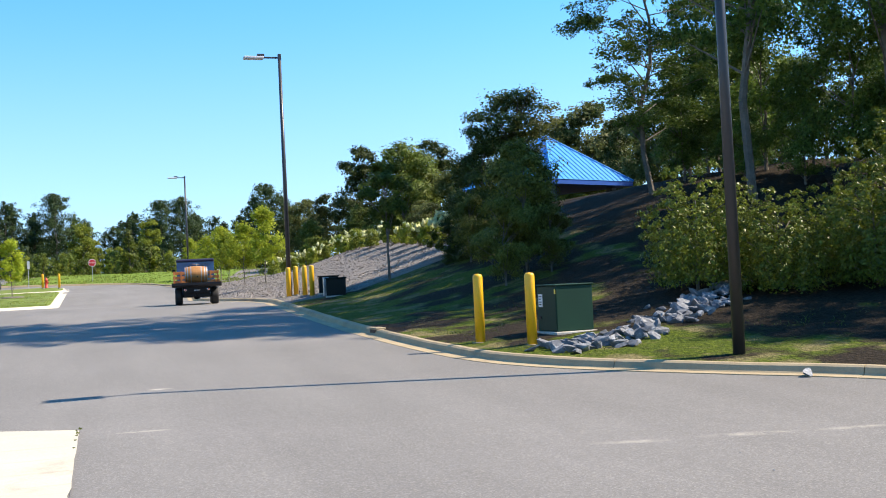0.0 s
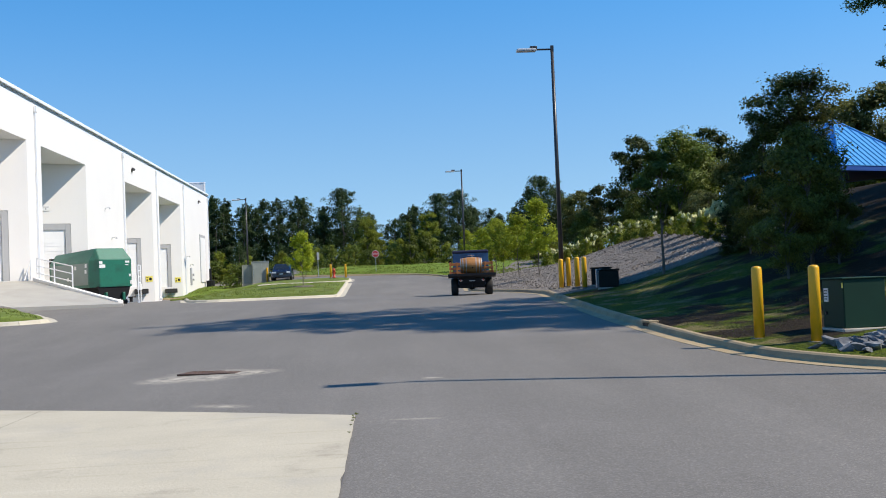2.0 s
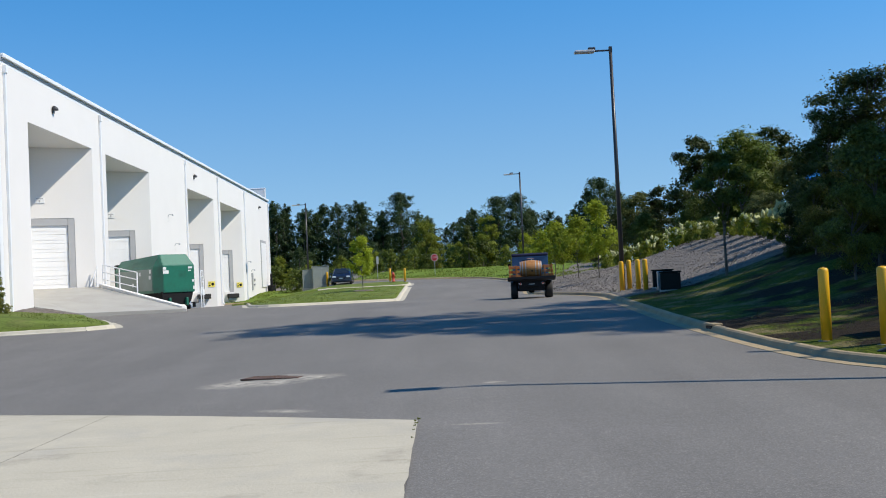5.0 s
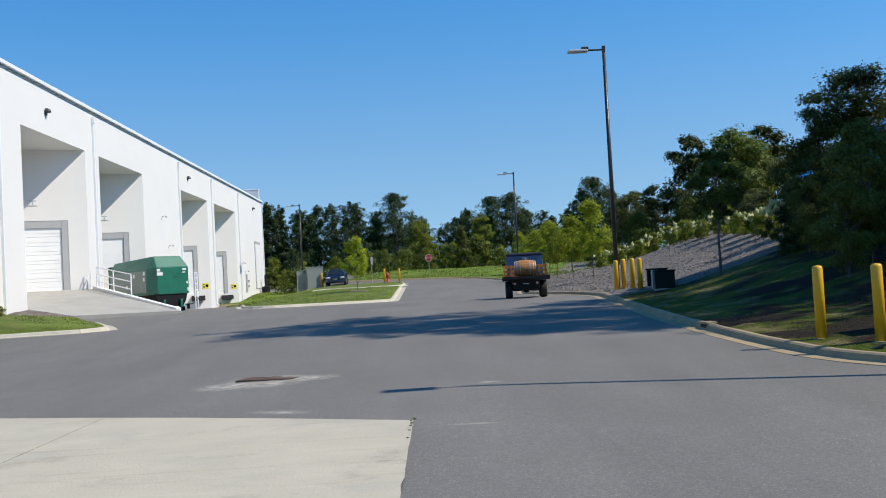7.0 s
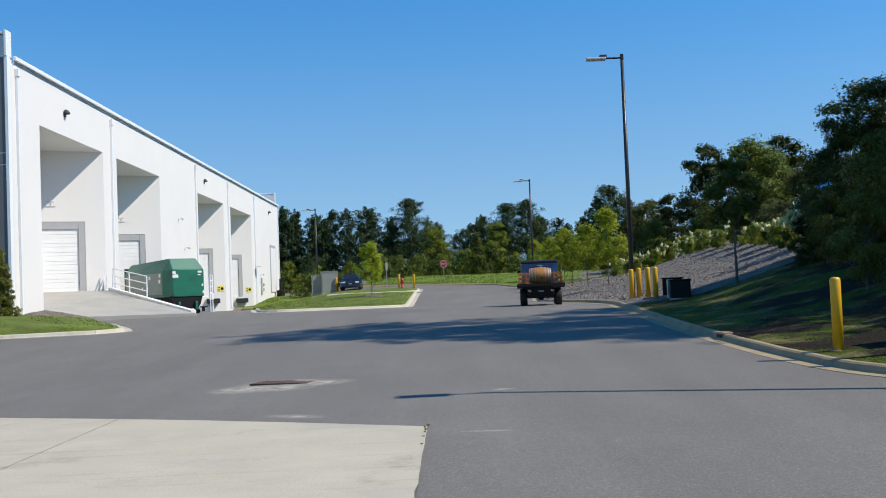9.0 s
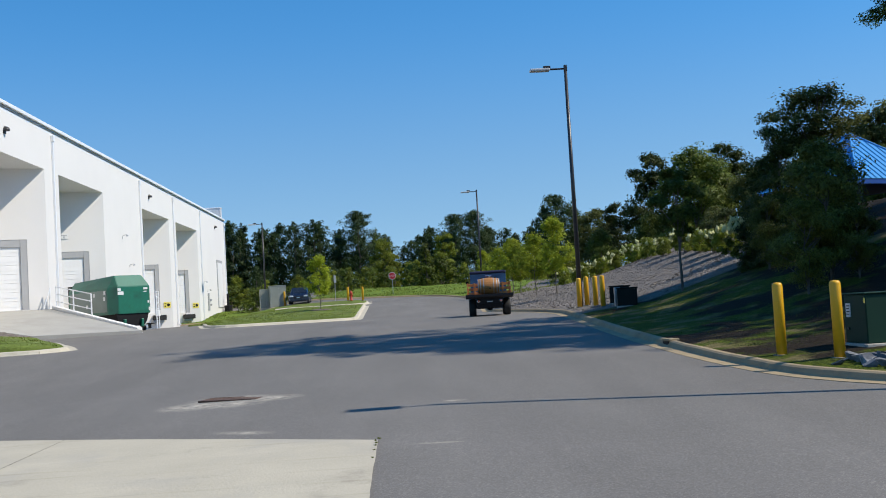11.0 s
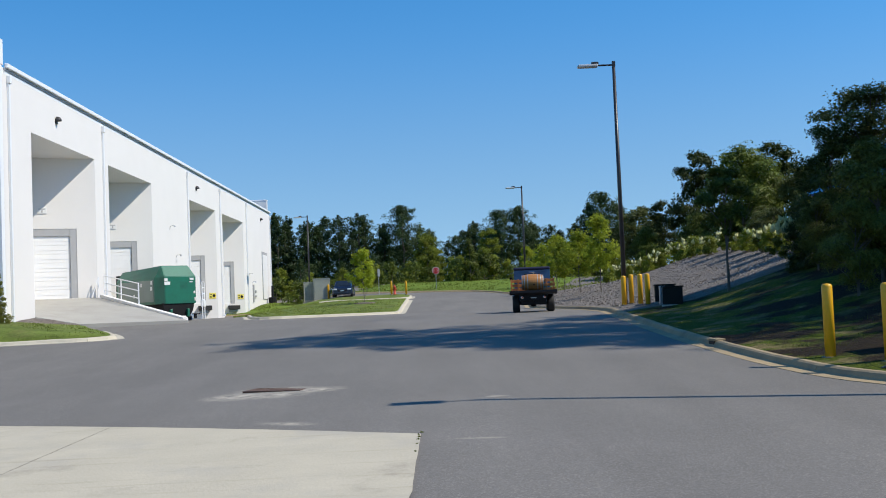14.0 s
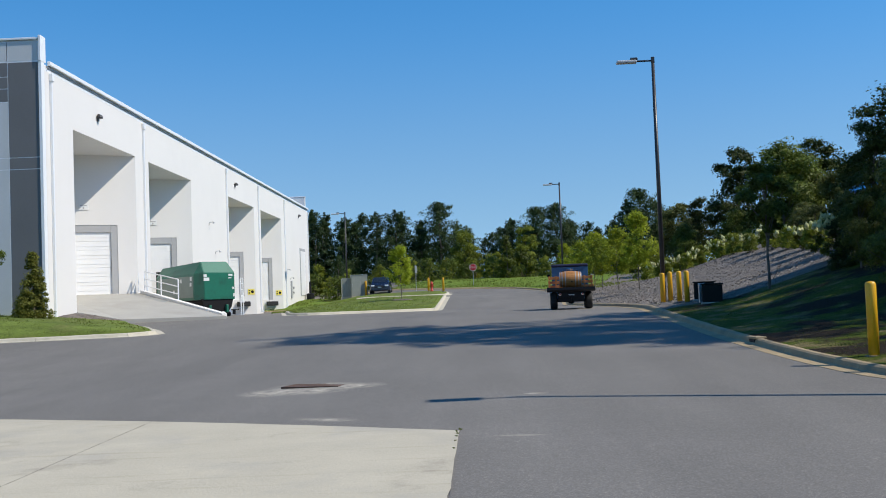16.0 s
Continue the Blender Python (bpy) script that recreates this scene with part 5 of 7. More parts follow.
# ---- pavilion ----
def pavilion():
    cx, cy, yaw = 24.84, 56.6, 24
    z0 = bank_z(cx, cy) - 0.6
    top = empty("pavilion", pose(cx, cy, z0, 0, 0, yaw), "open pavilion with a bright blue standing-seam hip roof", "pavilion")
    E, A, S, R = 6.62 - z0, 9.4 - z0, 3.42, 0.05
    bm = bmesh.new()
    c = [bm.verts.new((x * S, y * S, E)) for x, y in ((-1, -1), (1, -1), (1, 1), (-1, 1))]
    r = [bm.verts.new((0, -R, A)), bm.verts.new((0, R, A))]
    bm.faces.new((c[0], c[1], r[0]))
    bm.faces.new((c[1], c[2], r[1], r[0]))
    bm.faces.new((c[2], c[3], r[1]))
    bm.faces.new((c[3], c[0], r[0], r[1]))
    bm.faces.new(c[::-1])
    part("roof", bm, BLUEROOF, top)
    bm = bmesh.new()
    box(bm, -S + 0.03, S - 0.03, -S + 0.03, S - 0.03, E - 0.26, E - 0.004, 0.01)
    part("fascia", bm, FASCIA, top, "blue fascia with its shade put into the paint")

    def roof_z(x, y):
        k = max(abs(x) / S, max(0, abs(y) - R) / (S - R))
        return A + (E - A) * k
    for ax in (0, 1):
        for i in range(-8, 9):
            o = i * 0.41
            for sgn in (-1, 1):
                p = (sgn * S, o) if ax == 0 else (o, sgn * S)
                if ax == 0:
                    q = (sgn * max(0.02, (abs(o) - R) / (S - R) * S), o)
                else:
                    q = (o, sgn * (R + abs(o) / S * (S - R)))
                za, zb = roof_z(*p), roof_z(*q)
                if (Vector(p) - Vector(q)).length < 0.2:
                    continue
                bm = bmesh.new()
                tube(bm, (p[0], p[1], za + 0.02), (q[0], q[1], zb + 0.02), 0.03, seg=4)
                part("roof_seam", bm, BLUEROOF, top)
    for x, y in ((-1, -1), (1, -1), (1, 1), (-1, 1)):
        bm = bmesh.new()
        tube(bm, (x * S, y * S, E + 0.03), (0, y * R, A + 0.03), 0.06, seg=6)
        part("hip_cap", bm, BLUEROOF, top)
        bm = bmesh.new()
        box(bm, x * (S - 0.9) - 0.2, x * (S - 0.9) + 0.2, y * (S - 0.9) - 0.2, y * (S - 0.9) + 0.2, 0, E - 0.265, 0.02)
        part("column", bm, POLE, top)


pavilion()

# ---- parked car far off ----
CARB = material("dark_blue_car_paint", (0.006, 0.011, 0.034), 0.25, var=0.05, coat=0.4)
GLASS = material("dark_window_glass", (0.015, 0.018, 0.022), 0.08, var=0.05)
CHROME = material("chrome", (0.75, 0.75, 0.76), 0.12, metal=1.0, var=0.03)
LENS = material("headlight_lens", (0.75, 0.78, 0.80), 0.15, var=0.04)


def wheel(parent, x, y, r, w, side, tyre_mat, rim_r=0.62, spokes=5, rim_mat=None):
    """Wheel with its axle along x; side: which way the face looks."""
    m = pose(x, y, r, 0, 90, 0)
    bm = bmesh.new()
    lathe(bm, [(r * rim_r, -w * 0.45), (r * 0.9, -w * 0.5), (r * 0.985, -w * 0.38), (r, -w * 0.2), (r, w * 0.2), (r * 0.985, w * 0.38), (r * 0.9, w * 0.5), (r * rim_r, w * 0.45), (r * rim_r, -w * 0.45)], 32, m)
    part("tyre", bm, tyre_mat, parent, smooth=True)
    bm = bmesh.new()
    rr = r * rim_r
    s = side
    lathe(bm, [(rr * 0.99, s * w * 0.46), (rr * 0.9, s * w * 0.42), (rr * 0.82, s * w * 0.1), (rr * 0.3, s * w * 0.08), (rr * 0.28, s * w * 0.25), (rr * 0.12, s * w * 0.32), (0.0001, s * w * 0.33)], 28, m)
    part("rim", bm, rim_mat or CHROME, parent, smooth=True)
    bm = bmesh.new()
    for i in range(spokes):
        a = 2 * math.pi * i / spokes
        tube(bm, m @ Vector((rr * 0.25 * math.cos(a), rr * 0.25 * math.sin(a), s * w * 0.22)), m @ Vector((rr * 0.86 * math.cos(a), rr * 0.86 * math.sin(a), s * w * 0.3)), rr * 0.1, rr * 0.12, 6)
    part("spokes", bm, rim_mat or CHROME, parent)


def sweep_sections(bm, secs):
    vs = [[bm.verts.new(p) for p in s] for s in secs]
    for a, b in zip(vs, vs[1:]):
        n = len(a)
        for i in range(n):
            j = (i + 1) % n
            bm.faces.new((a[i], a[j], b[j], b[i]))
    bm.faces.new(vs[0][::-1])
    bm.faces.new(vs[-1])


def parked_car(m):
    top = empty("car", m, "dark blue sport utility car parked at the far end", "car")

    def sec(y, w, z0, z1, wt):
        return [(-w, y, z0), (w, y, z0), (w, y, z0 + (z1 - z0) * 0.55), (wt, y, z1), (-wt, y, z1), (-w, y, z0 + (z1 - z0) * 0.55)]
    bm = bmesh.new()
    sweep_sections(bm, [sec(-2.2, 0.80, 0.35, 0.85, 0.74), sec(-2.05, 0.9, 0.28, 0.98, 0.82), sec(-1.1, 0.93, 0.25, 1.08, 0.86), sec(1.9, 0.93, 0.25, 1.08, 0.86), sec(2.2, 0.85, 0.35, 0.95, 0.8)])
    bmesh.ops.bevel(bm, geom=bm.edges[:], offset=0.04, segments=2, affect="EDGES")
    part("body", bm, CARB, top, smooth=False)
    bm = bmesh.new()
    sweep_sections(bm, [sec(-1.2, 0.80, 1.05, 1.1, 0.78), sec(-0.45, 0.80, 1.05, 1.68, 0.62), sec(1.5, 0.80, 1.05, 1.70, 0.64), sec(2.05, 0.78, 1.05, 1.12, 0.74)])
    part("cabin", bm, CARB, top)
    bm = bmesh.new()
    a = [(-0.66, -1.12, 1.14), (0.66, -1.12, 1.14), (0.55, -0.56, 1.60), (-0.55, -0.56, 1.60)]
    vs = [bm.verts.new((x, y - 0.03, z + 0.02)) for x, y, z in a] + [bm.verts.new((x, y + 0.05, z)) for x, y, z in a]
    bm.faces.new(vs[:4])
    for i in range(4):
        bm.faces.new((vs[i], vs[(i + 1) % 4], vs[4 + (i + 1) % 4], vs[4 + i]))
    part("windscreen", bm, GLASS, top)
    for s in (-1, 1):
        bm = bmesh.new()
        box(bm, s * 0.64 - 0.17, s * 0.64 + 0.17, -2.23, -2.1, 0.72, 0.86, 0.03)
        part("headlight", bm, LENS, top)
        bm = bmesh.new()
        box(bm, s * 0.98 - 0.08, s * 0.98 + 0.08, -0.95, -0.8, 1.08, 1.22, 0.03)
        part("door_mirror", bm, CARB, top)
        bm = bmesh.new()
        box(bm, s * 0.80 - 0.01, s * 0.80 + 0.01, -0.4, 1.4, 1.14, 1.5)
        part("side_window", bm, GLASS, top)
    bm = bmesh.new()
    box(bm, -0.4, 0.4, -2.235, -2.15, 0.55, 0.72, 0.02)
    part("grille", bm, BLACK, top)
    bm = bmesh.new()
    box(bm, -0.16, 0.16, -2.25, -2.236, 0.6, 0.66)
    part("badge_bar", bm, CHROME, top)
    for x in (-0.85, 0.85):
        for y in (-1.4, 1.4):
            wh = empty("wheel")
            wh.parent = top
            wheel(wh, x, y, 0.35, 0.22, 1 if x > 0 else -1, RUBBER)
    return top


parked_car(pose(-7.85, 98.6, h(-8.05, 98.6) - 0.02, 0, 0, 1) @ Matrix.Diagonal((0.96, 0.96, 0.86, 1)))

# ---- old flatbed truck ----
TBLUE = material("satin_blue_truck_paint", (0.02, 0.085, 0.20), 0.34, var=0.08, scale=2, fine=15, coat=0.25, local=True)
NAVY = material("navy_roof_fabric", (0.012, 0.016, 0.05), 0.8, var=0.1, local=True)
OAKW = material("varnished_orange_wood", (0.42, 0.15, 0.026), 0.4, var=0.22, scale=3, fine=26, local=True, coat=0.3)
STAVE = material("honey_barrel_wood", (0.38, 0.165, 0.042), 0.5, var=0.22, scale=4, fine=24, local=True)
HOOP = material("dull_galvanised_hoop", (0.40, 0.39, 0.37), 0.45, metal=0.75, var=0.2, scale=5, local=True)
DECK = material("black_flatbed_paint", (0.011, 0.011, 0.013), 0.55, var=0.2, local=True, spec=0.25)


def truck(m):
    top = empty("flatbed_truck", m, "old blue flatbed truck with wooden stake sides", "truck")
    # cab shell: walls with openings
    cw, z0, z1 = 0.74, 0.52, 1.78
    y0, y1 = 0.98, 2.12
    cab = empty("cab")
    cab.parent = top
    bm = bmesh.new()
    # rear wall with a window
    for x0, x1, a, b in ((-cw, -0.34, z0, z1), (0.34, cw, z0, z1), (-0.34, 0.34, z0, 1.38), (-0.34, 0.34, 1.62, z1)):
        box(bm, x0, x1, y0, y0 + 0.05, a, b)
    part("rear_panel", bm, TBLUE, cab)
    for s in (-1, 1):
        bm = bmesh.new()
        bx = (s * cw - 0.03, s * cw + 0.03)
        box(bm, *bx, y0 + 0.052, y0 + 0.26, z0, z1, 0.01)
        part("corner_panel", bm, TBLUE, cab)
        door = None
        bm = bmesh.new()
        box(bm, *bx, y0 + 0.27, y1 - 0.08, z0 + 0.02, 1.28, 0.012)
        box(bm, *bx, y0 + 0.27, y0 + 0.33, 1.28, z1 - 0.05)
        box(bm, *bx, y1 - 0.14, y1 - 0.08, 1.28, z1 - 0.05)
        box(bm, *bx, y0 + 0.33, y1 - 0.14, 1.68, z1 - 0.05)
        door = part("door", bm, TBLUE, cab)
        bm = bmesh.new()
        tube(bm, (s * (cw + 0.05), y0 + 0.36, 1.18), (s * (cw + 0.05), y0 + 0.46, 1.18), 0.014, seg=8)
        part("handle", bm, CHROME, door)
        bm = bmesh.new()
        box(bm, *bx, y1 - 0.075, y1, z0, z1, 0.01)
        part("front_pillar", bm, TBLUE, cab)
    bm = bmesh.new()
    box(bm, -cw, cw, y1 - 0.03, y1 + 0.03, 0.6, 1.3)
    box(bm, -cw, cw, y1 - 0.03, y1 + 0.03, 1.7, z1)
    part("cowl_panel", bm, TBLUE, cab)
    bm = bmesh.new()
    box(bm, -cw + 0.03, cw - 0.03, y0 + 0.06, y1 - 0.04, z0, z0 + 0.04)
    part("cab_floor", bm, BLACK, cab)
    bm = bmesh.new()
    box(bm, -cw + 0.06, cw - 0.06, y0 + 0.1, y0 + 0.5, z0 + 0.05, 1.0, 0.05)
    part("bench_seat", bm, BLACK, cab)
    # raised bead on the rear panel
    bm = bmesh.new()
    for r, zt in ((0.5, 1.70), (0.4, 1.66)):
        for x0, x1, a, b in ((-r, r, zt, zt + 0.02), (-r, -r + 0.02, 1.1, zt), (r - 0.02, r, 1.1, zt)):
            box(bm, x0, x1, y0 - 0.012, y0 - 0.001, a, b)
    part("bead", bm, TBLUE, cab)
    # roof with rounded rim
    bm = bmesh.new()
    box(bm, -cw - 0.04, cw + 0.04, y0 - 0.05, y1 + 0.22, z1, z1 + 0.13, 0.05)
    for v in bm.verts:
        if v.co.z > z1 + 0.06:
            v.co.z += 0.05 * (1 - (v.co.x / cw) ** 2)
    part("roof", bm, NAVY, top, "dark navy fabric roof")
    bm = bmesh.new()
    box(bm, -cw + 0.02, cw - 0.02, y0 + 0.01, y0 + 0.02, 1.36, 1.64)
    part("rear_window", bm, GLASS, cab)
    # bonnet and radiator
    bm = bmesh.new()

    def hood(y, w, zb, zt):
        return [(-w, y, zb), (w, y, zb), (w, y, zt - 0.16), (w * 0.72, y, zt - 0.03), (0, y, zt), (-w * 0.72, y, zt - 0.03), (-w, y, zt - 0.16)]
    sweep_sections(bm, [hood(y1 + 0.03, 0.50, 1.02, 1.32), hood(2.98, 0.34, 0.98, 1.26)])
    part("bonnet", bm, TBLUE, top)
    bm = bmesh.new()
    sweep_sections(bm, [hood(2.98, 0.35, 0.55, 1.29), hood(3.08, 0.36, 0.55, 1.30)])
    part("radiator_shell", bm, CHROME, top)
    bm = bmesh.new()
    box(bm, -0.27, 0.27, 3.082, 3.10, 0.62, 1.18)
    part("grille", bm, BLACK, top)
    bm = bmesh.new()
    box(bm, -0.28, 0.28, 2.2, 2.95, 0.55, 1.0, 0.03)
    part("engine", bm, BLACK, top)
    for s in (-1, 1):
        for k in range(4):
            bm = bmesh.new()
            tube(bm, (s * 0.28, 2.35 + k * 0.15, 0.85), (s * 0.42, 2.3 + k * 0.15, 0.7), 0.025, seg=8)
            part("exhaust_header", bm, CHROME, top)
        # front wing
        bm = bmesh.new()
        secs = []
        for i in range(15):
            a = math.pi * (0.02 + 0.80 * i / 14)
            yy = 2.86 + 0.46 * math.cos(a)
            zz = 0.34 + 0.42 * math.sin(a)
            if i > 9:
                k = (i - 9) / 5
                yy, zz = 2.86 + 0.46 * math.cos(math.pi * 0.55) - 0.62 * k, 0.75 - 0.40 * k
            secs.append([(s * 0.50, yy, zz - 0.03), (s * 0.86, yy, zz - 0.06), (s * 0.875, yy, zz - 0.03), (s * 0.80, yy, zz + 0.03), (s * 0.62, yy, zz + 0.055), (s * 0.50, yy, zz + 0.02)])
        sweep_sections(bm, secs)
        part("front_wing", bm, TBLUE, top, smooth=True)
        bm = bmesh.new()
        box(bm, s * 0.64 - 0.21, s * 0.64 + 0.21, 0.95, 2.3, 0.33, 0.40, 0.02)
        part("running_board", bm, TBLUE, top)
        bm = bmesh.new()
        box(bm, s * 0.64 - 0.1, s * 0.64 + 0.1, 1.3, 1.5, 0.402, 0.425, 0.008)
        part("step_plate", bm, CHROME, top)
        bm = bmesh.new()
        box(bm, s * 0.66 - 0.03, s * 0.66 + 0.03, 0.95, 2.2, 0.40, 0.56)
        part("apron_panel", bm, TBLUE, top)
        bm = bmesh.new()
        lathe(bm, [(0.0001, -0.16), (0.06, -0.14), (0.11, -0.06), (0.125, 0.03), (0.125, 0.05), (0.0001, 0.055)], 20, pose(s * 0.45, 3.12, 0.98, -90, 0, 0))
        part("headlight", bm, TBLUE, top, "blue bullet headlight", smooth=True)
        bm = bmesh.new()
        lathe(bm, [(0.055, 0.0), (0.06, 0.04), (0.05, 0.05), (0.0001, 0.05)], 16, pose(s * 0.46, -0.9, 0.62, 90, 0, 0))
        lt = part("tail_light", bm, CHROME, top, "round chrome-rimmed tail light", smooth=True)
        bm = bmesh.new()
        lathe(bm, [(0.036, 0.0), (0.034, 0.012), (0.0001, 0.014)], 14, pose(s * 0.46, -0.95, 0.62, 90, 0, 0))
        part("lens", bm, REDP, lt)
        for y, r, w, tr in ((0.0, 0.36, 0.30, 0.72), (2.86, 0.325, 0.17, 0.69)):
            wh = empty("wheel")
            wh.parent = top
            wheel(wh, s * tr, y, r, w, s, RUBBER, 0.64 if y < 1 else 0.60, 5)
    bm = bmesh.new()
    lathe(bm, [(0.02, 0), (0.07, 0.01), (0.07, 0.02), (0.0001, 0.03)], 14, pose(-cw - 0.16, 2.05, 1.45, 90, 0, 0))
    tube(bm, (-cw - 0.16, 2.05, 1.45), (-cw, 2.1, 1.36), 0.01, seg=6)
    part("wing_mirror", bm, BLACK, top)
    # flatbed
    D0, D1, DW = -1.02, 0.92, 0.97
    bm = bmesh.new()
    sweep_sections(bm, [[(-DW, D1, 0.80), (DW, D1, 0.80), (DW, D1, 0.88), (-DW, D1, 0.88)], [(-DW, D0, 0.80), (DW, D0, 0.80), (DW, D0, 0.88), (-DW, D0, 0.88)]])
    bed = part("flatbed", bm, DECK, top)
    bm = bmesh.new()
    sweep_sections(bm, [[(-DW, D0 - 0.001, 0.72), (DW, D0 - 0.001, 0.72), (DW, D0 - 0.001, 0.885), (-DW, D0 - 0.001, 0.885)], [(-DW - 0.01, D0 - 0.18, 0.80), (DW + 0.01, D0 - 0.18, 0.80), (DW + 0.01, D0 - 0.18, 0.90), (-DW - 0.01, D0 - 0.18, 0.90)]])
    part("tail_edge", bm, DECK, bed)
    for s in (-1, 1):
        bm = bmesh.new()
        box(bm, s * 0.36 - 0.05, s * 0.36 + 0.05, -0.85, 2.9, 0.46, 0.60)
        part("chassis_rail", bm, BLACK, top)
        # Added black blocks: the body's shadow and mudflaps under the bed as solids.
        bm = bmesh.new()
        box(bm, s * 0.27 - 0.26, s * 0.27 + 0.26, -0.72, 1.9, 0.3, 0.455, 0.02)
        part("underbody_tray", bm, BLACK, top)
        bm = bmesh.new()
        box(bm, s * 0.27 - 0.26, s * 0.27 + 0.26, -0.8, -0.74, 0.34, 0.79)
        part("splash_panel", bm, BLACK, top)
        side = empty("stake_side")
        side.parent = top
        x = s * (DW - 0.06)
        for yb, zz, ln in ((0.86, 0.95, 1.62), (0.86, 1.13, 1.25), (0.86, 1.32, 0.72)):
            bm = bmesh.new()
            box(bm, x - 0.014, x + 0.014, yb - ln, yb, zz - 0.06, zz + 0.06, 0.006)
            part("board", bm, OAKW, side)
        for yp, zt in ((0.78, 1.40), (0.20, 1.40), (-0.32, 1.20)):
            bm = bmesh.new()
            xx = x - s * 0.033
            box(bm, xx - 0.018, xx + 0.018, yp - 0.035, yp + 0.035, 0.882, zt, 0.005)
            part("stake", bm, OAKW, side)
    front = empty("headboard")
    front.parent = top
    for zz in (0.95, 1.13, 1.32):
        bm = bmesh.new()
        box(bm, -DW + 0.1, DW - 0.1, 0.874, 0.902, zz - 0.06, zz + 0.06, 0.006)
        part("board", bm, OAKW, front)
    for xx in (-0.6, 0.0, 0.6):
        bm = bmesh.new()
        box(bm, xx - 0.035, xx + 0.035, 0.838, 0.873, 0.882, 1.40, 0.005)
        part("stake", bm, OAKW, front)
    bm = bmesh.new()
    box(bm, -0.55, 0.55, -0.90, -0.82, 0.48, 0.80, 0.01)
    part("rear_crossmember", bm, BLACK, top)
    bm = bmesh.new()
    box(bm, -0.12, 0.12, -0.925, -0.905, 0.575, 0.605)
    part("plate_bar", bm, STEEL, top)
    bm = bmesh.new()
    tube(bm, (-0.6, 0, 0.36), (0.6, 0, 0.36), 0.05, seg=10)
    lathe(bm, [(0.0001, -0.16), (0.12, -0.1), (0.15, 0), (0.12, 0.1), (0.0001, 0.16)], 14, pose(0, 0, 0.36, 0, 90, 0))
    part("rear_axle", bm, BLACK, top)
    bm = bmesh.new()
    tube(bm, (-0.6, 2.86, 0.33), (0.6, 2.86, 0.33), 0.035, seg=10)
    part("front_axle", bm, BLACK, top)
    bm = bmesh.new()
    tube(bm, (-0.3, 0.9, 0.34), (-0.3, -0.7, 0.36), 0.035, seg=10)
    part("exhaust_pipe", bm, STEEL, top)


TRUCK = pose(4.25, 46.0, h(4.25, 46.0) + 0.005, 0, 0, -4.5)
truck(TRUCK)


def barrel(m):
    top = empty("wine_barrel", m, "honey-coloured oak barrel with galvanised hoops on the flatbed", "barrel")
    L, R0, R1 = 0.90, 0.29, 0.35

    def rad(t):
        return R0 + (R1 - R0) * (1 - (2 * t - 1) ** 2)
    lie = pose(0, 0, R1, 0, 90, 0)
    n = 22
    for i in range(n):
        bm = bmesh.new()
        a0, a1 = 2 * math.pi * (i + 0.02) / n, 2 * math.pi * (i + 0.98) / n
        am = (a0 + a1) / 2
        secs = []
        for k in range(9):
            t = k / 8
            r = rad(t)
            z = (t - 0.5) * L
            secs.append([lie @ Vector((rr * math.cos(a), rr * math.sin(a), z)) for rr, a in ((r - 0.025, a0), (r, a0), (r * 1.004, am), (r, a1), (r - 0.025, a1))])
        sweep_sections(bm, secs)
        part("stave", bm, STAVE, top)
    for t in (0.015, 0.12, 0.27, 0.73, 0.88, 0.985):
        w = 0.02
        bm = bmesh.new()
        ra, rb = rad(max(0, t - w)) + 0.004, rad(min(1, t + w)) + 0.004
        za, zb = (t - 0.5 - w) * L, (t - 0.5 + w) * L
        lathe(bm, [(ra - 0.006, za), (ra, za), (rb, zb), (rb - 0.006, zb)], 36, lie)
        part("hoop", bm, HOOP, top, smooth=False)
    for s in (-1, 1):
        bm = bmesh.new()
        lathe(bm, [(0.0001, s * L * 0.45), (R0 - 0.01, s * L * 0.45), (R0 - 0.01, s * L * 0.43), (0.0001, s * L * 0.43)], 30, lie)
        part("head", bm, STAVE, top)
    bm = bmesh.new()
    tube(bm, (0.05, 0, 2 * R1), (0.05, 0, 2 * R1 + 0.10), 0.02, seg=8)
    tube(bm, (-0.12, 0, 2 * R1 + 0.09), (0.14, 0, 2 * R1 + 0.07), 0.014, seg=8)
    part("tap", bm, CHROME, top)
    bm = bmesh.new()
    lathe(bm, [(0.035, 0), (0.03, 0.02), (0.0001, 0.02)], 12, pose(0.05, -R1 - 0.0, R1 - 0.1, 90, 0, 0))
    part("bung", bm, BLACK, top)


barrel(TRUCK @ pose(0.0, -0.12, 0.885))


def kerb_inlet(x, y):
    z = h(x, y)
    top = empty("storm_inlet", pose(x, y, z, 0, 0, 1), "concrete storm drain inlet in the kerb", "drain inlet")
    bm = bmesh.new()
    box(bm, -0.012, 0.22, -0.28, 0.28, 0.11, 0.162, 0.015)
    part("lid_slab", bm, KERB, top)
    # Solid black block painting the darkness inside the kerb opening.
    bm = bmesh.new()
    box(bm, -0.016, 0.03, -0.2, 0.2, 0.025, 0.108)
    part("throat", bm, BLACK, top, "black block for the dark inside the opening")


kerb_inlet(5.97, 23.6)


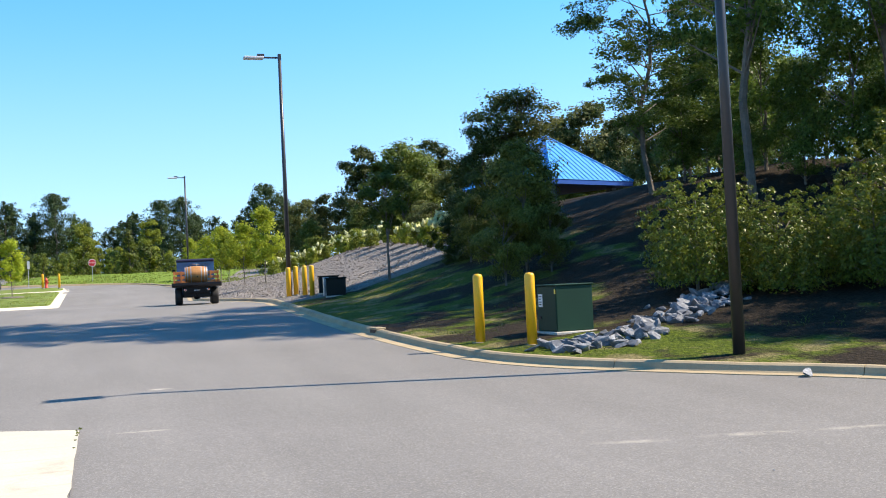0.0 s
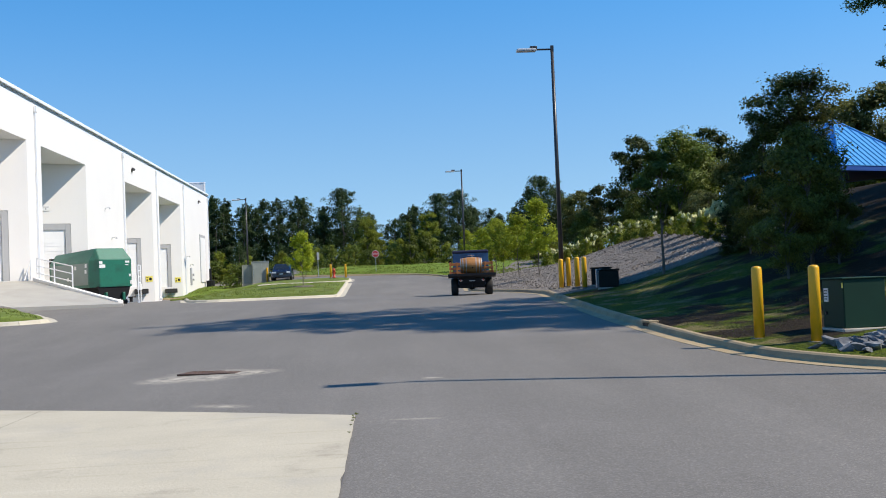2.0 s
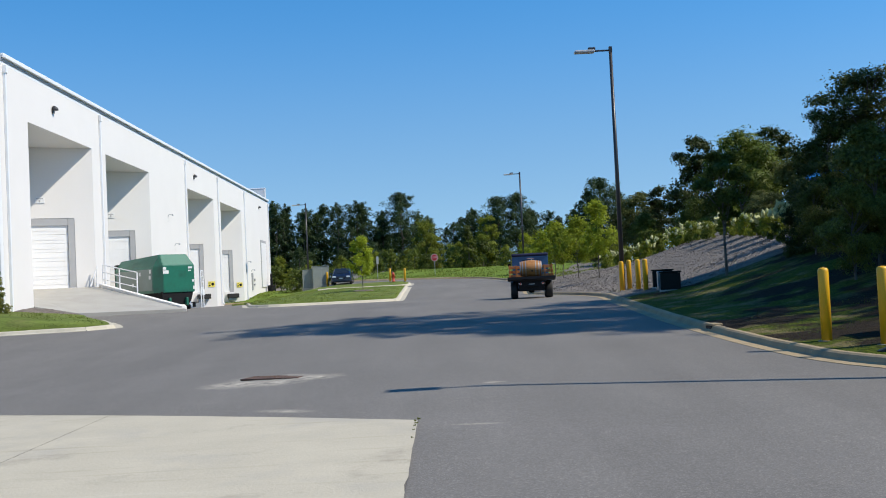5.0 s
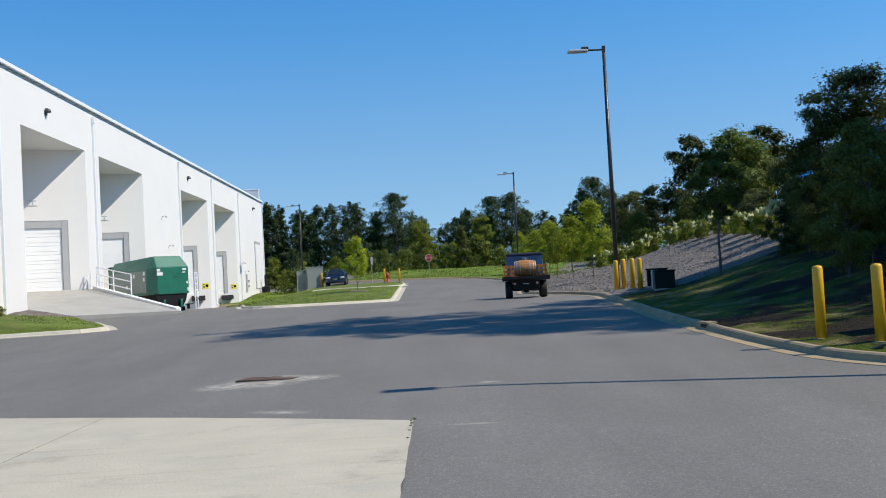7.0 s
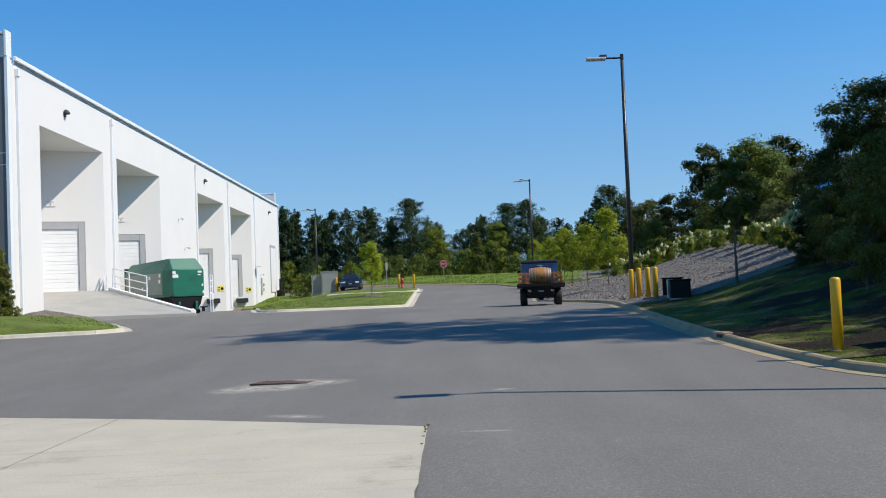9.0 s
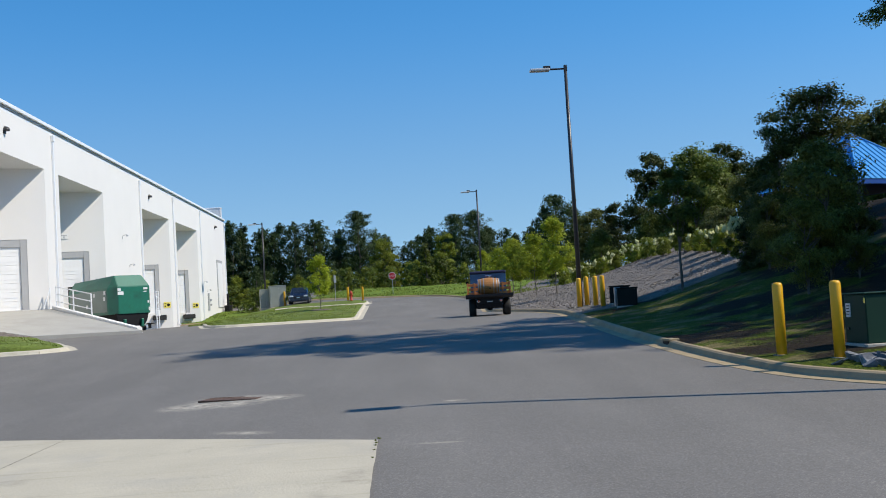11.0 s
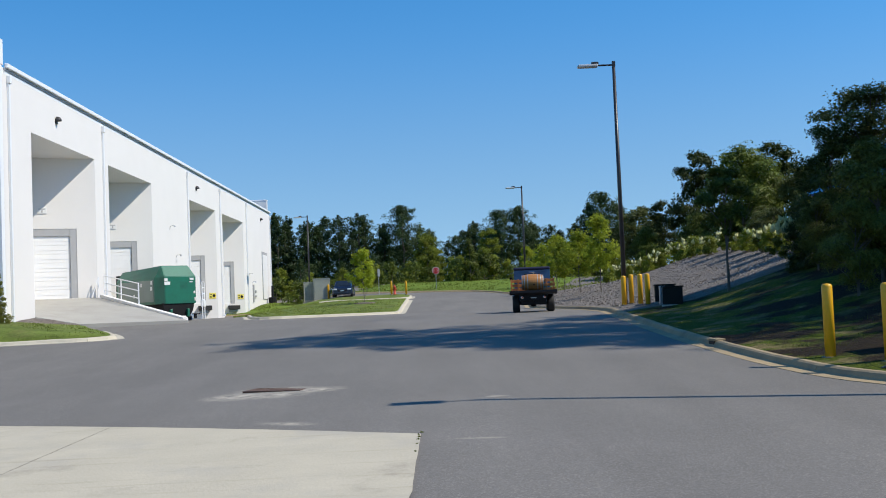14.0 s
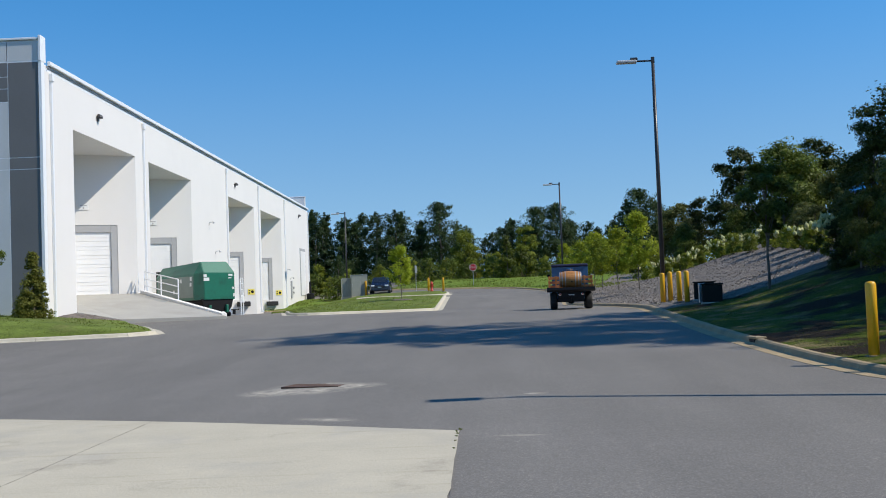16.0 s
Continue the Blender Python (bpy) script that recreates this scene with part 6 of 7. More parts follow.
# soil heaped beside the ramp
def soil_bed():
    out = [(-18.47, 47.9, 1.5), (-18.47, 49.6, 1.64), (-18.47, 51.2, 1.7), (-17.6, 51.7, 1.52), (-16.62, 51.97, 1.3), (-16.3, 51.2, 1.15), (-16.6, 49.6, 1.15), (-17.2, 47.9, 1.25)]
    bm = bmesh.new()
    mid = bm.verts.new((-17.8, 50.5, 1.6))
    rim = [bm.verts.new(p) for p in out]
    ring = [bm.verts.new(Vector(p).lerp(mid.co, 0.5) + Vector((0, 0, 0.03 + 0.05 * noise.noise(Vector(p) * 3)))) for p in out]
    for i in range(len(out)):
        j = (i + 1) % len(out)
        bm.faces.new((rim[i], rim[j], ring[j], ring[i]))
        bm.faces.new((ring[i], ring[j], mid))
    bmesh.ops.subdivide_edges(bm, edges=bm.edges[:], cuts=2, use_grid_fill=True)
    for v in bm.verts:
        v.co.z += 0.05 * noise.noise(v.co * 4)
    ob = link("soil_bed", bm, MULCH, smooth=True)
    tagged(ob, "heap of grey-brown soil and bark between lawn and ramp", "soil", kind="structure")


soil_bed()
rnd = random.Random(7)


def zg(x, y):
    """Ground under a plant: bank on the right, else the sheet."""
    return bank_z(x, y) if x > 5 or y > 99 else h(x, y)


# woods behind the drive
pine = tree("pine_tree", "pine", 12, 7.6, LEAF_PINE, 3, "tall dark green pine in the far woods", clumps=50, n_each=22, size=0.38, trunk_r=0.2, crown_from=0.2, group="far woods")
pine2 = tree("pine_tree", "pine", 12, 5.8, LEAF_PINE, 14, "slender dark green pine in the far woods", clumps=48, n_each=19, size=0.37, trunk_r=0.18, crown_from=0.16, group="far woods")
pine3 = tree("pine_tree", "pine", 12, 9.4, LEAF_PINE, 18, "broad-topped dark green pine in the far woods", clumps=54, n_each=24, size=0.40, trunk_r=0.22, crown_from=0.34, group="far woods")
broad = tree("broadleaf_tree", "broad", 9, 5.6, LEAF_EDGE, 5, "full green broadleaf tree at the wood's edge", clumps=135, n_each=26, size=0.34, crown_from=0.03, group="far woods")
broad2 = tree("broadleaf_tree", "broad", 8, 4.2, LEAF_EDGE, 9, "yellowing green broadleaf tree at the wood's edge", clumps=126, n_each=26, size=0.30, crown_from=0.03, group="far woods")
broad3 = tree("broadleaf_tree", "young", 7, 3.0, LEAF_OLIVE, 19, "slim lime green tree at the wood's edge", clumps=90, n_each=34, size=0.28, crown_from=0.04, group="far woods")
forest = tree("conifer_tree", "pine", 10, 7.4, LEAF_PINE, 25, "dark green conifer deep in the far woods", clumps=46, n_each=12, size=0.44, trunk_r=0.16, crown_from=0.04, group="far woods")
settle(pine, -20.6, 146.6, 2.8, 0.98)
settle(pine2, -18.7, 144.8, 2.8, 0.93)
settle(pine3, -3.5, 142, 2.9, 0.97)
settle(broad, -0.3, 126, 3.0, 0.74)
settle(broad2, 6.5, 119.9, 3.3, 0.78)
settle(broad3, 4.2, 116, 3.2, 0.72)
settle(forest, -26, 148, 2.8, 0.9)
# (x, y, top): the pines that stand out of the skyline
SKYLINE = ((pine, -16.4, 149.1, 12.6), (pine, -13.8, 145.4, 14.0), (pine2, -11.9, 147.5, 12.7), (pine2, -8.6, 145.8, 12.9), (pine, -6.1, 145.9, 12.1), (pine2, -1.2, 146, 12.8),
           (pine2, 5.7, 139.9, 12.6), (pine2, 7.5, 141.8, 11.2), (pine3, 8.9, 137.7, 13.4), (pine3, 11.3, 137.6, 13.7), (pine, 13.2, 141.4, 11.8), (pine, 16.8, 141, 10.6),
           (pine2, 18.8, 138.8, 12.0), (pine, 20.1, 136.6, 13.6), (pine3, 21.4, 134.3, 14.9), (pine3, 23.8, 136, 13.2), (pine, 26.5, 134, 11.5), (pine2, -23.0, 146, 13.6), (pine2, 5.0, 138.5, 11.4), (pine2, -9.9, 141.5, 12.2), (pine2, -16.0, 141.5, 13.6))
for k, x, y, z in SKYLINE:
    put(k, x, y, 2.8, (z - 2.8) / 12.0, rnd.uniform(0, 360))
for i in range(22):
    x = -62 + i * 4.2 + rnd.uniform(-1.2, 1.2)
    put(rnd.choice([pine, pine2]), x, 152 + rnd.uniform(-2, 4), 2.8, rnd.uniform(0.64, 0.76) if x > -22 else rnd.uniform(0.75, 1.0), rnd.uniform(0, 360))
for i in range(46):
    x = -60 + i * 2.0 + rnd.uniform(-0.8, 0.8)
    k = 1.2 if x < -5.5 else 0.98 if x < 0.3 else 0.86 if x < 3.6 else 1.02 if x < 14.5 else 0.95
    put(forest, x, 143 + rnd.uniform(-2, 2), 2.4, k * rnd.uniform(0.92, 1.06), rnd.uniform(0, 360))
for i in range(40):
    x = -54 + i * 2.1 + rnd.uniform(-1, 1)
    put(rnd.choice([forest, forest, broad]), x, 133 + rnd.uniform(-2, 2), 2.4, rnd.uniform(0.48, 0.62), rnd.uniform(0, 360))
# the lighter trees of the edge
for k, x, y, z in ((broad, -9.4, 117.7, 6.8), (broad, -15.7, 124, 5.6), (broad2, -13.2, 121, 6.4), (broad3, -3.9, 112, 7.3), (broad2, 0.9, 127, 9.3), (broad, 2.6, 124.5, 8.2), (broad, -2.4, 124, 7.7),
                   (broad, 8.7, 123.7, 7.5), (broad2, 3.6, 128, 8.4), (broad, -6.0, 122, 7.4), (broad, 11.5, 122, 8.0), (broad2, 14.0, 117, 7.8), (broad2, 17.0, 118, 8.4), (broad, 20.0, 119, 8.6),
                   (broad, 23.5, 117, 9.2), (broad, -19.5, 135, 6.5), (broad2, -23.0, 136, 6.8), (broad3, 12.2, 112, 6.9), (broad, 27, 116, 9.6)):
    put(k, x, y, 2.6, (z - 2.6) / (9.0 if k is broad else 8.0 if k is broad2 else 7.0), rnd.uniform(0, 360))
low = tree("low_bush", "shrub", 2.6, 3.4, LEAF_MID, 61, "low green scrub bush along the wood's edge", "bush", clumps=50, n_each=16, size=0.28, trunk_r=0.04, crown_from=0.03, group="wood edge scrub")
settle(low, -14, 117, h(-14, 117))
for i in range(36):
    x = -52 + i * 2.0 + rnd.uniform(-0.8, 0.8)
    y = 119 + rnd.uniform(-3, 3) + (14 if x < -15 else 0)
    put(low, x, y, zg(x, y) - 0.1, rnd.uniform(0.6, 1.2), rnd.uniform(0, 360))

# tall trees of the bank, which shade the drive
oak = tree("oak_tree", "oak", 21.0, 9.4, LEAF_OAK, 21, "tall dark green oak on the bank", clumps=350, n_each=52, size=0.18, trunk_r=0.14, crown_from=0.13, group="bank trees", limbs=40)
settle(oak, 24.0, 26.2, zg(24.0, 26.2) - 0.15, 1.0, 300)
# Last entry: an unseen oak, added out of view to shade the near verge.
for x, y, s, r, sz in ((18.5, 33.2, 0.78, 60, 0.58), (18.3, 27.0, 1.0, 130, 1.14), (24.6, 38.5, 0.62, 45, 0.55), (22.0, 21.8, 0.95, 20, 1.04), (20.6, 24.3, 0.95, 250, 1.12), (24.1, 12.9, 0.78, 90, 0.65)):
    put(oak, x, y, zg(x, y) - 0.15, s, r, sz)
# lower dark trees that close the view behind them
under = tree("broadleaf_tree", "broad", 10.5, 7.0, LEAF_OAK, 83, "dense dark green understorey tree behind the oaks", clumps=135, n_each=31, size=0.27, trunk_r=0.14, crown_from=0.02, group="bank trees", limbs=14)
settle(under, 24.5, 36.5, zg(24.5, 36.5) - 0.2, 0.86)
for x, y, s, r in ((28.5, 31, 0.72, 40), (26.2, 33.8, 0.68, 290), (26.5, 27, 0.7, 100), (23.5, 22.5, 0.7, 160), (27.0, 22.5, 0.62, 200), (31.5, 36, 0.7, 260), (35.5, 41, 0.75, 320), (35, 33, 0.72, 20), (21.5, 26.5, 0.62, 75), (21.2, 30.5, 0.6, 220), (40, 47, 0.85, 130), (28.0, 46.5, 0.5, 15), (30.5, 50.0, 0.62, 105), (33.5, 47.0, 0.75, 195), (26.2, 39.5, 0.42, 300), (22.4, 34.6, 0.6, 10), (20.9, 35.2, 0.46, 110), (23.8, 38.2, 0.62, 75), (25.6, 42.5, 0.66, 25), (21.2, 22.0, 0.62, 290), (31, 27, 0.62, 350)):
    put(under, x, y, zg(x, y) - 0.2, s, r)
for x, y, s, r in ((20.4, 27.4, 0.34, 15), (19.7, 29.4, 0.3, 95), (21.6, 25.4, 0.38, 165), (20.3, 31.4, 0.3, 245), (22.6, 23.6, 0.42, 320), (21.9, 29.0, 0.4, 50), (22.4, 33.4, 0.36, 130), (24.0, 35.6, 0.42, 200)):
    put(under, x, y, zg(x, y) - 0.15, s, r)
# a mixed group farther along
ash = tree("broadleaf_tree", "broad", 10.5, 7.2, LEAF_MID, 23, "rounded green broadleaf tree beyond the bank", clumps=153, n_each=36, size=0.32, trunk_r=0.16, crown_from=0.08, group="bank trees", limbs=14)
dusk = tree("broadleaf_tree", "broad", 11.5, 6.4, LEAF_DARK, 43, "dark green broadleaf tree rising above its neighbours", clumps=153, n_each=36, size=0.32, trunk_r=0.16, crown_from=0.1, group="bank trees", limbs=14)
sage = tree("broadleaf_tree", "broad", 8.0, 6.0, LEAF_SAGE, 27, "pale grey-green tree beyond the bank", clumps=126, n_each=42, size=0.29, trunk_r=0.14, crown_from=0.06, group="bank trees")
settle(dusk, 23.8, 96, zg(23.8, 96) - 0.2, 0.96)
settle(ash, 25.4, 88.5, zg(25.4, 88.5) - 0.2, 1.0)
settle(sage, 29.6, 84, zg(29.6, 84) - 0.2, 1.05)
for k, x, y, z, r in ((dusk, 29.2, 91.5, 14.6, 80), (dusk, 21.6, 101, 10.6, 200), (ash, 27.4, 90, 13.0, 140), (sage, 32.0, 80, 11.4, 60), (ash, 31.5, 88, 11.8, 300), (ash, 36.5, 84, 12.0, 10), (sage, 24.6, 127, 11.6, 33), (dusk, 41, 80, 12.5, 90), (ash, 35.5, 72, 11.0, 222),
                      (ash, 21.5, 88, 8.2, 15), (sage, 24.2, 79, 7.6, 95), (ash, 19.0, 96, 7.6, 350), (dusk, 26.5, 76, 8.4, 175), (ash, 22.6, 83, 7.9, 255), (sage, 28.6, 70, 8.6, 335), (ash, 31.5, 66, 9.2, 55), (dusk, 31.6, 61.0, 11.4, 120), (sage, 31.5, 56, 11.2, 10), (ash, 34.0, 52, 11.6, 70), (dusk, 37.5, 55, 12.5, 190), (sage, 32.8, 67.5, 13.0, 15), (ash, 36.0, 68.0, 12.4, 85), (sage, 30.5, 69.5, 11.8, 145), (ash, 29.6, 63.5, 9.6, 60)):
    b0 = zg(x, y) - 0.2
    put(k, x, y, b0, (z - b0) / (11.5 if k is dusk else 10.5 if k is ash else 8.0), r)
# taller dark tree before the pavilion with an airy top
airy = tree("slender_tree", "broad", 5.9, 2.75, LEAF_SAGE, 29, "slender grey-green tree with a sparse airy crown before the pavilion", clumps=225, n_each=20, size=0.125, trunk_r=0.09, crown_from=0.45, group="bank trees", limbs=26)
settle(airy, 14.8, 36.4, zg(14.8, 36.4) - 0.1, 1.35, 40, 0.9)
holly = tree("holly_tree", "broad", 5.6, 3.6, LEAF_DARK, 29, "dense dark evergreen tree on the bank", clumps=108, n_each=60, size=0.13, trunk_r=0.09, crown_from=0.03, group="bank trees", limbs=18)
settle(holly, 13.1, 35.4, zg(13.1, 35.4) - 0.1, 0.8, 120)
put(holly, 13.75, 37.2, zg(13.75, 37.2) - 0.1, 0.74, 200, 0.98)
put(holly, 15.0, 35.6, zg(15.0, 35.6) - 0.1, 0.66, 300)
put(holly, 12.5, 36.8, zg(12.5, 36.8) - 0.1, 0.5, 20)

# olive bush in front of it
laurel = tree("laurel_bush", "broad", 3.4, 3.0, LEAF_SHADE, 39, "large rounded olive-green evergreen bush on the bank", "bush", clumps=117, n_each=60, size=0.11, trunk_r=0.06, crown_from=0.02, group="bank bushes", limbs=20)
settle(laurel, 11.25, 27.2, zg(11.25, 27.2) - 0.1, 0.98, 0, 1.13)
put(laurel, 10.3, 26.4, zg(10.3, 26.4) - 0.1, 0.66, 100)
put(laurel, 11.6, 26.4, zg(11.6, 26.4) - 0.1, 0.5, 150)
put(laurel, 12.3, 30.6, zg(12.3, 30.6) - 0.1, 0.75, 40)
put(laurel, 11.7, 33.0, zg(11.7, 33.0) - 0.1, 0.62, 210)
# trained tree with a straight stem
trained = tree("trained_tree", "broad", 4.35, 2.0, LEAF_MID, 37, "small green tree with a straight bare stem in mulch", clumps=90, n_each=60, size=0.12, trunk_r=0.055, crown_from=0.37, group="bank trees", limbs=14, wob=0.15)
settle(trained, 9.8, 36.1, zg(9.8, 36.1) - 0.05)

hedge = tree("hedge_shrub", "shrub", 2.3, 2.6, LEAF_DARK, 33, "dense dark green evergreen shrub on the bank", "bush", clumps=60, n_each=60, size=0.14, trunk_r=0.04, crown_from=0.03, group="bank bushes")
settle(hedge, 12.2, 34.4, zg(12.2, 34.4) - 0.1, 0.62)
for x, y, s, r in ((19.5, 72, 1.1, 30), (19.2, 68, 1.0, 90), (19.6, 76, 1.1, 150), (18.8, 80, 1.0, 210), (19.2, 64, 0.95, 260), (19.0, 60, 1.0, 300), (19.4, 56, 1.05, 350), (19.3, 52, 1.1, 30), (19.6, 48.5, 1.1, 100), (18.6, 45, 1.0, 160), (17.6, 42, 1.0, 220)):
    put(hedge, x, y, zg(x, y) - 0.1, s, r)
put(hedge, 11.7, 35.0, zg(11.7, 35.0) - 0.1, 0.42, 75)
# glossy bushes by the near lamp
shrub = tree("bush", "shoots", 2.9, 2.9, LEAF_OLIVE, 31, "glossy green bush with yellowish new leaves on the bank", "bush", clumps=62, n_each=18, size=0.105, trunk_r=0.05, crown_from=0.05, group="bank bushes", limbs=14)
settle(shrub, 11.8, 19.5, zg(11.8, 19.5), 0.86)
for x, y, s, r in ((12.9, 18.2, 0.82, 60), (14.5, 17.4, 0.98, 130), (15.8, 16.4, 1.1, 200), (13.2, 20.2, 0.8, 260), (16.6, 18.9, 1.3, 90), (14.8, 19.4, 0.74, 310), (12.8, 21.2, 0.6, 20)):
    put(shrub, x, y, zg(x, y) - 0.1, s, r)
# young trees in the mulch
young = tree("young_tree", "young", 4.0, 2.5, LEAF_LIME, 41, "slim young tree with lime green leaves in mulch", clumps=60, n_each=48, size=0.17, trunk_r=0.035, crown_from=0.3, group="young trees")
young2 = tree("young_tree", "young", 3.6, 2.7, LEAF_LIME, 47, "spreading young tree with lime green leaves in mulch", clumps=60, n_each=45, size=0.17, trunk_r=0.03, crown_from=0.33, group="young trees")
settle(young, 9.05, 58.3, zg(9.05, 58.3))
settle(young2, 8.95, 65.8, zg(8.95, 65.8))
for k, x, y, s, r in ((young2, 8.95, 73.5, 0.95, 80), (young, 9.1, 79.5, 1.0, 160), (young2, 8.9, 85.5, 1.0, 220), (young, 8.6, 97, 0.9, 300), (young, -4.45, 72.6, 0.88, 100)):
    put(k, x, y, zg(x, y) + (0.22 if x < 0 else -0.05), s, r)
for x, y, s in ((-18.5, 133, 1.0), (-13.5, 132, 1.1)):
    put(low, x, y, 2.2, s, 50)


# panicle hydrangeas
def hydrangea(seed, hgt, width, heads, label, leaf):
    top = tree("hydrangea_bush", "shrub", hgt, width, leaf, seed, label, "bush", clumps=40, n_each=45, size=0.13, trunk_r=0.025, crown_from=0.15, group="hydrangeas", limbs=12)
    rng = np.random.default_rng(seed + 1)
    for i in range(heads):
        a, t = rng.random() * 6.28, rng.random()
        r = width / 2 * math.sqrt(rng.random()) * 0.95
        zc = hgt * (0.65 + 0.4 * t * (1 - (2 * r / width) ** 2 * 0.5))
        bm = bmesh.new()
        k = 0.85 + 0.55 * rng.random()
        lathe(bm, [(0.02, -0.04), (0.07 * k, 0.0), (0.08 * k, 0.05), (0.06 * k, 0.10), (0.035 * k, 0.14), (0.0002, 0.18 * k)], 9, pose(r * math.cos(a), r * math.sin(a), zc, rng.normal() * 14, rng.normal() * 14, 0))
        for v in bm.verts:
            v.co += Vector(rng.normal(size=3)) * 0.014
        part("flower_head", bm, FLOWER, top)
    return top


hy = hydrangea(51, 1.5, 1.7, 40, "leafy hydrangea bush with many cream flower heads", LEAF_OLIVE)
settle(hy, 12.6, 37.8, zg(12.6, 37.8) - 0.05, 0.98)
hy2 = hydrangea(57, 1.1, 1.5, 16, "low hydrangea bush with cream flower heads in mulch", LEAF_EDGE)
settle(hy2, 14.4, 59.7, zg(14.4, 59.7) - 0.05)
for i, (x, y) in enumerate(((14.6, 57.0), (14.2, 62.5), (14.9, 54), (14.8, 51.0), (13.9, 66), (13.4, 69.5), (12.9, 73), (12.4, 76.5), (14.6, 48.0), (14.2, 45.0), (12.6, 63.5), (12.2, 68))):
    put(hy2, x, y, zg(x, y) - 0.05, 0.85 + 0.3 * ((i * 7) % 5) / 5, i * 53)

# by the corner of the building
cone = tree("conical_evergreen", "cone", 2.75, 1.55, LEAF_SHADE, 71, "small conical dark green evergreen by the wall", "bush", clumps=170, n_each=75, size=0.11, trunk_r=0.05, crown_from=0.02)
settle(cone, -18.15, 45.4, 1.55)
put(hedge, -19.8, 45.2, 1.55, 0.42, 30)
wall_tree = tree("young_tree", "young", 5.2, 3.0, LEAF_MID, 75, "young green street tree beside the corner block", clumps=60, n_each=70, size=0.16, trunk_r=0.05, crown_from=0.35)
settle(wall_tree, -18.9, 40.6, 1.35)


# grass: blades on the lawns that lie near
def grass(name, spots, label, hgt=0.07, mat=LEAF_GRASS):
    rng = np.random.default_rng(5)
    P = np.array(spots)
    N = len(P)
    a = rng.random(N) * 6.28
    w = np.stack([np.cos(a), np.sin(a), np.zeros(N)], 1) * (0.012 if hgt < 0.075 else 0.022 if hgt < 0.1 else 0.05)
    lean = rng.normal(size=(N, 3)) * 0.03
    lean[:, 2] = hgt * (0.35 + 0.6 * rng.random(N))
    V = np.stack([P - w, P + w, P + lean], 1).reshape(-1, 3)
    ob = raw(name, V, [(3 * i, 3 * i + 1, 3 * i + 2) for i in range(N)], mat)
    tagged(ob, label, "grass", kind="stuff")


spots = []
nn_r = normals2(line_r)
for i, p in enumerate(line_r):
    if 5 < p.y < 42:
        for k in range(700 if p.y < 26 else 420):
            d = 0.25 + 4.6 * rnd.random() ** 1.15
            if d > 2.6 and rnd.random() < 0.5:
                continue
            j = rnd.random() * 0.6
            t = Vector((nn_r[i].y, -nn_r[i].x))
            x, y = p.x + nn_r[i].x * d - t.x * j, p.y + nn_r[i].y * d - t.y * j
            if noise.noise(Vector((x * 0.9, y * 0.9, 7))) < 0.0:
                continue
            spots.append((x, y, h(p.x, p.y) + bank(d, p.y) - 0.03))
grass("grass", spots, "patchy mown grass blades on the verge")
spots = []
for i, p in enumerate(line_r):
    if p.y > 82 and p.x > -22:
        for k in range(260):
            d = 0.4 + 17 * rnd.random()
            j = rnd.random() * 0.6
            t = Vector((nn_r[i].y, -nn_r[i].x))
            x, y = p.x + nn_r[i].x * d - t.x * j, p.y + nn_r[i].y * d - t.y * j
            if noise.noise(Vector((x * 0.35, y * 0.35, 4))) > -0.15:
                spots.append((x, y, h(p.x, p.y) + bank(d, p.y) - 0.03))
grass("grass", spots, "rough uneven grass before the far woods", 0.2, LEAF_LAWN)


def turf(lawn, name, label, n, hgt):
    """Tufts spread over a lawn's own faces."""
    me = lawn.data
    rng = np.random.default_rng(12)
    area = np.array([f.area for f in me.polygons])
    pick = rng.choice(len(area), n, p=area / area.sum())
    out = []
    for i in pick:
        c = [me.vertices[v].co for v in me.polygons[i].vertices]
        w = rng.dirichlet(np.ones(len(c)))
        q = sum((v * float(k) for v, k in zip(c, w)), Vector())
        if noise.noise(Vector((q.x * 0.5, q.y * 0.5, 2))) > -0.25:
            out.append((q.x, q.y, q.z - 0.01))
    grass(name, out, label, hgt, LEAF_LAWN)


turf(lawn_1, "grass", "short green grass blades on the lawn island", 9000, 0.076)
turf(lawn_2, "grass", "short green grass blades by the building", 7000, 0.076)


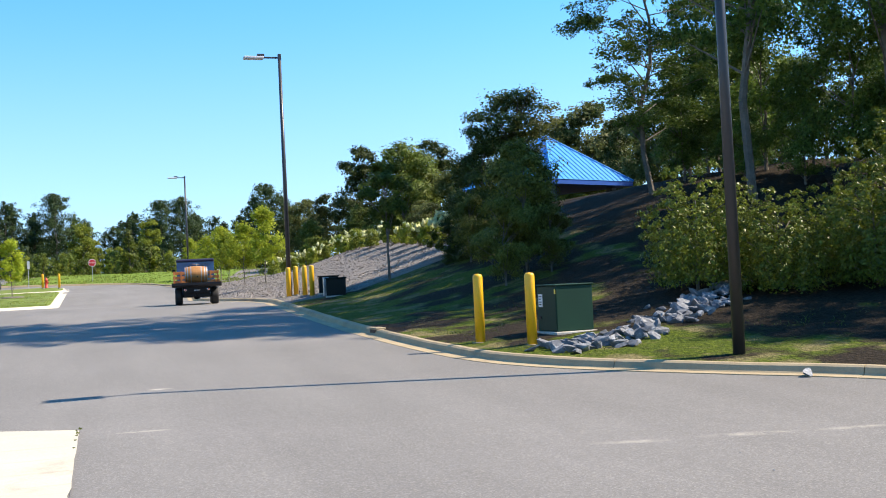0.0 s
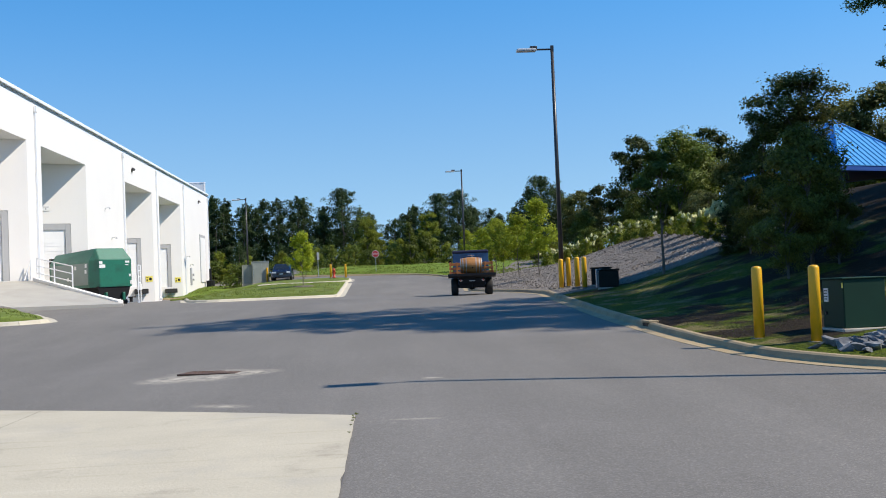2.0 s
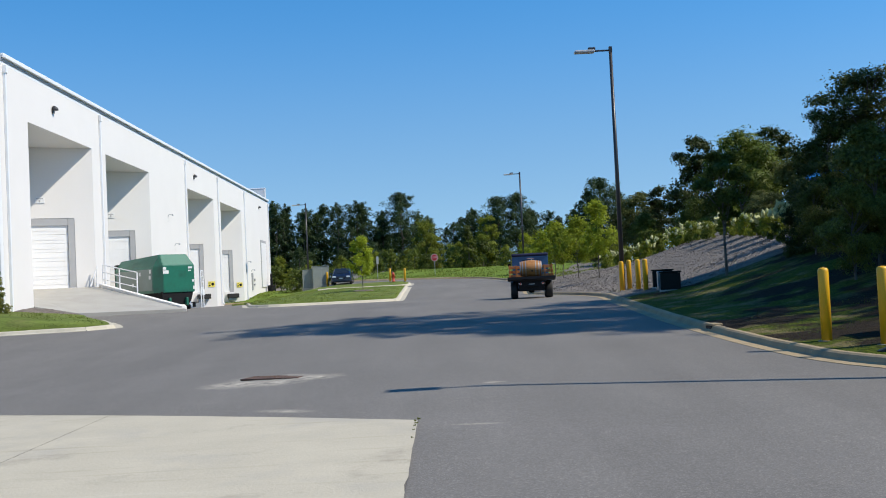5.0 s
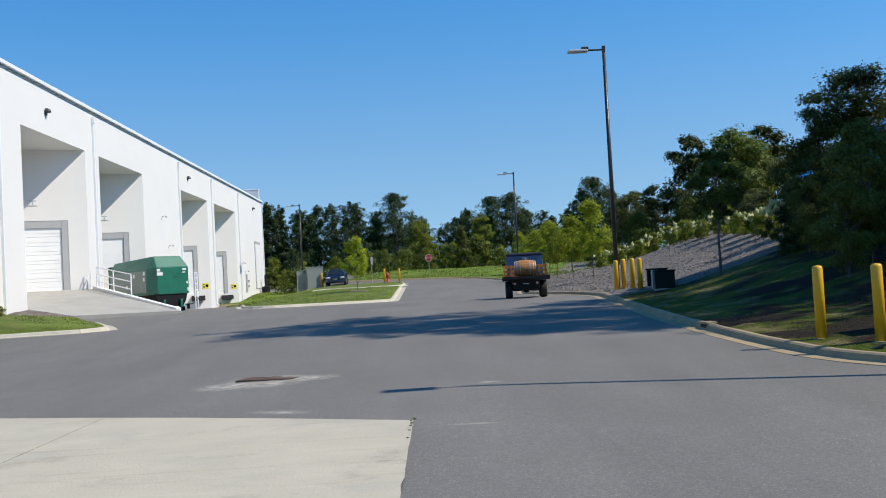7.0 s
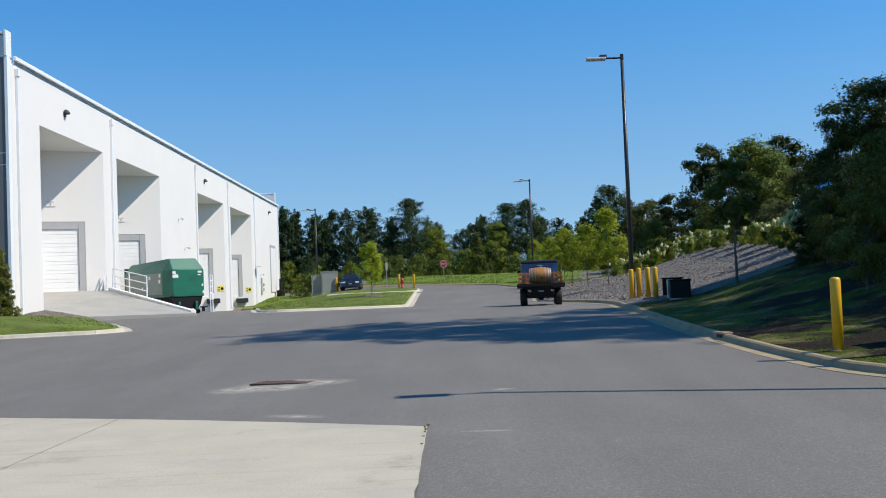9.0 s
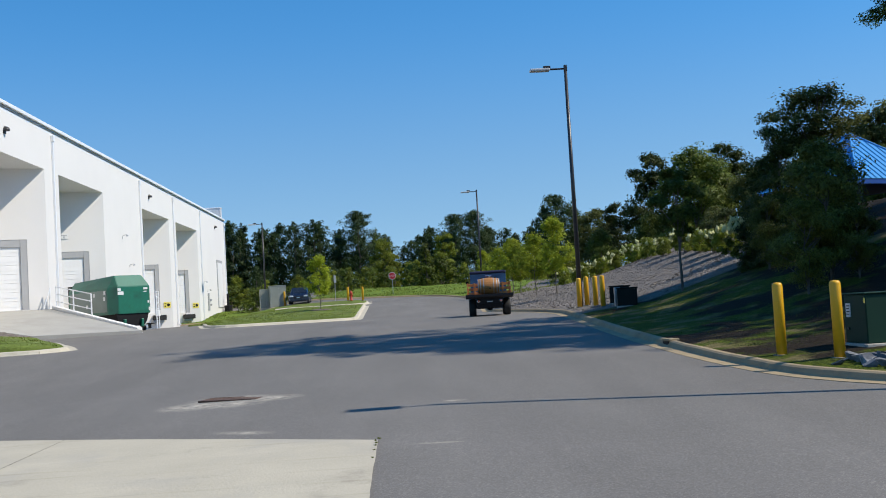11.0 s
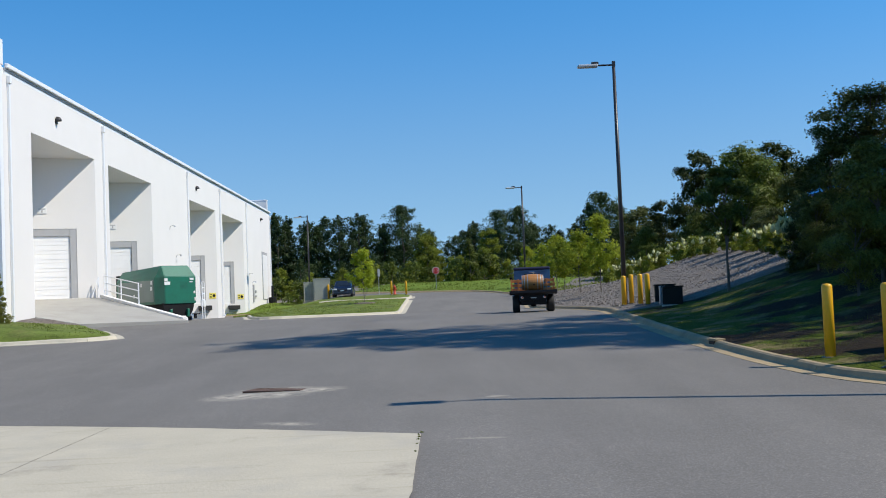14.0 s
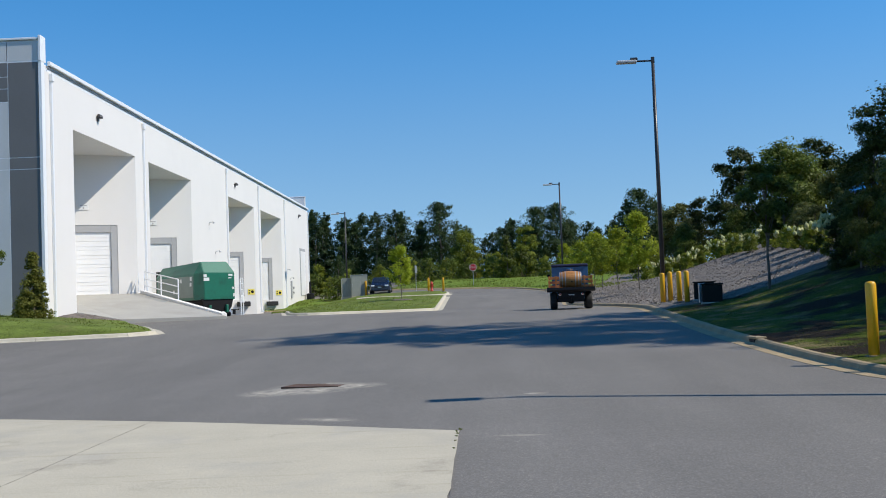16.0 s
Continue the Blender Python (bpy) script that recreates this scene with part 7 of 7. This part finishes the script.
# shredded bark lying on the mulch
def bark_chips():
    rng = np.random.default_rng(8)
    verts, faces = [], []
    idx = [i for i, p in enumerate(line_r) if 36.8 < p.y < 76]
    for k in range(18000):
        i = idx[rng.integers(len(idx))]
        d = 0.3 + 9.5 * rng.random()
        j = rng.random() * 0.6
        t = Vector((nn_r[i].y, -nn_r[i].x))
        p = line_r[i]
        x, y = p.x + nn_r[i].x * d - t.x * j, p.y + nn_r[i].y * d - t.y * j
        z = h(p.x, p.y) + bank(d, p.y) + 0.02
        a = rng.random() * 6.283
        u = np.array((math.cos(a), math.sin(a), rng.normal() * 0.4)) * (0.014 + 0.03 * rng.random())
        v = np.array((-math.sin(a), math.cos(a), rng.normal() * 0.5)) * (0.007 + 0.011 * rng.random())
        c = np.array((x, y, z))
        n = len(verts)
        verts += [tuple(c - u - v), tuple(c + u - v), tuple(c + u + v), tuple(c - u + v)]
        faces.append((n, n + 1, n + 2, n + 3))
    tagged(raw("bark_chips", verts, faces, CHIP), "grey-brown shredded bark chips on the bank", "mulch", kind="stuff")


bark_chips()


# weeds in the joint at the apron's corner
def weeds(pts):
    for i, (x, y, s) in enumerate(pts):
        rng = np.random.default_rng(90 + i)
        top = empty("weed_tuft", pose(x, y, h(x, y)), "small green weed growing in the apron joint", "weed", "apron weeds")
        bmv = ([], [])
        cs = [(rng.normal() * 0.05 * s, rng.normal() * 0.07 * s, 0.03 + 0.05 * rng.random() * s) for k in range(6)]
        leaves(bmv, cs, 0.06 * s, rng, 14, 0.05 * s, up=1.0, slim=0.16)
        raw("leaf_clump", bmv[0], bmv[1], LEAF_OLIVE, top)


weeds(((-0.2, 13.0, 0.24), (-0.23, 12.85, 0.2), (-0.21, 12.7, 0.2), (-0.23, 12.5, 0.18), (-0.24, 12.2, 0.16), (-0.25, 11.7, 0.16)))


def mulch_ring(x, y, r):
    bm = bmesh.new()
    lathe(bm, [(r, -0.06), (r * 0.9, 0.03), (r * 0.5, 0.06), (0.001, 0.07)], 20, pose(x, y, h(x, y) + 0.22))
    for v in bm.verts:
        v.co += Vector((0.06 * noise.noise(v.co * 3), 0.06 * noise.noise(v.co * 3 + Vector((5, 0, 0))), 0.02 * noise.noise(v.co * 5)))
    tagged(link("mulch_ring", bm, MULCH, smooth=True), "low ring of bark mulch round a young tree", "mulch", kind="structure")


mulch_ring(-4.45, 72.6, 0.75)
